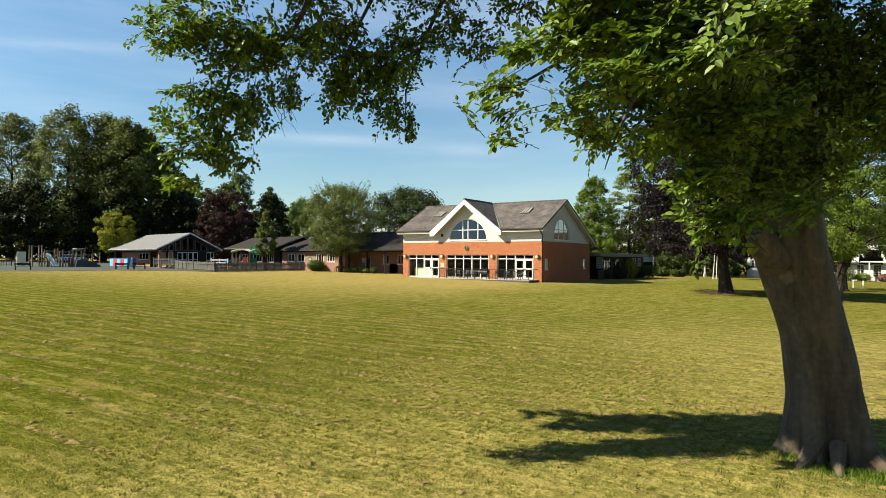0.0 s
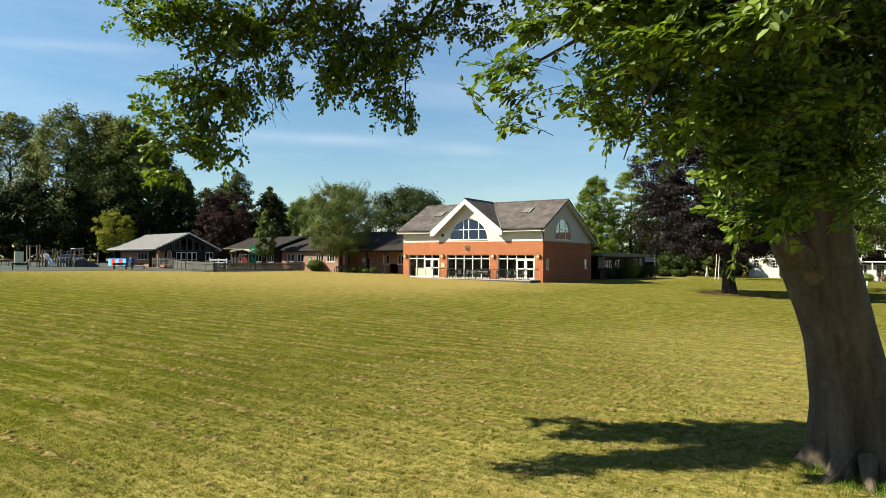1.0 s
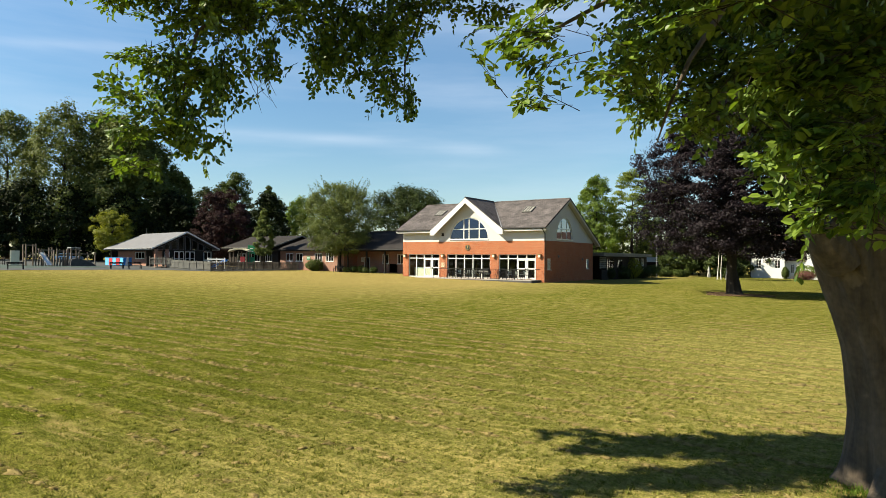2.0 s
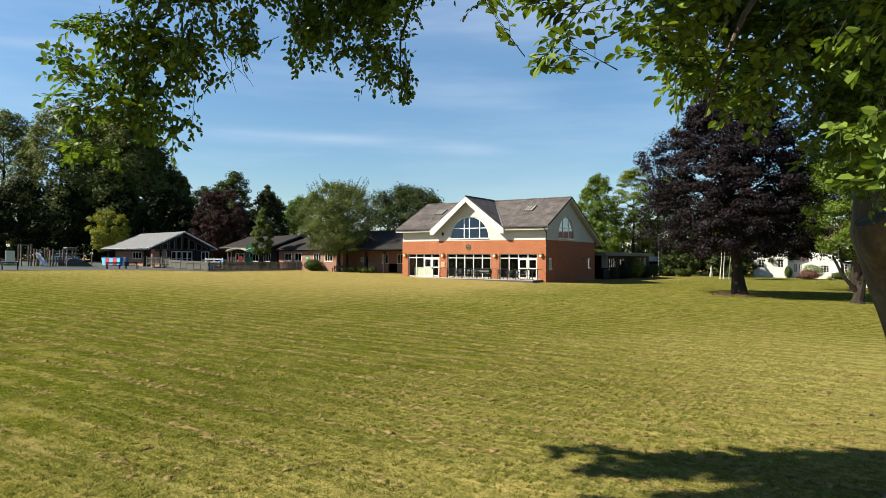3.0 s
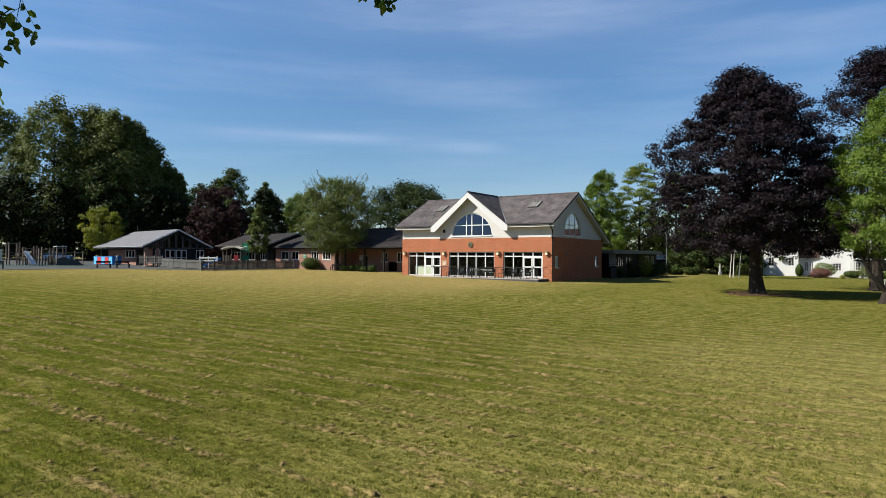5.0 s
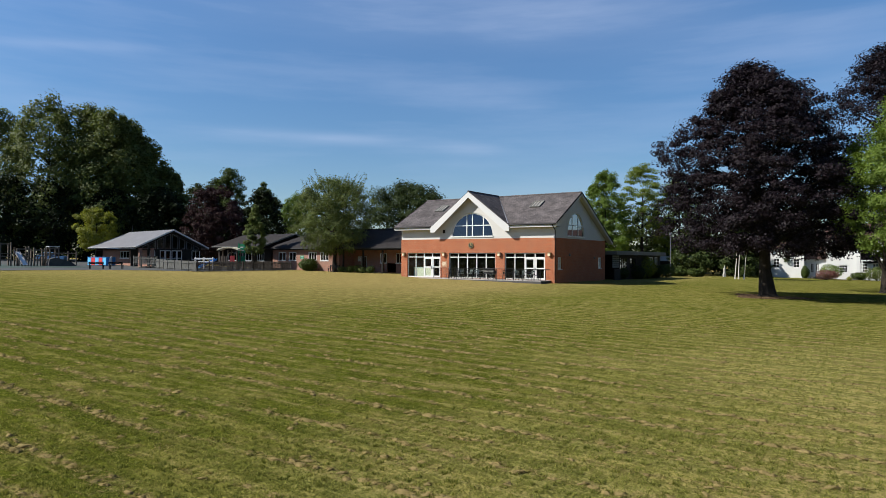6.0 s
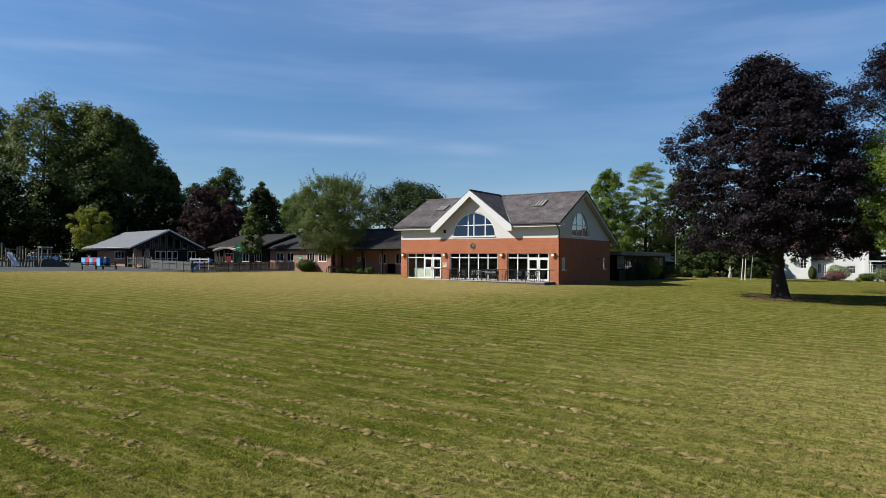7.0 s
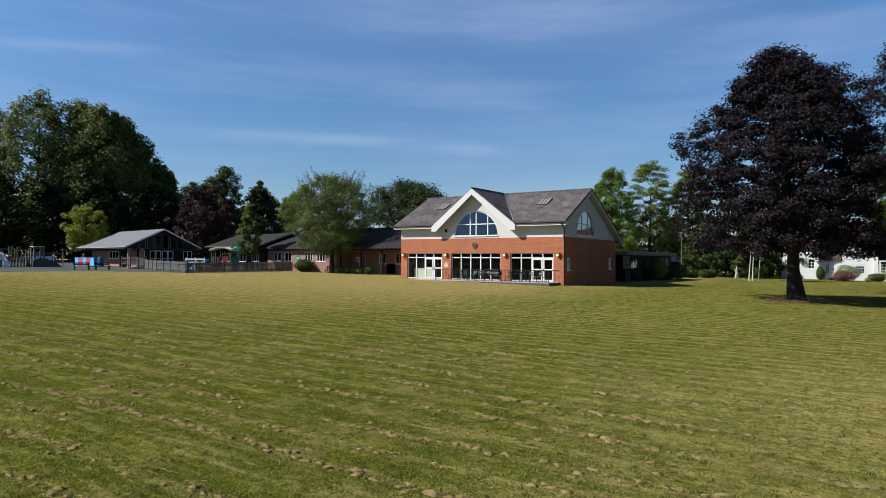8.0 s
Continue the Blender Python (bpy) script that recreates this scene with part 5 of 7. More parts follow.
def build_classroom():
    """Dark timber classroom block beside the pavilion."""
    b, k, wh = gabled("classroom_block", pose(-46.8, 10.6, 0.6, 0, 0, 84), 5.5, 13.0, 3.15, 5.05, M_DARKWOOD, M_TILE, "dark timber classroom block with a tiled gable roof", trim=M_GREYFENCE)
    wins = [(-1.9, 1.6, 1.15, 1.15)]
    part("wall", holed_wall(bmesh.new(), -wh + 1.0, wh, -0.4, 3.0, [(x - w / 2, x + w / 2, a, a + h) for x, w, a, h in wins], 0.2, FRONT), M_DARKWOOD, b)
    part("gable_wall", column_wall(bmesh.new(), [-wh, 0, wh], lambda u: 3.0, lambda u: max(3.01, 5.05 - 0.2 - k * abs(u)), 0.2, FRONT), M_DARKWOOD, b)
    for x, w, a, h in wins:
        window(b, x, w, a, h, 2)
    side_wall(b, wh - 1.0, 13.0, 3.1, [(2.5, 1.8, 1.1, 1.2), (6.0, 2.4, 1.1, 1.2), (10.0, 2.4, 1.1, 1.2)], M_DARKWOOD)
    return b


def build_long_range():
    """Low brick range that runs west from the hall, with a porch on posts."""
    b = thing("brick_range", pose(0, 6.5, 0.25), "low pinkish brick range with a dark tiled roof", "building")
    x0, xm, x1 = -46.3, -33.4, -18.3
    wins = [(-44.3, 1.5, 1.55, 1.15), (-42.2, 1.45, 1.55, 1.15), (-38.3, 1.5, 1.55, 1.15), (-36.1, 1.5, 1.55, 1.15)]
    shell(b, x0, xm, 9.0, -0.4, 3.05, wins, M_BRICK2)
    for x, w, a, h in wins:
        window(b, x, w, a, h, 3 if x > -40 else 2)
    back = new("porch_wall")
    back.parent = b
    back.matrix_basis = pose(0, 2.8, 0)
    w2 = [(-31.6, 1.0, 0.1, 2.1), (-28.2, 1.1, 1.3, 1.3), (-25.6, 1.1, 1.3, 1.3), (-21.6, 1.0, 1.3, 1.3)]
    holes = [(x - w / 2, x + w / 2, a, a + h) for x, w, a, h in w2]
    part("wall", holed_wall(bmesh.new(), xm, x1, -0.4, 3.05, holes, 0.25, FRONT), M_BRICK2, back)
    for x, w, a, h in w2:
        o = window(b, x, w, a, h, 2)
        o.matrix_basis = pose(0, 2.8, 0)
    part("unlit_backing", boxes((xm, x1, 5.6, 5.7, -0.4, 3.05)), M_UNLITROOM, b)
    for x in (-32.6, -29.2, -26.0, -22.8):
        part("porch_post", boxes((x - 0.09, x + 0.09, -0.15, 0.03, -0.4, 2.95)), M_DARKWOOD, b)
    part("porch_beam", boxes((xm, x1, -0.16, 0.04, 2.95, 3.15)), M_DARKWOOD, b)
    part("fascia", boxes((x0 - 0.5, x1, -0.55, -0.51, 3.0, 3.2)), M_DARKWOOD, b)
    part("soffit", boxes((x0 - 0.4, x1, -0.51, -0.16, 3.06, 3.1)), M_DARKWOOD, b)
    part("gutter", tube(bmesh.new(), [(x0 - 0.5, -0.62, 3.18), (x1, -0.62, 3.18)], [0.06, 0.06], 8), M_BLACK, b)
    e, r, ry, yb = 3.18, 5.7, 4.5, 9.6
    part("roof_slope", prism(bmesh.new(), [(x0 - 0.5, -0.55, e), (x1, -0.55, e), (x1, ry, r), (x0 + 4.0, ry, r)], (0, 0, 0.12)), M_TILE, b)
    part("roof_slope", prism(bmesh.new(), [(x1, yb, e), (x0 - 0.5, yb, e), (x0 + 4.0, ry, r), (x1, ry, r)], (0, 0, 0.12)), M_TILE, b)
    part("roof_hip", prism(bmesh.new(), [(x0 - 0.5, yb, e), (x0 - 0.5, -0.55, e), (x0 + 4.0, ry, r)], (0, 0, 0.12)), M_TILE, b)
    part("ridge", tube(bmesh.new(), [(x0 + 4.0, ry, r + 0.1), (x1, ry, r + 0.1)], [0.1, 0.1], 8), M_TILE, b)
    # roof of a taller wing behind
    part("rear_roof", prism(bmesh.new(), [(-27.5, 4.0, 5.2), (-18.4, 4.0, 5.2), (-18.4, 8.5, 7.0), (-24.0, 8.5, 7.0)], (0, 0, 0.12)), M_SLATE, b)
    part("rear_roof_gable", prism(bmesh.new(), [(-27.5, 4.0, 5.0), (-24.6, 4.0, 6.6), (-21.8, 4.0, 5.0)], (0, 0.1, 0)), M_WHITE, b)
    s = thing("wall_sign", pose(-40.3, 6.46, 2.0), "small green notice board on pink brick", "sign")
    part("sign_board", boxes((-0.35, 0.35, 0, 0.03, 0.0, 0.5)), M_DKGREEN, s)
    for z in (0.15, 0.33):
        part("text_bar", boxes((-0.25, 0.25, -0.008, -0.002, z - 0.03, z + 0.03)), M_WHITE, s)
    return b


def build_annex():
    """Flat-roofed dark timber annex behind the hall."""
    b = thing("annex", pose(0.3, 15.4, 0, 0, 0, 90), "dark timber flat-roofed annex in the hall's shade", "building")
    L = 18.5
    wins = [(3.2, 2.6, 1.0, 1.4), (6.6, 2.2, 1.0, 1.4), (14.0, 1.6, 1.0, 1.5), (16.4, 1.2, 1.0, 1.5)]
    shell(b, 1.6, L, 6.0, -0.5, 3.0, wins, M_DARKWOOD)
    for i, (x, w, a, h) in enumerate(wins):
        window(b, x, w, a, h, 4 if w > 2 else 2, material=M_DARKWOOD if i < 2 else M_UPVC)
    part("flat_roof", boxes((-0.9, L + 0.4, -0.6, 6.4, 3.0, 3.12)), M_STONE, b)
    part("fascia", boxes((-0.9, L + 0.4, -0.66, -0.6, 2.72, 3.16)), M_GREYFENCE, b, "weathered grey fascia")
    part("fascia", boxes((-0.96, -0.9, -0.66, 6.4, 2.72, 3.16)), M_GREYFENCE, b)
    for i in range(6):
        part("slat", boxes((-0.6, 1.6, -0.02, 0.03, 1.25 + i * 0.24, 1.45 + i * 0.24)), M_GREYFENCE, b)
    part("bin_store", boxes((-0.5, 1.4, -0.2, -0.06, -0.3, 1.1)), M_DARKWOOD, b)
    return b


def build_white_house():
    """Long white-painted house behind the shrubs, its front running east."""
    p = site(98.2, 52.8)
    b = thing("white_house", pose(p.x, p.y, p.z, 0, 0, 4), "long white painted house with small-paned windows", "house")

    def wing(x0, x1, y, h, wins, roof_h, name):
        w = new(name)
        w.parent = b
        w.matrix_basis = pose(0, y, 0)
        holes = [(x - a / 2, x + a / 2, z, z + c) for x, a, z, c in wins]
        part("wall", holed_wall(bmesh.new(), x0, x1, -0.5, h, holes, 0.3, FRONT), M_HOUSE, w)
        part("wall", boxes((x0, x0 + 0.3, 0.3, 7, -0.5, h)), M_HOUSE, w)
        part("wall", boxes((x1 - 0.3, x1, 0.3, 7, -0.5, h)), M_HOUSE, w)
        part("unlit_backing", boxes((x0 + 0.3, x1 - 0.3, 2.2, 2.3, -0.5, h)), M_UNLITROOM, w)
        part("roof_slope", prism(bmesh.new(), [(x0 - 0.2, -0.4, h - 0.05), (x1 + 0.2, -0.4, h - 0.05), (x1 + 0.2, 3.5, h + roof_h), (x0 - 0.2, 3.5, h + roof_h)], (0, 0, 0.12)), M_REDTILE, w)
        part("roof_slope", prism(bmesh.new(), [(x0 - 0.2, 7.4, h - 0.05), (x1 + 0.2, 7.4, h - 0.05), (x1 + 0.2, 3.5, h + roof_h), (x0 - 0.2, 3.5, h + roof_h)], (0, 0, 0.12)), M_REDTILE, w)
        for s, e in ((x0, 0.3), (x1 - 0.3, 0.3)):
            part("gable_wall", prism(bmesh.new(), [(s, 0, h), (s, 7, h), (s, 3.5, h + roof_h)], (e, 0, 0)), M_HOUSE, w)
        for x, a, z, c in wins:
            o = new("sash_window")
            o.parent = w
            n, mrow = max(2, round(a / 0.4)), max(2, round(c / 0.42))
            bm = boxes((x - a / 2, x - a / 2 + 0.08, 0.05, 0.12, z, z + c), (x + a / 2 - 0.08, x + a / 2, 0.05, 0.12, z, z + c), (x - a / 2, x + a / 2, 0.05, 0.12, z, z + 0.08), (x - a / 2, x + a / 2, 0.05, 0.12, z + c - 0.08, z + c))
            for i in range(1, n):
                u = x - a / 2 + a * i / n
                box(bm, u - 0.025, u + 0.025, 0.06, 0.11, z, z + c)
            for i in range(1, mrow):
                v = z + c * i / mrow
                box(bm, x - a / 2, x + a / 2, 0.065, 0.105, v - 0.022, v + 0.022)
            part("window_frame", bm, M_UPVC, o)
            part("pane", boxes((x - a / 2, x + a / 2, 0.086, 0.092, z, z + c)), M_GLASS, o)
    wing(-0.9, 4.2, -1.0, 4.6, [(0.4, 0.85, 1.55, 1.4), (3.2, 0.85, 1.55, 1.4)], 2.6, "west_wing")
    wing(4.2, 7.2, 0.4, 2.9, [(5.3, 0.5, 0.75, 1.5), (6.0, 0.5, 0.75, 1.5)], 1.9, "link")
    wing(7.2, 11.0, -0.6, 5.9, [(9.4, 1.15, 0.85, 1.15), (9.3, 1.15, 3.3, 1.2)], 2.4, "main_block")
    wing(11.0, 30.0, -1.0, 5.9, [(12.0, 0.95, 0.95, 1.3), (13.6, 1.1, 0.35, 1.9), (15.4, 1.0, 0.35, 1.9), (17.6, 1.1, 0.35, 1.9), (20.0, 1.2, 0.9, 1.4), (23.5, 1.2, 0.9, 1.4), (14.6, 1.2, 3.4, 1.2), (19.0, 1.2, 3.4, 1.2)], 2.4, "garden_block")
    part("porch_roof", boxes((11.6, 21.0, -1.9, -1.02, 2.62, 2.8)), M_HOUSE, b)
    for x in (11.7, 16.5, 20.9):
        part("porch_post", boxes((x - 0.08, x + 0.08, -1.85, -1.69, -0.4, 2.62)), M_HOUSE, b)
    part("downpipe", tube(bmesh.new(), [(-0.82, -1.08, -0.4), (-0.82, -1.08, 4.4)], [0.06, 0.06], 6), M_BLACK, b, "black downpipe")
    part("step", boxes((5.1, 6.4, -0.9, 0.38, -0.4, 0.25)), M_STONE, b)
    return b


M_HOUSE = mat("white_limewash", (0.52, 0.515, 0.50), 0.85, 0, 0.07, 0.6, 25, 0.25)
M_REDTILE = brick_mat("red_brown_tile", (0.095, 0.055, 0.043), (0.068, 0.040, 0.034), (0.04, 0.028, 0.025), 0.18, 0.11, 0.01)
build_pavilion()
build_classroom()
build_long_range()
build_annex()
build_white_house()


# ---- trees far and middle ----
def tree_at(name, f, r, height, radius, base, shape, leaves, bark, label, seed, **kw):
    return make_tree(name, site(f, r), height, radius, base, shape, leaves, bark, label, seed, **kw)


tree_at("copper_beech", 43.2, 23.8, 16.7, 7.0, 3.6, "copper", L_COPPER, M_BARKFAR, "large copper beech with dark purple leaves on the lawn", 11, clumps=1050, per=160, leaf=0.087, trunk_r=0.40, clump_r=0.115, limbs=18, inner=0.6, flat=0.5, tilt=0.16, lean=(-0.95, -0.64))
tree_at("copper_beech", 54.0, 40.2, 22.0, 7.9, 3.8, "copper", L_COPPER, M_BARKFAR, "tall copper beech with dark purple leaves behind another", 12, clumps=560, per=115, leaf=0.10, trunk_r=0.4, clump_r=0.14, limbs=14, inner=0.55, flat=0.5, tilt=0.16)
lime = tree_at("lime_tree", 36.0, 28.6, 14.2, 4.4, 3.3, "round", L_LIME, M_BARKFAR, "bright green broadleaf tree with low spreading limbs", 13, clumps=460, per=140, leaf=0.076, trunk_r=0.24, clump_r=0.15, limbs=14, inner=0.45, lean=(2.35, 1.6))
for r0, z0, r1, z1, k in ((-0.1, 0.9, -1.7, 3.3, 0.15), (0.1, 1.6, 1.5, 4.4, 0.13), (-1.0, 2.1, -1.3, 4.6, 0.09), (-0.1, 2.2, -0.6, 5.0, 0.14)):
    part("limb", tube(bmesh.new(), [RGT * r0 + Vector((0, 0, z0)), RGT * (r0 * 0.4 + r1 * 0.6) + Vector((0, 0, z0 * 0.55 + z1 * 0.45)), RGT * r1 + Vector((0, 0, z1))], [k, k * 0.8, k * 0.45], 8), M_BARKFAR, lime)
tree_at("cherry_tree", 79.4, -14.4, 11.9, 5.6, 2.6, "round", L_CHERRY, M_BARKFAR, "airy grey-green cherry tree before the brick range", 14, clumps=400, per=140, leaf=0.088, trunk_r=0.24, clump_r=0.15, limbs=18, inner=0.6, ragged=0.38, shoots=64)
POPLARS = ((112, -65.5, 27.6, 7.5), (110, -82, 26.5, 8.0), (108, -70, 28.0, 8.5), (110, -60.5, 26.5, 8.0), (112, -56.0, 22.5, 6.0), (114, -52.0, 17.0, 4.5), (112, -58.5, 25.0, 6.5))
for i, (f, r, h, w) in enumerate(POPLARS):
    tree_at("poplar_tree", f, r, h, w, 3.0, "dome", L_POPLAR, M_BARKFAR, "tall grey-green poplar in the boundary belt", 20 + i, clumps=450, per=58, leaf=0.22, trunk_r=0.45, clump_r=0.17, limbs=12, group="boundary poplars", inner=0.3)
# the shade below the poplars is in these trees' near-black leaves
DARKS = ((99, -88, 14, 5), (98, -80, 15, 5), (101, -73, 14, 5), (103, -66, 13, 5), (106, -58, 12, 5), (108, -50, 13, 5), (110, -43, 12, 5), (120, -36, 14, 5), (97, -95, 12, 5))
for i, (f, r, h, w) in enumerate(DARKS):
    tree_at("evergreen_tree", f, r, h, w, 0.4, "dome", L_SHADED, M_BARKFAR, "bushy tree at the playground edge, leaves darkened for deep shade", 40 + i, clumps=140, per=50, leaf=0.25, trunk_r=0.25, clump_r=0.22, limbs=5, group="dark boundary trees")
tree_at("golden_tree", 94.0, -53.8, 8.2, 3.1, 2.2, "round", L_YELLOW, M_BARKFAR, "small yellow-green tree beside the pavilion", 51, clumps=130, per=170, leaf=0.10, trunk_r=0.16, clump_r=0.2, limbs=8)
tree_at("purple_plum", 104.0, -39.0, 12.6, 4.7, 1.5, "round", L_PLUM, M_BARKFAR, "dark purple-leaved tree behind the pavilion", 52, clumps=210, per=125, leaf=0.14, trunk_r=0.25, clump_r=0.17, limbs=8)
for i, (f, r, h, w, s) in enumerate(((124, -50, 15, 5, "dome"), (124, -43.5, 18.2, 4.6, "dome"), (126, -46.5, 16.8, 4.5, "dome"), (125, -37, 15.8, 2.6, "dome"), (130, -31, 14.0, 4.8, "dome"), (132, -25, 13.2, 5, "dome"), (134, -38, 14, 5, "dome"))):
    tree_at("oak_tree", f, r, h, w, 1.5, s, L_MID if i in (4, 5) else L_OAK if i % 2 else L_DARK, M_BARKFAR, "green boundary tree behind the classrooms", 60 + i, clumps=180, per=75, leaf=0.185, trunk_r=0.3, clump_r=0.2, limbs=7, group="boundary trees")
tree_at("young_birch", 84.0, -26.2, 8.6, 1.35, 2.2, "column", L_CHERRY, M_BARKFAR, "slender young green tree inside the play yard", 71, clumps=110, per=90, leaf=0.12, trunk_r=0.09, clump_r=0.3, limbs=8)
tree_at("oak_tree", 112.0, -6.6, 14.8, 7.9, 2.0, "round", L_DARK, M_BARKFAR, "round-headed dark green oak behind the hall", 72, clumps=400, per=105, leaf=0.175, trunk_r=0.4, clump_r=0.19, limbs=10, inner=0.6)
tree_at("ash_tree", 105.0, 27.5, 17.0, 4.2, 2.0, "dome", L_MID, M_BARKFAR, "upright green ash tree beyond the annex", 73, clumps=240, per=115, leaf=0.14, trunk_r=0.25, clump_r=0.20, limbs=9)
tree_at("robinia_tree", 108.0, 34.8, 18.6, 4.6, 5.5, "dome", L_ROBINIA, M_BARKFAR, "light yellow-green robinia with an open crown", 74, clumps=125, per=170, leaf=0.12, trunk_r=0.3, clump_r=0.23, limbs=16, flat=0.4)
tree_at("robinia_tree", 110.0, 42.0, 17.4, 4.4, 2.5, "dome", L_ROBINIA, M_BARKFAR, "light green robinia beyond the annex", 75, clumps=150, per=170, leaf=0.12, trunk_r=0.28, clump_r=0.22, limbs=12, flat=0.45)
for i, (f, r, h, w) in enumerate(((112, 28, 9, 5), (100, 41, 8, 4), (104, 47, 10, 5), (100, 53, 9, 4), (112, 60, 13, 6), (118, 70, 14, 7), (114, 82, 14, 7), (96, 46, 6, 3.5), (118, 31, 13, 5), (116, 38, 12, 5), (120, 47, 14, 6), (118, 23, 12, 5))):
    tree_at("evergreen_tree", f, r, h, w, 0.6, "dome", L_DARK, M_BARKFAR, "dark green shrubby tree beyond the lawn", 80 + i, clumps=120, per=46, leaf=0.22, trunk_r=0.2, clump_r=0.22, limbs=5, group="dark garden trees")
# tall trees along the east side, by the second beech
for i, (f, r, h, w) in enumerate(((70, 62, 16, 6), (60, 56, 15, 6))):
    tree_at("sycamore_tree", f, r, h, w, 2.5, "dome", L_OAK, M_BARKFAR, "green sycamore at the garden edge", 95 + i, clumps=220, per=120, leaf=0.15, trunk_r=0.35, clump_r=0.18, limbs=8)


def far_woods():
    """A belt of distant trees all round the grounds."""
    rng = np.random.default_rng(5)
    n = 1500
    a = rng.random(n) * 2 * np.pi
    d = 175 + 40 * rng.random(n)
    cx, cy = -15 + d * np.cos(a), 10 + d * np.sin(a)
    h = (8 + 4 * np.sin(7 * a) + 3 * np.sin(23 * a)) * np.where(cy < -60, 0.45, 1.0)
    cz = ground_z(cx, cy) + rng.random(n) * h
    idx = np.repeat(np.arange(n), 22)
    off = rng.normal(size=(len(idx), 3)) * np.array([2.6, 2.6, 1.6])
    c = np.stack([cx[idx], cy[idx], cz[idx]], 1) + off
    nrm = off / np.linalg.norm(off, axis=1, keepdims=True) + rng.normal(size=off.shape) * 0.5 + np.array([0, 0, 0.4])
    nrm /= np.linalg.norm(nrm, axis=1, keepdims=True)
    v, f = leaf_cards(c, nrm, 0.8 + 0.6 * rng.random(len(c)), rng)
    tagged(mesh_np("far_woods", v, f, L_DARK), "distant belt of dark green woodland", "woodland", kind="stuff")


far_woods()


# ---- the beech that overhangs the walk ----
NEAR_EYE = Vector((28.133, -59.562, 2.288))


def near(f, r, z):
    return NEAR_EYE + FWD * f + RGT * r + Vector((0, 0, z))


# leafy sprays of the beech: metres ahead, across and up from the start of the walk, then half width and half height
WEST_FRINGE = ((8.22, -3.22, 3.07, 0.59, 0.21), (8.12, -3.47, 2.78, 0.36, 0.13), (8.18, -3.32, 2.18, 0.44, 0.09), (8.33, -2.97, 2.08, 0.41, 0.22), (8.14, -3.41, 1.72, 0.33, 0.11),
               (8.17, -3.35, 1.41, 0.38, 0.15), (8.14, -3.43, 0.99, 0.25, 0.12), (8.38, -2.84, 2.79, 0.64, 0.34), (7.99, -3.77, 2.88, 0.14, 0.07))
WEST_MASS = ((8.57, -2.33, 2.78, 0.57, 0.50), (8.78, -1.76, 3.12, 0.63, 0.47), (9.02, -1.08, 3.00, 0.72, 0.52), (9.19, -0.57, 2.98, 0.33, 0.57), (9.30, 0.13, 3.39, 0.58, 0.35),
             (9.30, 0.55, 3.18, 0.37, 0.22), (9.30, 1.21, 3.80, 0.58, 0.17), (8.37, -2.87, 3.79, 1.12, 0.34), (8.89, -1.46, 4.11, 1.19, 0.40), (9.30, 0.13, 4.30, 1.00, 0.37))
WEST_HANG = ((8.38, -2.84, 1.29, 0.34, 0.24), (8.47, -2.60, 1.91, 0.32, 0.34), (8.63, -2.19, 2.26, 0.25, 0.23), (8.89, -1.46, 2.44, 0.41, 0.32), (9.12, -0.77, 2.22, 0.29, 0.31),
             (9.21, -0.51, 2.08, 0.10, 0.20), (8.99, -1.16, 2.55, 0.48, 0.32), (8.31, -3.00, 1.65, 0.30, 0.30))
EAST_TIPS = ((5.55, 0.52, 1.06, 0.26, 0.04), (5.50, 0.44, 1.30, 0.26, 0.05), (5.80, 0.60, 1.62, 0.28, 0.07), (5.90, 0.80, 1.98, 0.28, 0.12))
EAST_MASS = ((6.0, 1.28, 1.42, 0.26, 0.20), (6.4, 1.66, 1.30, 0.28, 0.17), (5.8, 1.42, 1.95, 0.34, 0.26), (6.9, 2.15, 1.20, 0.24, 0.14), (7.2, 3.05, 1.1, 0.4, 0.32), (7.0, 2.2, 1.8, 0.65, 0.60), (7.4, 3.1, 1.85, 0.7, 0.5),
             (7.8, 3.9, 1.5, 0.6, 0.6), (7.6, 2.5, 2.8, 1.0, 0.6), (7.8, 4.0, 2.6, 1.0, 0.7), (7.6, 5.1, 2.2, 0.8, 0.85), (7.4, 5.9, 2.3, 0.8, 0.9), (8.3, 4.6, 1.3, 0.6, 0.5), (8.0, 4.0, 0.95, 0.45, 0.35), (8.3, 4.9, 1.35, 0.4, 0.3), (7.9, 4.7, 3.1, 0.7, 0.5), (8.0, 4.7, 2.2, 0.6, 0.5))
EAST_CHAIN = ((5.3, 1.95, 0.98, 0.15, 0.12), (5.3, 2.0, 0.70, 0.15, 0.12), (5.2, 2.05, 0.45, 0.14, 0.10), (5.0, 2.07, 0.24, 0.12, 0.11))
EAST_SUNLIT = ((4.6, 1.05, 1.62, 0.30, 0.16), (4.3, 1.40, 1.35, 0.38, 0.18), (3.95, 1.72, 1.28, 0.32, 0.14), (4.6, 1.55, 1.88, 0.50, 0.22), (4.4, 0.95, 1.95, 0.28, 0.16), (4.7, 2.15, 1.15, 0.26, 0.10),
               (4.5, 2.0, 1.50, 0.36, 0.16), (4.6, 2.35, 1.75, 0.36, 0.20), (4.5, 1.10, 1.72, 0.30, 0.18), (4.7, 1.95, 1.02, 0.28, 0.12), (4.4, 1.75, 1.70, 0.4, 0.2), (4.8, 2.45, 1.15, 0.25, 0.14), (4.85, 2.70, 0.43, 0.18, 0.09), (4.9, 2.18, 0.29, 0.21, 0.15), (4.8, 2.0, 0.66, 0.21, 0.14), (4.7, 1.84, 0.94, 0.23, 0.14))


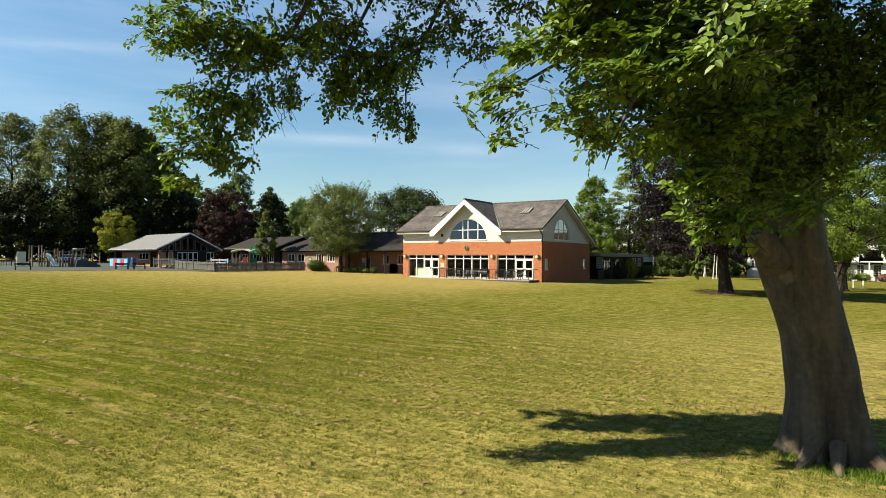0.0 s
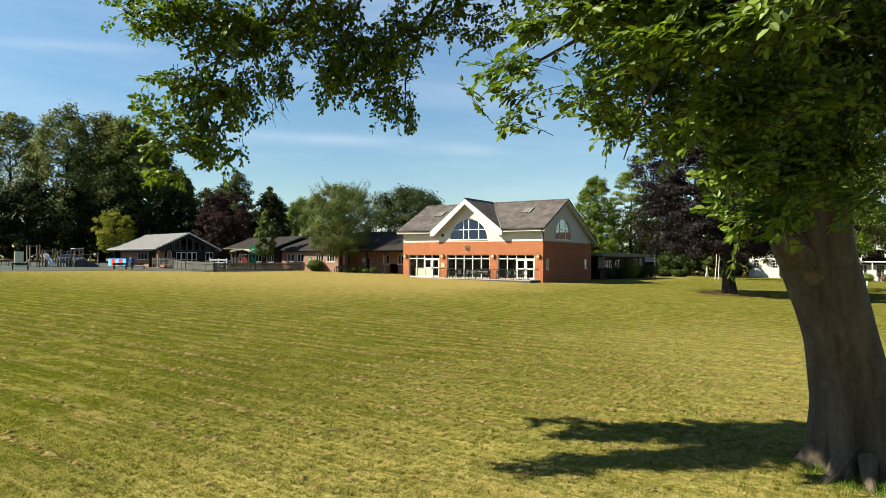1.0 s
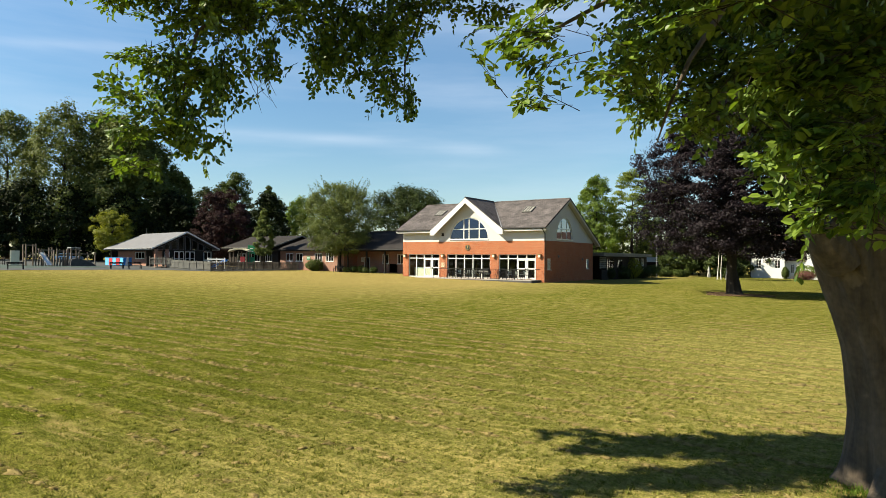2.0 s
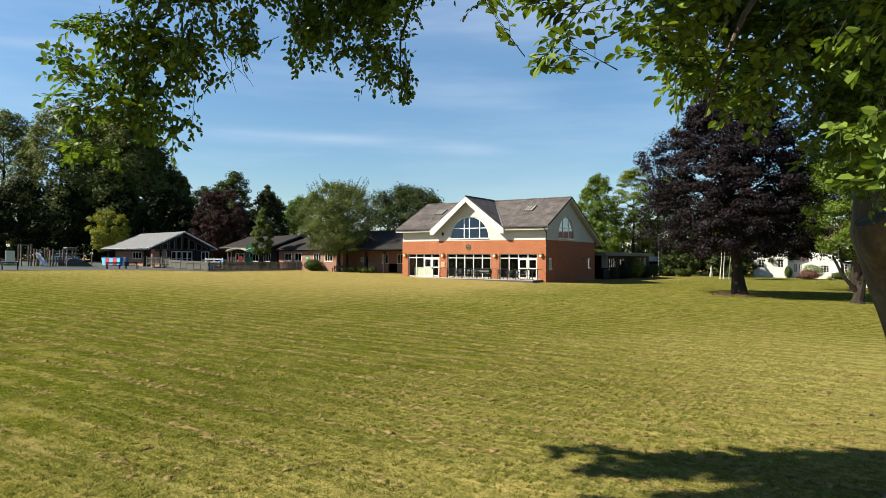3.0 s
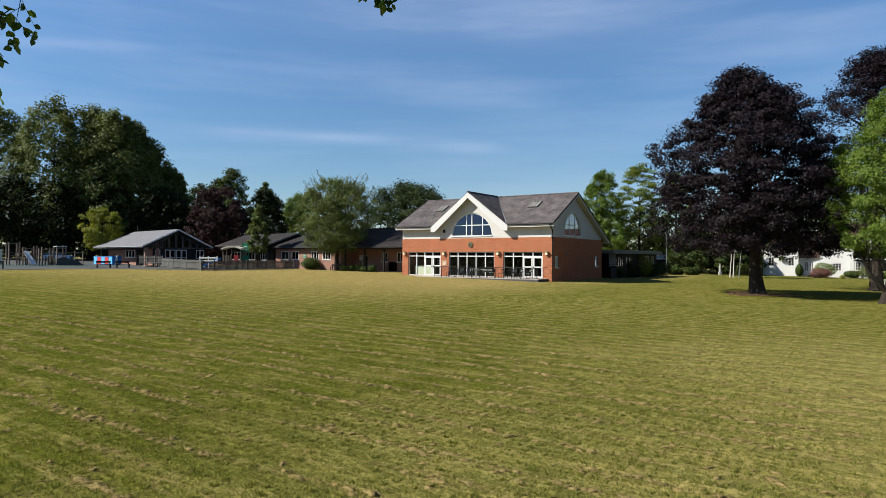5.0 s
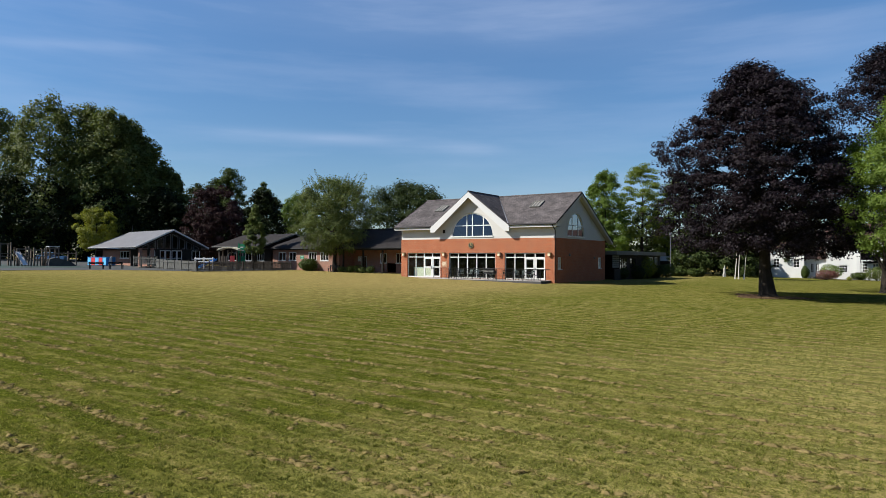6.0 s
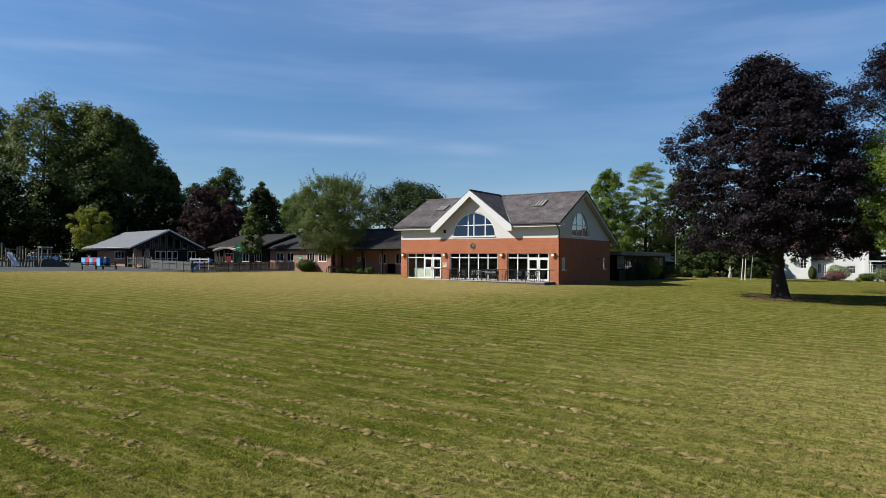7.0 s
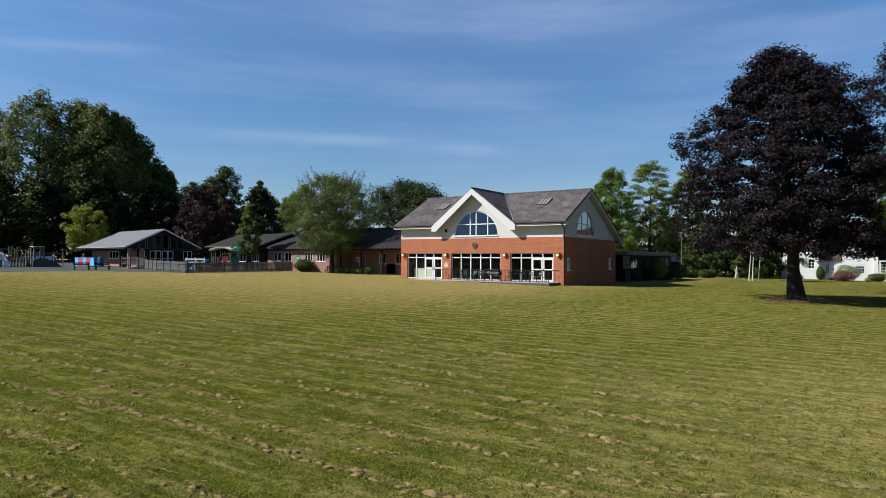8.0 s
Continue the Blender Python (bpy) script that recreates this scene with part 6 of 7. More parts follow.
def beech_leaves(org, along, side, length, rng):
    """Ovate leaves folded along the rib: origin at the stalk, along the rib, side across it."""
    up = np.cross(along, side)
    L = length[:, None]
    w = L * 0.32
    fold = up * L * 0.07
    curl = -up * L * (0.05 + 0.15 * rng.random((len(org), 1)))
    p = [org]
    for q, k in ((0.30, 0.95), (0.70, 0.82)):
        p.append(org + along * L * q + side * w * k + fold + curl * q * q)
    p.append(org + along * L + curl)
    for q, k in ((0.70, 0.82), (0.30, 0.95)):
        p.append(org + along * L * q - side * w * k + fold + curl * q * q)
    v = np.stack(p, 1).reshape(-1, 3)
    k = np.arange(len(org))[:, None] * 6
    return v, np.concatenate([k + np.array([[0, 1, 2, 3]]), k + np.array([[0, 3, 4, 5]])])


def unit(v):
    return v / (np.linalg.norm(v, axis=-1, keepdims=True) + 1e-9)


def rods(c, d, side, ln, thick, sag):
    """Thin three-sided stems from c along d, drooping by sag."""
    up = np.cross(side, d)
    ring = []
    for q, k in ((-0.08, 1.0), (1.0, 0.4)):
        o = c + d * (ln * q)[:, None] + np.array([0, 0, -1.0]) * (sag * (ln * q) ** 2)[:, None]
        ring.append(np.stack([o + side * thick * k, o - side * thick * k * 0.5 + up * thick * k, o - side * thick * k * 0.5 - up * thick * k], 1))
    v = np.stack(ring, 1).reshape(-1, 3)
    base = np.arange(len(c))[:, None] * 6
    return v, np.concatenate([base + np.array([[i, (i + 1) % 3, 3 + (i + 1) % 3, 3 + i]]) for i in range(3)])


def fans(c, heading, rng, reach=0.5, twigs=6, count=6, leaf=0.088, sag=0.3, wild=0.4, loose=0.4, lean=0.3):
    """Flat beech sprays: a branchlet from each c with twigs to both sides, leaves set alternately along the twigs."""
    n = len(c)
    d = unit(heading + rng.normal(size=(n, 3)) * wild)
    s = unit(np.cross(d, np.array([0, 0, 1.0]) + rng.normal(size=(n, 3)) * 0.35))
    ln = reach * (0.6 + 0.8 * rng.random(n))
    q = (np.arange(twigs) + 0.7) / twigs
    sg = np.where(np.arange(twigs) % 2 == 0, 1.0, -1.0)
    sg[-1] = 0.0
    run = ln[:, None] * q
    c = c - d * (ln * 0.7)[:, None]
    o = c[:, None] + d[:, None] * run[..., None]
    o[..., 2] -= sag * run ** 2
    td = d[:, None] * 0.8 + s[:, None] * (sg * (0.9 - 0.35 * q))[None, :, None] + rng.normal(size=(n, twigs, 3)) * 0.16
    td[..., 2] -= 2 * sag * run * 0.5
    td = unit(td).reshape(-1, 3)
    to, tl = o.reshape(-1, 3), (ln[:, None] * (0.55 - 0.22 * q) * (0.75 + 0.5 * rng.random((n, twigs)))).ravel()
    flat = np.repeat(np.cross(s, d), twigs, 0)
    flat = flat * np.sign(flat[:, 2:3] + 1e-6)
    ts = unit(np.cross(td, flat))
    m = len(to)
    k = (np.arange(count) + 0.8) / count
    sn = np.where(np.arange(count) % 2 == 0, 1.0, -1.0)
    along = tl[:, None] * k
    lo = to[:, None] + td[:, None] * along[..., None]
    lo[..., 2] -= sag * along ** 2
    al = td[:, None] * 0.75 + ts[:, None] * (sn * 0.8)[None, :, None] + rng.normal(size=(m, count, 3)) * 0.22
    al[..., 2] -= 0.18
    al = unit(al)
    nz = flat[:, None] + rng.normal(size=(m, count, 3)) * loose - lean * np.array(SUN_DIR)
    sd = unit(np.cross(nz, al))
    lv = leaf * (0.6 + 0.6 * rng.random((m, count)))
    leaves = beech_leaves(lo.reshape(-1, 3), al.reshape(-1, 3), sd.reshape(-1, 3), lv.ravel(), rng)
    return leaves, [rods(c, d, s, ln, 0.0032, sag), rods(to, td, ts, tl, 0.002, sag)]


def join_arrays(parts_):
    vs, fs, n = [], [], 0
    for v, f in parts_:
        vs.append(v)
        fs.append(f + n)
        n += len(v)
    return np.concatenate(vs), np.concatenate(fs)


def build_near_tree():
    rng = np.random.default_rng(3)
    tree = thing("beech_tree", pose(0, 0, 0), "mature green beech with a leaning grey trunk and drooping boughs", "tree")
    ahead, across = np.array(FWD), np.array(RGT)

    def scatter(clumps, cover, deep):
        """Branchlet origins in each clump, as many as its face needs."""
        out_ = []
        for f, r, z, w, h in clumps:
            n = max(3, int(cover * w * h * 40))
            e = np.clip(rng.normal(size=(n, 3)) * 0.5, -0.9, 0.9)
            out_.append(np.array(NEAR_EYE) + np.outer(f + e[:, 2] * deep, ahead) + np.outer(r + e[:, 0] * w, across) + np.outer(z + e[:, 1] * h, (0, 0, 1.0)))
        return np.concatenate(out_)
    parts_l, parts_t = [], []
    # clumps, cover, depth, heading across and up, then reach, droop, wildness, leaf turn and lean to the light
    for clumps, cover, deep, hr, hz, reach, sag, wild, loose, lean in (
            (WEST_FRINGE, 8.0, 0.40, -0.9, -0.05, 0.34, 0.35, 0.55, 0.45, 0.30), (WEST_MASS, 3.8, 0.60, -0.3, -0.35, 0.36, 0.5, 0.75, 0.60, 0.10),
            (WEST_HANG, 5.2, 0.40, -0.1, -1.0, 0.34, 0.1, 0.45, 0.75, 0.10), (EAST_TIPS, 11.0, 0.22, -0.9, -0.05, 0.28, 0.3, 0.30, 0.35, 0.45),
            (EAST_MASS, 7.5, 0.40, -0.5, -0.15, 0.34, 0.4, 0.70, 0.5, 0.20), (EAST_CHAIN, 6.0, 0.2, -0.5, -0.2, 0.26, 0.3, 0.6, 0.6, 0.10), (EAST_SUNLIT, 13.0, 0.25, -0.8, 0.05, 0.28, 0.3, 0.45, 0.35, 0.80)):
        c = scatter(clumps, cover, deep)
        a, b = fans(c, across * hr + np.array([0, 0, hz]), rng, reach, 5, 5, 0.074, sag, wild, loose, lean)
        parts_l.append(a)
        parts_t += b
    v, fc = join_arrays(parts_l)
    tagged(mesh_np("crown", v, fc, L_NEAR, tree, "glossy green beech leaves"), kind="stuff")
    v, fc = join_arrays(parts_t)
    tagged(mesh_np("twig_mass", v, fc, M_BARKFAR, tree), kind="stuff")
    # the rest of the crown, out of view above, added for its shade
    n = 12000
    h = rng.random(n)
    a = rng.random(n) * 2 * np.pi
    q = np.sqrt(rng.random(n)) * np.sqrt(np.clip(1 - h ** 2, 0, 1))
    c = np.array(near(9.8, 2.6, 0)) + np.outer(q * np.cos(a) * 8.0, np.array(RGT)) + np.outer(q * np.sin(a) * 2.1, np.array(FWD)) + np.outer(4.6 + h * 10, (0, 0, 1.0))
    # unseen clump added to darken the boughs on the far right
    m = 3000
    e = rng.normal(size=(m, 3)) * 0.5
    c = np.concatenate([c, np.array(near(6.3, 3.4, 5.4)) + np.outer(e[:, 0] * 1.9, np.array(RGT)) + np.outer(e[:, 1] * 1.5, np.array(FWD)) + np.outer(e[:, 2] * 1.0, (0, 0, 1.0))])
    # unseen slab of leaf cards added above the eastern boughs to shade them
    k = 8500
    e = rng.random((k, 3))
    c = np.concatenate([c, np.array(NEAR_EYE) + np.outer(5.95 + 2.6 * e[:, 2], np.array(FWD)) + np.outer(-3.0 + 5.6 * e[:, 0], np.array(RGT)) + np.outer(0.75 + 0.40 * (5.95 + 2.6 * e[:, 2]) + 3.2 * e[:, 1], (0, 0, 1.0))])
    # unseen cards added over the start of the walk to block skylight
    k = 3600
    e = rng.random((k, 3))
    c = np.concatenate([c, np.array(NEAR_EYE) + np.outer(-2.0 + 8.0 * e[:, 2], ahead) + np.outer(2.6 + 6.0 * e[:, 0], across) + np.outer(3.4 + 3.8 * e[:, 1], (0, 0, 1.0))])
    # unseen western shoulder of the crown, high over the walk, added to cast shadow
    k = 4600
    e = rng.random((k, 3))
    r, z = -9.0 + 5.0 * e[:, 0], 5.4 + 3.4 * e[:, 1]
    wc = np.array(NEAR_EYE) + np.outer(7.9 + 1.9 * e[:, 2], np.array(FWD)) + np.outer(r, np.array(RGT)) + np.outer(z, (0, 0, 1.0))
    wc = wc[r + 1.22 * (z + 2.7) > np.where(e[:, 2] < 0.25, 4.8, 1.8)]
    wc = np.array([q for q in wc if noise.noise(Vector(q) * 1.1) + 0.5 * noise.noise(Vector(q) * 2.7) > 0.04])
    c = np.concatenate([c, wc])
    # all cards are kept above the view from the walk's start
    rel = c - np.array(NEAR_EYE)
    # cards whose shadow would leave the wanted patch of lawn are dropped
    ahead_, across_, rise_ = rel @ ahead, rel @ across, rel[:, 2] + 2.7
    c = c[~((ahead_ + 0.20 * rise_ < 9.4) & (across_ + 1.18 * rise_ < 3.9)) & ~((ahead_ + 0.20 * rise_ < 8.5) & (across_ + 1.18 * rise_ < 7.0)) & ~((ahead_ + 0.20 * rise_ > 10.9 + 0.3 * np.sin(1.9 * across_ + 0.7 * rise_) + 0.2 * np.sin(5.3 * across_) + 0.5 * rng.random(len(c))) & (across_ + 1.18 * rise_ < 10.0))]
    rel = c - np.array(NEAR_EYE)
    c = c[rel[:, 2] > 0.43 * (rel @ ahead) + 0.2]
    n = len(c)
    nrm = rng.normal(size=(n, 3)) * 0.6 + np.array([0, 0, 0.8])
    nrm /= np.linalg.norm(nrm, axis=1, keepdims=True)
    v, fc = leaf_cards(c, nrm, 0.14 + 0.14 * rng.random(n), rng)
    tagged(mesh_np("unseen_crown", v, fc, L_NEAR, tree), kind="stuff")
    # trunk: oval rings with flutes and root flare
    spine = ((-2.95, 5.66, 0.70), (-2.72, 5.62, 0.58), (-2.4, 5.58, 0.52), (-1.9, 5.54, 0.475), (-1.11, 5.40, 0.445), (-0.31, 5.17, 0.46), (0.28, 4.98, 0.51), (0.8, 5.0, 0.46), (1.5, 5.05, 0.38), (3.0, 5.0, 0.33), (6.0, 5.2, 0.27), (9.5, 5.0, 0.18), (13.0, 5.1, 0.06))
    zs = np.concatenate([np.linspace(-2.95, 1.5, 46), np.linspace(1.8, 13, 16)])
    S = np.array(spine)
    sides = 64
    ang = np.arange(sides) * 2 * np.pi / sides
    rows_ = []
    for z in zs:
        r0, rad = np.interp(z, S[:, 0], S[:, 1]), np.interp(z, S[:, 0], S[:, 2])
        flare = max(0.0, (-1.9 - z) / 1.05)
        wob = 1 + 0.06 * np.sin(3 * ang + 0.4 + 0.25 * z) + 0.05 * np.sin(5 * ang + 1.3 - 0.2 * z) + 0.022 * np.sin(9 * ang + 0.5 * z) + flare ** 1.5 * 0.34 * (0.5 + 0.5 * np.sin(5 * ang + 0.7)) ** 1.5
        wob -= 0.20 * np.exp(-((ang - 4.5 - 0.08 * z) / 0.16) ** 2) + 0.16 * np.exp(-((ang - 3.9 + 0.1 * z) / 0.12) ** 2)
        fine = np.array([noise.noise(Vector((math.cos(t) * 2.2, math.sin(t) * 2.2, z * 1.6))) for t in ang]) * 0.08
        k = rad * (wob + fine)
        o = np.array(near(9.15, r0, z))
        rows_.append(o + np.outer(k * np.cos(ang), np.array(RGT)) + np.outer(k * np.sin(ang) * 0.95, np.array(FWD)))
    v = np.concatenate(rows_)
    i, j = np.meshgrid(np.arange(len(zs) - 1), np.arange(sides), indexing="ij")
    a, b = (i * sides + j).ravel(), (i * sides + (j + 1) % sides).ravel()
    mesh_np("trunk", v, np.stack([a, b, b + sides, a + sides], 1), M_BARK, tree, "grey fluted beech trunk with root flare", True)
    stub = tube(bmesh.new(), [near(9.0, 4.75, 0.0), near(8.9, 4.5, 0.22), near(8.85, 4.38, 0.42)], [0.26, 0.22, 0.15], 14)
    part("limb_stub", stub, M_BARK, tree)
    # surface roots
    for pts, k in ((((8.85, 5.2, -2.45), (8.7, 4.95, -2.66), (8.55, 4.72, -2.76)), 0.11), (((8.7, 5.4, -2.45), (8.45, 5.25, -2.68), (8.2, 5.15, -2.77)), 0.10), (((8.7, 5.75, -2.45), (8.4, 5.85, -2.68), (8.1, 6.0, -2.77)), 0.12)):
        part("root", tube(bmesh.new(), [near(*q) - Vector((0, 0, 0.07)) for q in pts], [k * 1.2, k * 0.8, k * 0.3], 9), M_BARK, tree)
    limbs = (((9.1, 4.95, 0.6), (9.7, 4.9, 3.3), (9.7, 1.8, 5.6), (9.8, -2.0, 5.0), (9.8, -4.2, 4.0), 0.17),
             ((9.1, 5.0, 1.0), (8.2, 4.0, 2.4), (7.0, 2.6, 2.6), (6.2, 1.4, 2.1), (5.8, 0.5, 1.5), 0.07),
             ((9.1, 5.0, 1.4), (8.0, 5.4, 2.6), (6.8, 5.2, 2.8), (6.0, 4.6, 2.3), (5.6, 4.0, 1.8), 0.07),
             ((9.2, -1.3, 5.0), (8.8, -1.56, 4.48), (8.7, -1.92, 3.5), (8.6, -2.1, 3.05), (8.5, -2.9, 2.7), 0.085),
             ((8.6, -2.1, 3.05), (8.5, -2.55, 2.85), (8.4, -2.85, 2.5), (8.35, -2.95, 2.0), (8.3, -3.0, 1.4), 0.04),
             ((9.5, -0.6, 5.0), (9.6, -1.0, 4.2), (9.6, -1.3, 3.6), (9.6, -1.5, 3.1), (9.6, -1.6, 2.7), 0.045),
             ((9.75, 0.4, 4.7), (9.75, -0.1, 3.9), (9.75, -0.4, 3.2), (9.75, -0.6, 2.6), (9.75, -0.6, 2.1), 0.045),
             ((7.0, 2.6, 2.6), (6.6, 2.2, 2.0), (6.4, 1.9, 1.6), (6.3, 1.7, 1.2), (6.3, 1.6, 0.9), 0.04))
    # thin bare twigs that hang below the leaves
    rnd = random.Random(5)
    for i in range(6):
        r0, z0 = -2.45 + 0.05 * i, 2.35 - 0.05 * (i % 4)
        pts = [near(8.6, r0, z0)]
        for j in range(1, 5):
            pts.append(near(8.6 + rnd.uniform(-0.05, 0.05), r0 + 0.05 * j + rnd.uniform(-0.04, 0.04), z0 - (0.10 + 0.025 * (i % 3)) * j))
        part("hanging_twig", tube(bmesh.new(), pts, [0.005, 0.004, 0.0035, 0.003, 0.0015], 5), M_BARK, tree)
    for *pts, r in limbs:
        part("bough", tube(bmesh.new(), [near(*p) for p in pts], [r, r * 0.75, r * 0.5, r * 0.3, r * 0.12], 10), M_BARK, tree)


build_near_tree()


# ---- play yard, fences, shrubs ----
def fence(name, a, b, post_h, slat_h, gap, slat_w, material, label, post_gap=1.8, z_up=0.0):
    """A picket fence between two points on the ground: posts, two rails and separate slats."""
    a, b = Vector((a[0], a[1], 0)), Vector((b[0], b[1], 0))
    L = (b - a).length
    za, zb = float(ground_z(a.x, a.y)) + z_up, float(ground_z(b.x, b.y)) + z_up
    turn = math.degrees(math.atan2(b.y - a.y, b.x - a.x))
    t = thing(name, pose(a.x, a.y, za, 0, 0, turn), label, "fence")
    rise = (zb - za) / L
    n = max(1, round(L / post_gap))
    post = None
    for i in range(n + 1):
        x = L * i / n
        if post is None:
            post = part("post", boxes((-0.05, 0.05, -0.05, 0.05, -0.25, post_h), bevel=0.008), material, t)
        else:
            again(post, "post", t, pose(x, 0, rise * x))
    for z in (0.25, slat_h * 0.8):
        part("rail", tube(bmesh.new(), [(0, 0.04, z), (L, 0.04, z + rise * L)], [0.04, 0.04], 4), material, t)
    m = int(L / gap)
    slat = None
    for i in range(m):
        x = gap * (i + 0.5)
        if slat is None:
            slat = part("slat", boxes((-slat_w / 2, slat_w / 2, -0.012, 0.012, 0.05, slat_h)), material, t)
            slat.matrix_basis = pose(x, -0.02, rise * x)
        else:
            again(slat, "slat", t, pose(x, -0.02, rise * x + 0.012 * math.sin(i * 2.3)))
    return t


fence("picket_fence", (-39.8, -10.1), (-41.1, 5.2), 1.25, 1.15, 0.14, 0.085, M_FENCE, "dark timber picket fence between lawn and play yard")
fence("picket_fence", (-39.85, -10.25), (-46.5, -9.6), 1.28, 1.2, 0.12, 0.10, M_PICKET, "weathered grey picket fence beside the playground")
fence("picket_fence", (-46.5, -9.6), (-53.0, -7.7), 1.28, 1.2, 0.12, 0.10, M_PICKET, "weathered grey picket fence before the pavilion")
fence("balustrade", (-51.0, -8.2), (-55.2, -8.9), 1.2, 1.1, 0.16, 0.06, M_PICKET, "grey painted balustrade along the pavilion ramp", 1.4, 0.35)
fence("low_railing", (-68.0, -44.0), (-67.0, -22.0), 1.0, 0.95, 0.30, 0.04, M_BLACK, "dark low railing at the back of the playground", 2.2)


def build_deck():
    t = thing("pavilion_deck", pose(-55.5, -3.4, 1.0, 0, 0, 81.3), "raised timber deck with steps before the pavilion", "deck")
    for i in range(14):
        part("board", boxes((-4.6, 4.6, -2.9 + i * 0.2, -2.72 + i * 0.2, -0.12, -0.04)), M_GREYWOOD, t)
    part("deck_skirt", boxes((-4.6, 4.6, -2.92, -2.9, -0.6, -0.04)), M_DARKWOOD, t)
    for i in range(3):
        part("step", boxes((-5.9 + i * 0.35, -4.6, -2.4, -0.6, -0.6, -0.45 + i * 0.16)), M_GREYWOOD, t)


build_deck()


def bench(p, turn, label):
    b = thing("garden_bench", pose(p[0], p[1], float(ground_z(p[0], p[1])) + 0.03, 0, 0, turn), label, "bench", "playground benches")
    for y in (-0.2, -0.05, 0.1):
        part("seat_slat", boxes((-0.8, 0.8, y - 0.06, y + 0.06, 0.42, 0.46)), M_DARKWOOD, b)
    for z in (0.6, 0.75):
        part("back_slat", boxes((-0.8, 0.8, 0.2, 0.23, z - 0.06, z + 0.06)), M_DARKWOOD, b)
    for x in (-0.7, 0.7):
        part("leg", boxes((x - 0.04, x + 0.04, -0.26, -0.18, 0, 0.42)), M_BLACK, b)
        part("leg", boxes((x - 0.04, x + 0.04, 0.14, 0.22, 0, 0.82)), M_BLACK, b)
        part("armrest", boxes((x - 0.04, x + 0.04, -0.26, 0.14, 0.6, 0.64)), M_BLACK, b)
    return b


bench((-50.8, -15.9), 75, "dark timber bench at the playground edge")
bench((-50.4, -13.8), 80, "dark timber bench beside the blue store")
bench((-50.1, -27.5), 75, "dark timber bench alone at the lawn edge")
bench((-33.3, 5.4), 5, "dark timber bench under the cherry tree")


def storage_chest():
    p = site(82.0, -45.75, 0.03)
    b = thing("play_store", pose(p.x, p.y, p.z, 0, 0, VIEW_TURN - 25), "blue and red panelled outdoor play store", "storage box")
    L, w, h = 3.8, 1.4, 1.15
    part("store_body", boxes((-L, 0, 0.0, w, 0.05, h), bevel=0.02), M_BLUE, b, "dark blue store body")
    part("lid", boxes((-L - 0.05, 0.05, -0.06, w + 0.05, h, h + 0.06)), M_BLUE, b)
    for i in range(5):
        part("door_panel", boxes((-L + L * i / 5 + 0.03, -L + L * (i + 1) / 5 - 0.03, -0.03, -0.002, 0.1, h - 0.04)), M_RED if i % 2 else M_SKYBLUE, b, "red door panel" if i % 2 else "light blue door panel")
    bm = bmesh.new()
    tube(bm, [(0.12, 0.45, 0.02), (0.14, 0.5, 0.4), (0.10, 0.55, 0.8), (0.08, 0.62, 1.12), (0.06, 0.7, 1.3)], [0.24, 0.22, 0.2, 0.15, 0.05], 10)
    part("cover", bm, M_WHITE, b, "white cover bundled against the end")


storage_chest()


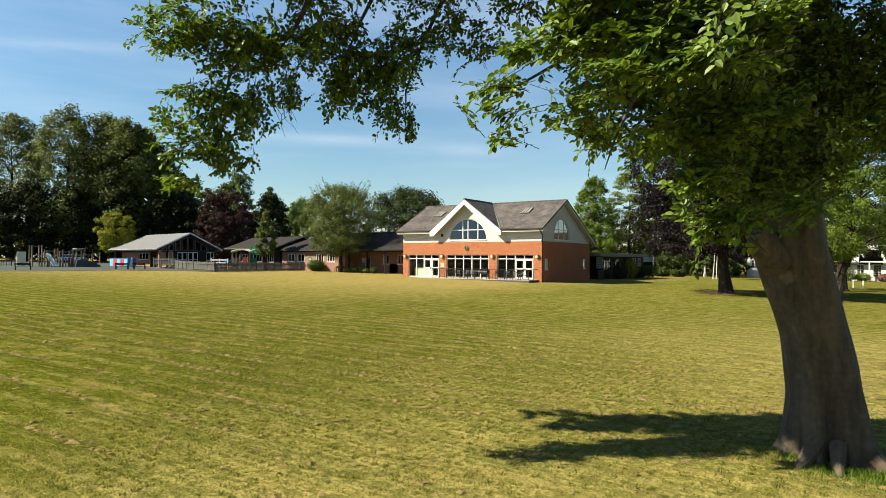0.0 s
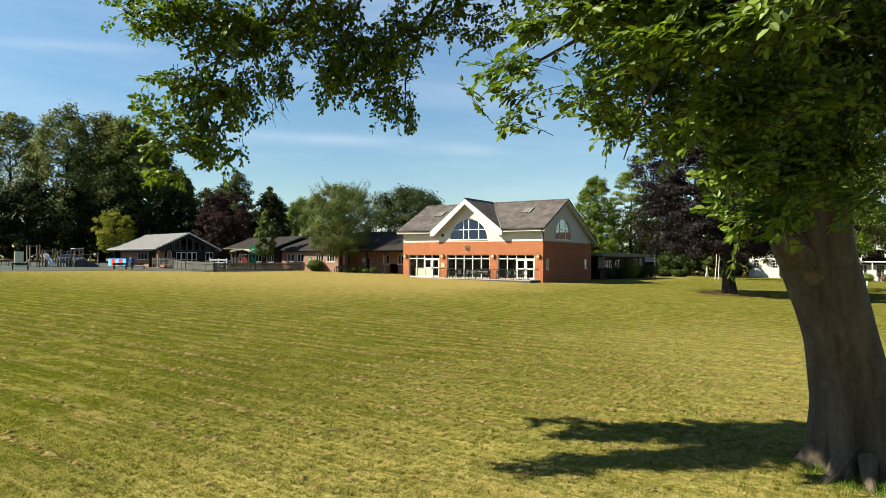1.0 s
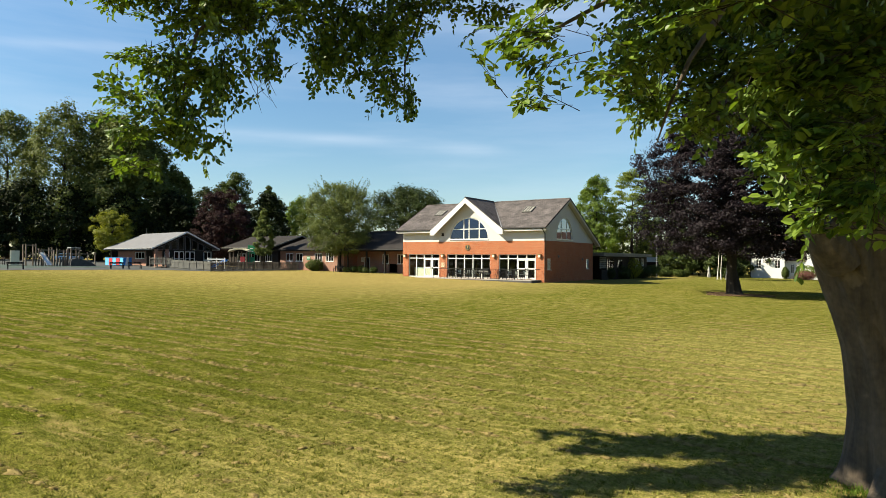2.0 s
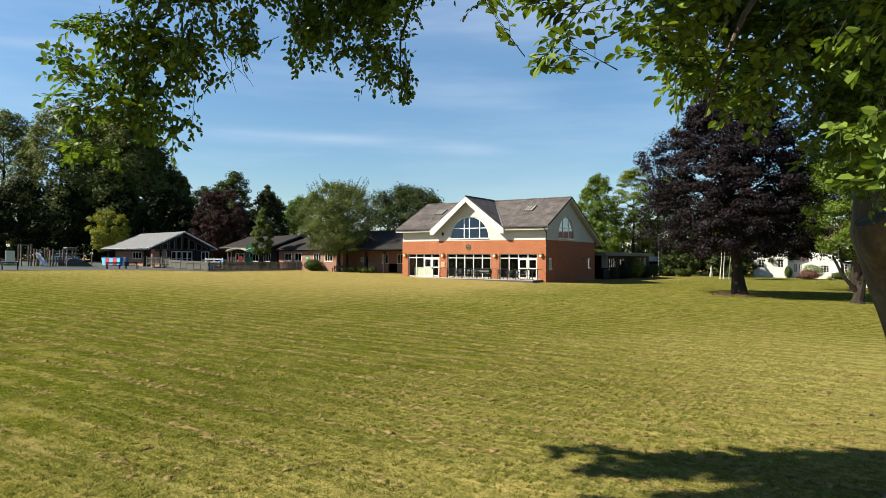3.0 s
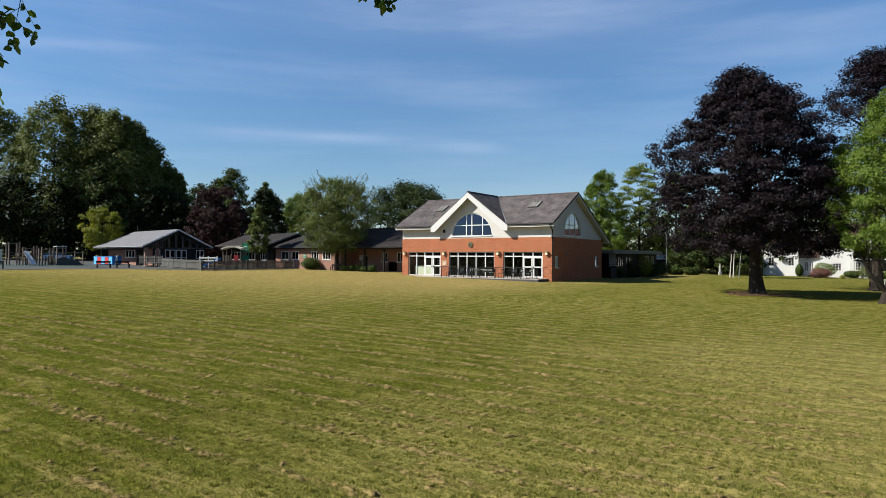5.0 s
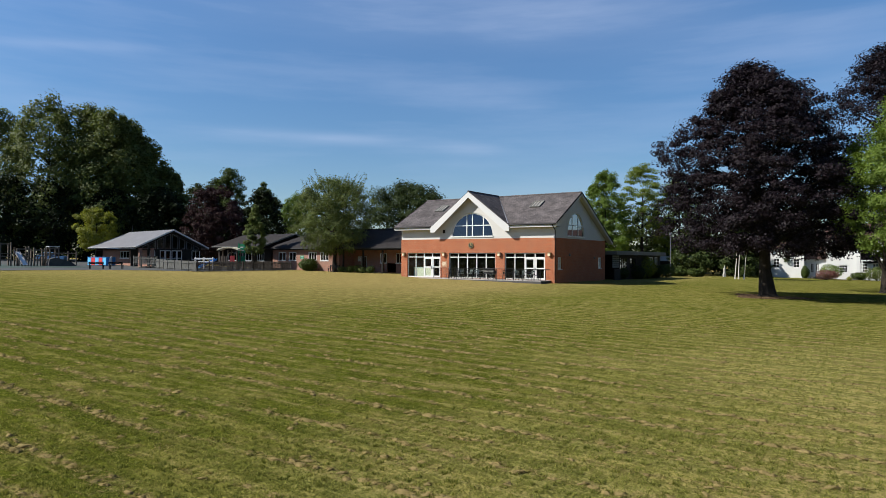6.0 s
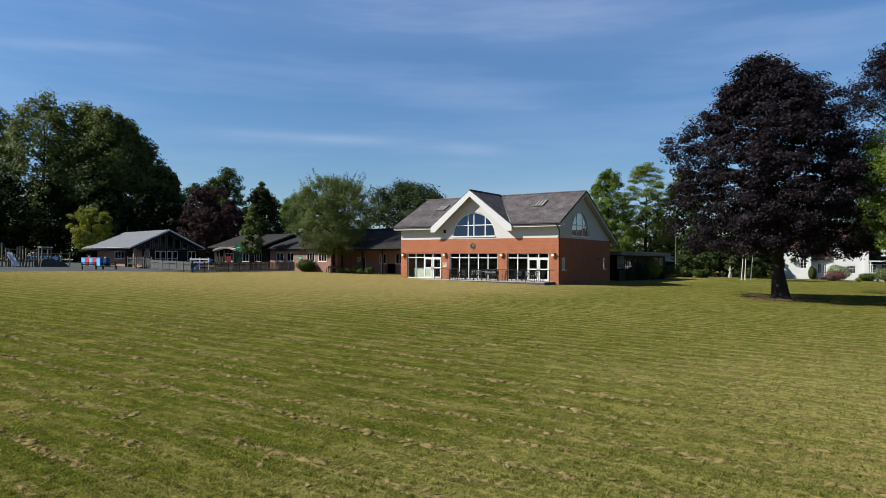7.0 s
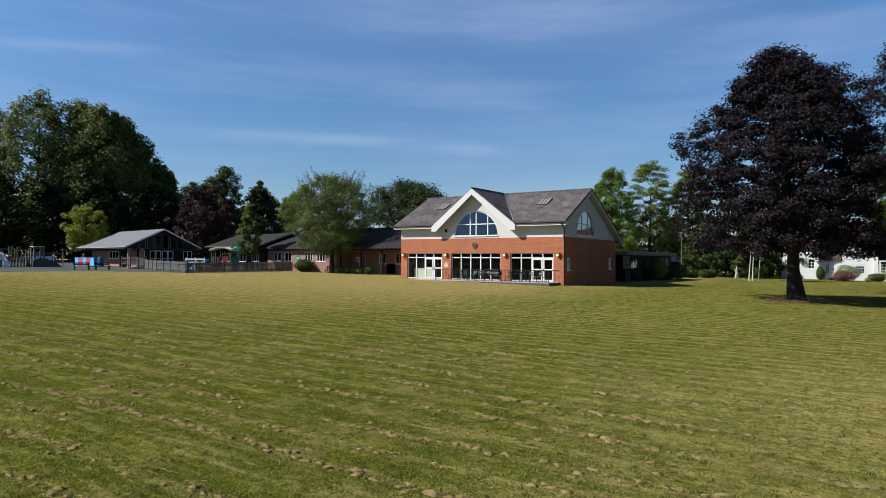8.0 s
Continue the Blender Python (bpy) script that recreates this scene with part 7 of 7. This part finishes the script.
def play_tower():
    p = site(82.0, -29.3, 0.02)
    b = thing("play_tower", pose(p.x, p.y, p.z, 0, 0, VIEW_TURN), "timber play tower with cream canopy, red panel and blue slide", "play equipment")
    for x in (-1.2, 0.0, 1.2):
        for y in (0.0, 1.5):
            part("post", boxes((x - 0.06, x + 0.06, y - 0.06, y + 0.06, -0.1, 2.5)), M_GREYWOOD, b)
    bm = bmesh.new()
    prism(bm, [(-1.5, -0.2, 2.45), (-1.3, -0.2, 2.72), (-0.6, -0.2, 2.92), (0.6, -0.2, 2.92), (1.3, -0.2, 2.72), (1.5, -0.2, 2.45), (1.25, -0.2, 2.55), (0.5, -0.2, 2.78), (-0.5, -0.2, 2.78), (-1.25, -0.2, 2.55)], (0, 1.9, 0))
    part("canopy", bm, M_CREAM, b, "cream curved canopy")
    part("platform", boxes((-1.25, 1.25, -0.05, 1.55, 0.85, 0.95)), M_GREYWOOD, b)
    part("panel", boxes((0.30, 0.95, -0.09, -0.065, 0.95, 1.75)), M_DARKRED, b, "red panel")
    for i in range(5):
        part("guard_slat", boxes((-1.12 + i * 0.22, -1.0 + i * 0.22, -0.09, -0.065, 0.95, 1.7)), M_GREYWOOD, b)
    sl = new("slide")
    sl.parent = b
    top, foot = Vector((-1.5, -0.3, 1.15)), Vector((-3.0, -2.2, 0.12))
    d = (foot - top)
    n = Vector((d.y, -d.x, 0)).normalized() * 0.28
    part("chute", prism(bmesh.new(), [top + n, top - n, foot - n, foot + n], (0, 0, 0.05)), M_SKYBLUE, sl)
    for s in (-1, 1):
        e = n * s
        part("side_rail", prism(bmesh.new(), [top + e, foot + e, foot + e + Vector((0, 0, 0.25)), top + e + Vector((0, 0, 0.25))], n.normalized() * 0.04), M_BLUE, sl)
    p = site(83.5, -27.9, 0.02)
    g = thing("activity_wall", pose(p.x, p.y, p.z, 0, 0, VIEW_TURN), "tall green climbing panel on posts", "play equipment")
    for x in (-0.45, 0.45):
        part("post", boxes((x - 0.05, x + 0.05, -0.05, 0.05, -0.1, 3.5)), M_DKGREEN, g)
    part("panel", boxes((-0.4, 0.4, -0.02, 0.02, 2.15, 3.4)), M_DKGREEN, g)
    part("panel", boxes((-0.4, 0.4, -0.02, 0.02, 0.5, 1.7)), M_DKGREEN, g)
    for z, w in ((2.5, 0.28), (2.95, 0.22)):
        part("text_bar", boxes((-w, w, -0.03, -0.022, z - 0.06, z + 0.06)), M_WHITE, g)
    p = site(78.0, -31.0, 0.02)
    r = thing("ranch_rail", pose(p.x, p.y, p.z, 0, 0, VIEW_TURN - 8), "white ranch-style rail inside the play yard", "rail")
    for x in (-1.2, 0.0, 1.2):
        part("post", boxes((x - 0.06, x + 0.06, -0.05, 0.05, -0.1, 1.55)), M_WHITE, r)
    for z in (0.95, 1.35):
        part("rail", boxes((-1.3, 1.3, -0.07, -0.052, z - 0.09, z + 0.09)), M_WHITE, r)


play_tower()


def climbing_frame():
    b = thing("playground_gym", pose(-62.0, -18.9, 0.97, 0, 0, 82), "grey timber climbing frame with towers and metal slide", "play equipment")
    rnd = random.Random(4)
    towers = ((-2.0, 1.1, 2.9), (-0.2, 1.2, 2.3), (1.6, 1.2, 2.2), (3.2, 1.0, 2.4))
    for cx, w, h in towers:
        for x in (cx - w / 2, cx + w / 2):
            for y in (0.0, 1.2):
                part("post", boxes((x - 0.07, x + 0.07, y - 0.07, y + 0.07, -0.1, h + rnd.uniform(-0.1, 0.2))), M_GREYWOOD, b)
        part("platform", boxes((cx - w / 2, cx + w / 2, 0, 1.2, 0.8, 0.9)), M_GREYWOOD, b)
        for z in (1.2, 1.55):
            part("rail", boxes((cx - w / 2, cx + w / 2, -0.05, 0.0, z - 0.05, z + 0.05)), M_GREYWOOD, b)
        part("top_beam", boxes((cx - w / 2 - 0.1, cx + w / 2 + 0.1, -0.06, 0.06, h - 0.25, h - 0.12)), M_GREYWOOD, b)
    for i in range(9):
        x = -0.7 + i * 0.33
        part("stake", boxes((x - 0.08, x + 0.08, -0.35, -0.25, -0.1, 1.0 + rnd.uniform(-0.1, 0.25))), M_GREYWOOD, b)
    part("roof_board", boxes((2.6, 3.8, -0.1, 1.3, 2.42, 2.5)), M_WHITE, b)
    part("panel", boxes((-4.3, -3.3, -0.2, -0.1, 0.2, 2.0)), M_CREAM, b, "tan timber panel")
    sl = new("slide")
    sl.parent = b
    part("chute", prism(bmesh.new(), [(-1.15, -0.1, 1.75), (-0.65, -0.1, 1.75), (-0.15, -2.0, 0.15), (-0.75, -2.0, 0.15)], (0, 0, 0.04)), mat("steel_chute", (0.62, 0.63, 0.65), 0.35, 0.3), sl)
    for x0, x1 in ((-1.15, -0.75), (-0.65, -0.15)):
        part("side_rail", prism(bmesh.new(), [(x0, -0.1, 1.75), (x1, -2.0, 0.15), (x1, -2.0, 0.38), (x0, -0.1, 1.98)], (0.03, 0, 0)), M_SHEET, sl)
    bm = prism(bmesh.new(), [(2.2, -1.4, 0.0), (5.4, -1.4, 0.0), (4.8, -1.4, 0.5), (3.0, -1.4, 1.1), (2.3, -1.4, 0.9)], (0, 1.1, 0))
    part("mound", bm, M_STONE, b, "dark rubber mound")
    c = thing("playground_gym", pose(-64.5, -13.2, 0.97, 0, 0, 82), "grey timber posts and beams beyond the frame", "play equipment")
    for x in (-1.6, -0.6, 0.5, 1.5):
        part("post", boxes((x - 0.06, x + 0.06, -0.06, 0.06, -0.1, 1.9)), M_GREYWOOD, c)
    part("beam", boxes((-1.7, 1.6, -0.05, 0.05, 1.6, 1.72)), M_GREYWOOD, c)


climbing_frame()


def parked_car():
    p = site(97.0, -62.5, 0.02)
    b = thing("parked_car", pose(p.x, p.y, p.z, 0, 0, VIEW_TURN + 12), "pale blue car parked under the trees", "car")
    paint = mat("car_paint", (0.22, 0.36, 0.55), 0.3, 0.1, 0.04, 1, 20, 0.0)
    bm = prism(bmesh.new(), [(-2.0, -0.8, 0.35), (2.0, -0.8, 0.35), (2.05, -0.8, 0.75), (1.9, -0.8, 0.92), (-1.95, -0.8, 0.98), (-2.05, -0.8, 0.8)], (0, 1.6, 0))
    bmesh.ops.bevel(bm, geom=list(bm.edges), offset=0.05, segments=2, affect="EDGES")
    part("body", bm, paint, b)
    bm = prism(bmesh.new(), [(-1.7, -0.7, 0.97), (1.0, -0.7, 0.93), (0.45, -0.62, 1.42), (-1.3, -0.62, 1.44)], (0, 1.36, 0))
    part("cabin_glass", bm, mat("dark_car_glass", (0.03, 0.035, 0.04), 0.1), b)
    part("roof", boxes((-1.25, 0.42, -0.6, 0.6, 1.43, 1.48), bevel=0.02), paint, b)
    for x in (-1.25, 1.25):
        for y in (-0.72, 0.72):
            w = part("wheel", tube(bmesh.new(), [(x, y - 0.1, 0.31), (x, y + 0.1, 0.31)], [0.31, 0.31], 18), M_BLACK, b)
            part("rim", tube(bmesh.new(), [(x, y - 0.11, 0.31), (x, y + 0.11, 0.31)], [0.17, 0.17], 12), M_SHEET, w)


parked_car()


def shrub(p, w, h, leaves, label, seed, n=2600, leaf=0.07, flat=1.0, name="shrub", group=""):
    """A rounded bush of small leaves on short stems."""
    rng = np.random.default_rng(seed)
    t = thing(name, pose(p.x, p.y, p.z), label, "bush", group)
    for i in range(4):
        a = i * 1.6 + seed
        part("stem", tube(bmesh.new(), [(0, 0, -0.05), (math.cos(a) * w * 0.12, math.sin(a) * w * 0.12, h * 0.35), (math.cos(a) * w * 0.28, math.sin(a) * w * 0.28, h * 0.7)], [0.03, 0.022, 0.008], 5), M_BARKFAR, t)
    d = rng.normal(size=(n, 3))
    d /= np.linalg.norm(d, axis=1, keepdims=True)
    rad = 0.55 + 0.45 * rng.random(n) ** 0.5
    bump = 1 + 0.10 * np.sin(4 * d[:, 0] + seed) + 0.09 * np.sin(7 * d[:, 1] + 5 * d[:, 2])
    c = d * (rad * bump)[:, None] * np.array([w / 2, w / 2 * flat, h / 2]) + np.array([0, 0, h * 0.5])
    c[:, 2] = np.maximum(c[:, 2], 0.02 + 0.1 * rng.random(n))
    nrm = d + rng.normal(size=d.shape) * 0.5 + np.array([0, 0, 0.3])
    nrm /= np.linalg.norm(nrm, axis=1, keepdims=True)
    v, f = leaf_cards(c, nrm, leaf * (0.6 + 0.8 * rng.random(n)), rng)
    mesh_np("foliage", v, f, leaves, t)
    return t


shrub(site(81.0, -18.2), 2.7, 1.6, L_OAK, "clipped round green bush before the brick range", 1, 5200)
shrub(site(93.8, 55.3), 1.25, 1.9, L_OAK, "clipped round green bush by the white house", 2)
shrub(site(91.3, 57.7), 3.1, 2.3, L_MID, "broad bright green bush by the white house", 3, 3600)
shrub(site(88.6, 55.5), 2.8, 1.5, L_RUSSET, "low russet-leaved bush in the flower bed", 4)
shrub(site(90.4, 61.3), 2.0, 1.2, L_OAK, "rounded dark green bush in the flower bed", 5)
shrub(site(88.0, 62.3), 2.7, 2.1, L_CHERRY, "tall loose green bush by the white house", 6, 3400)
shrub(site(88.2, 64.9), 2.8, 1.2, L_MID, "low spreading green bush by the white house", 7)
shrub(site(87.2, 57.9), 0.9, 0.6, L_YELLOW, "small yellow flowering plant in the bed", 8, 700, 0.05)
shrub(site(85.6, 66.9), 2.6, 1.2, L_RUSSET, "low russet bush beside the house", 9)
for i, (f, r, w, h, m, lab) in enumerate(((70.5, 20.6, 2.2, 1.5, L_DARK, "dark shaded bush beside the annex"), (73.5, 23.3, 2.4, 1.7, L_DARK, "dark shaded bush along the annex"), (76.5, 25.6, 2.2, 2.8, L_YELLOW, "tall golden shrub against the annex"), (79.0, 27.6, 2.4, 1.8, L_DARK, "dark bush at the annex end"), (81.5, 29.8, 2.2, 2.0, L_OAK, "green bush beyond the annex"))):
    shrub(site(f, r), w, h, m, lab, 20 + i)
for i in range(6):
    shrub(site(90.5 + (i % 3) * 0.6, 34.2 + i * 0.85), 1.4, 1.1 + 0.2 * (i % 2), L_OAK, "leafy green plants at the lawn edge", 40 + i, 900, 0.09, name="border_plant", group="border plants")


# low plants added to darken the ground before the porch
for i in range(5):
    shrub(Vector((-32.0 + i * 1.15, 5.6 + 0.2 * (i % 3), float(ground_z(-32.0 + i * 1.15, 5.6)))), 1.2, 0.75 + 0.15 * (i % 3), L_OAK if i % 3 else L_CHERRY, "added low leafy plant that darkens the ground before the porch", 60 + i, 800, 0.06, name="border_plant", group="porch border plants")


def birches():
    for i, (f, r, lean, h) in enumerate(((84.0, 40.1, 0.35, 9.0), (84.4, 40.75, 0.25, 9.5), (84.2, 41.4, 0.6, 9.0))):
        make_tree("birch_tree", site(f, r), h, 1.9, 4.5, "dome", L_OAK, M_BIRCH, "slim white-stemmed birch beside the dark shrubs", 120 + i, clumps=50, per=70, leaf=0.12, trunk_r=0.065, clump_r=0.3, lean=(lean, lean * 0.4), limbs=5, group="birch clump")


birches()


def lamp_post():
    p = site(86.0, 31.9)
    t = thing("street_lamp", pose(p.x, p.y, p.z), "slim grey lamp post beyond the annex", "street lamp")
    part("pole", tube(bmesh.new(), [(0, 0, -0.1), (0, 0, 2.5), (0, 0, 5.9)], [0.07, 0.05, 0.04], 8), M_SHEET, t)
    part("lamp_head", tube(bmesh.new(), [(0, 0, 5.9), (0, 0, 6.0), (0, 0, 6.25), (0, 0, 6.35)], [0.1, 0.2, 0.2, 0.06], 12), M_SHEET, t)


lamp_post()


def garden_shed():
    p = site(108.0, 41.5)
    t = thing("garden_shed", pose(p.x, p.y, p.z, 0, 0, VIEW_TURN), "pale long shed far behind the trees", "shed")
    part("wall", boxes((-4.5, 4.5, 0, 3, -0.3, 2.2)), M_DARKWOOD, t)
    part("roof", prism(bmesh.new(), [(-4.8, -0.4, 2.2), (4.8, -0.4, 2.2), (4.8, 1.5, 3.0), (-4.8, 1.5, 3.0)], (0, 0, 0.08)), M_WHITE, t)
    part("roof", prism(bmesh.new(), [(-4.8, 3.4, 2.2), (4.8, 3.4, 2.2), (4.8, 1.5, 3.0), (-4.8, 1.5, 3.0)], (0, 0, 0.08)), M_WHITE, t)
    part("door", boxes((-0.5, 0.5, -0.04, -0.002, -0.2, 1.9)), M_WHITE, t)


garden_shed()


def garden_statue():
    """A pale stone figure reduced to a draped column on a plinth."""
    p = site(93.5, 42.8)
    bm = boxes((-0.2, 0.2, -0.2, 0.2, -0.1, 0.5), bevel=0.03)
    tube(bm, [(0, 0, 0.5), (0.02, 0, 0.85), (0.0, 0, 1.2), (0.03, 0, 1.45), (0.02, 0, 1.55), (0.02, 0, 1.75)], [0.20, 0.16, 0.19, 0.09, 0.11, 0.04], 12)
    ob = part("garden_statue", bm, mat("pale_stone", (0.30, 0.29, 0.27), 0.85, 0, 0.2, 2.5, 30, 0.3))
    ob.matrix_basis = pose(p.x, p.y, p.z, 0, 0, VIEW_TURN)
    tagged(ob, "pale weathered stone garden statue under the trees", "statue")


garden_statue()


def white_posts():
    """Two short white-painted posts on the far side of the lawn."""
    for f, r in ((63.2, 47.4), (63.6, 48.8)):
        p = site(f, r)
        t = thing("white_post", pose(p.x, p.y, p.z), "short white-painted timber post on the lawn", "post", "white lawn posts")
        part("shaft", boxes((-0.075, 0.075, -0.075, 0.075, -0.1, 0.78), bevel=0.012), M_WHITE, t)
        part("cap", prism(bmesh.new(), [(-0.095, -0.095, 0.782), (0.095, -0.095, 0.782), (0.095, 0.095, 0.782), (-0.095, 0.095, 0.782)], (0, 0, 0.04)), M_WHITE, t)


white_posts()
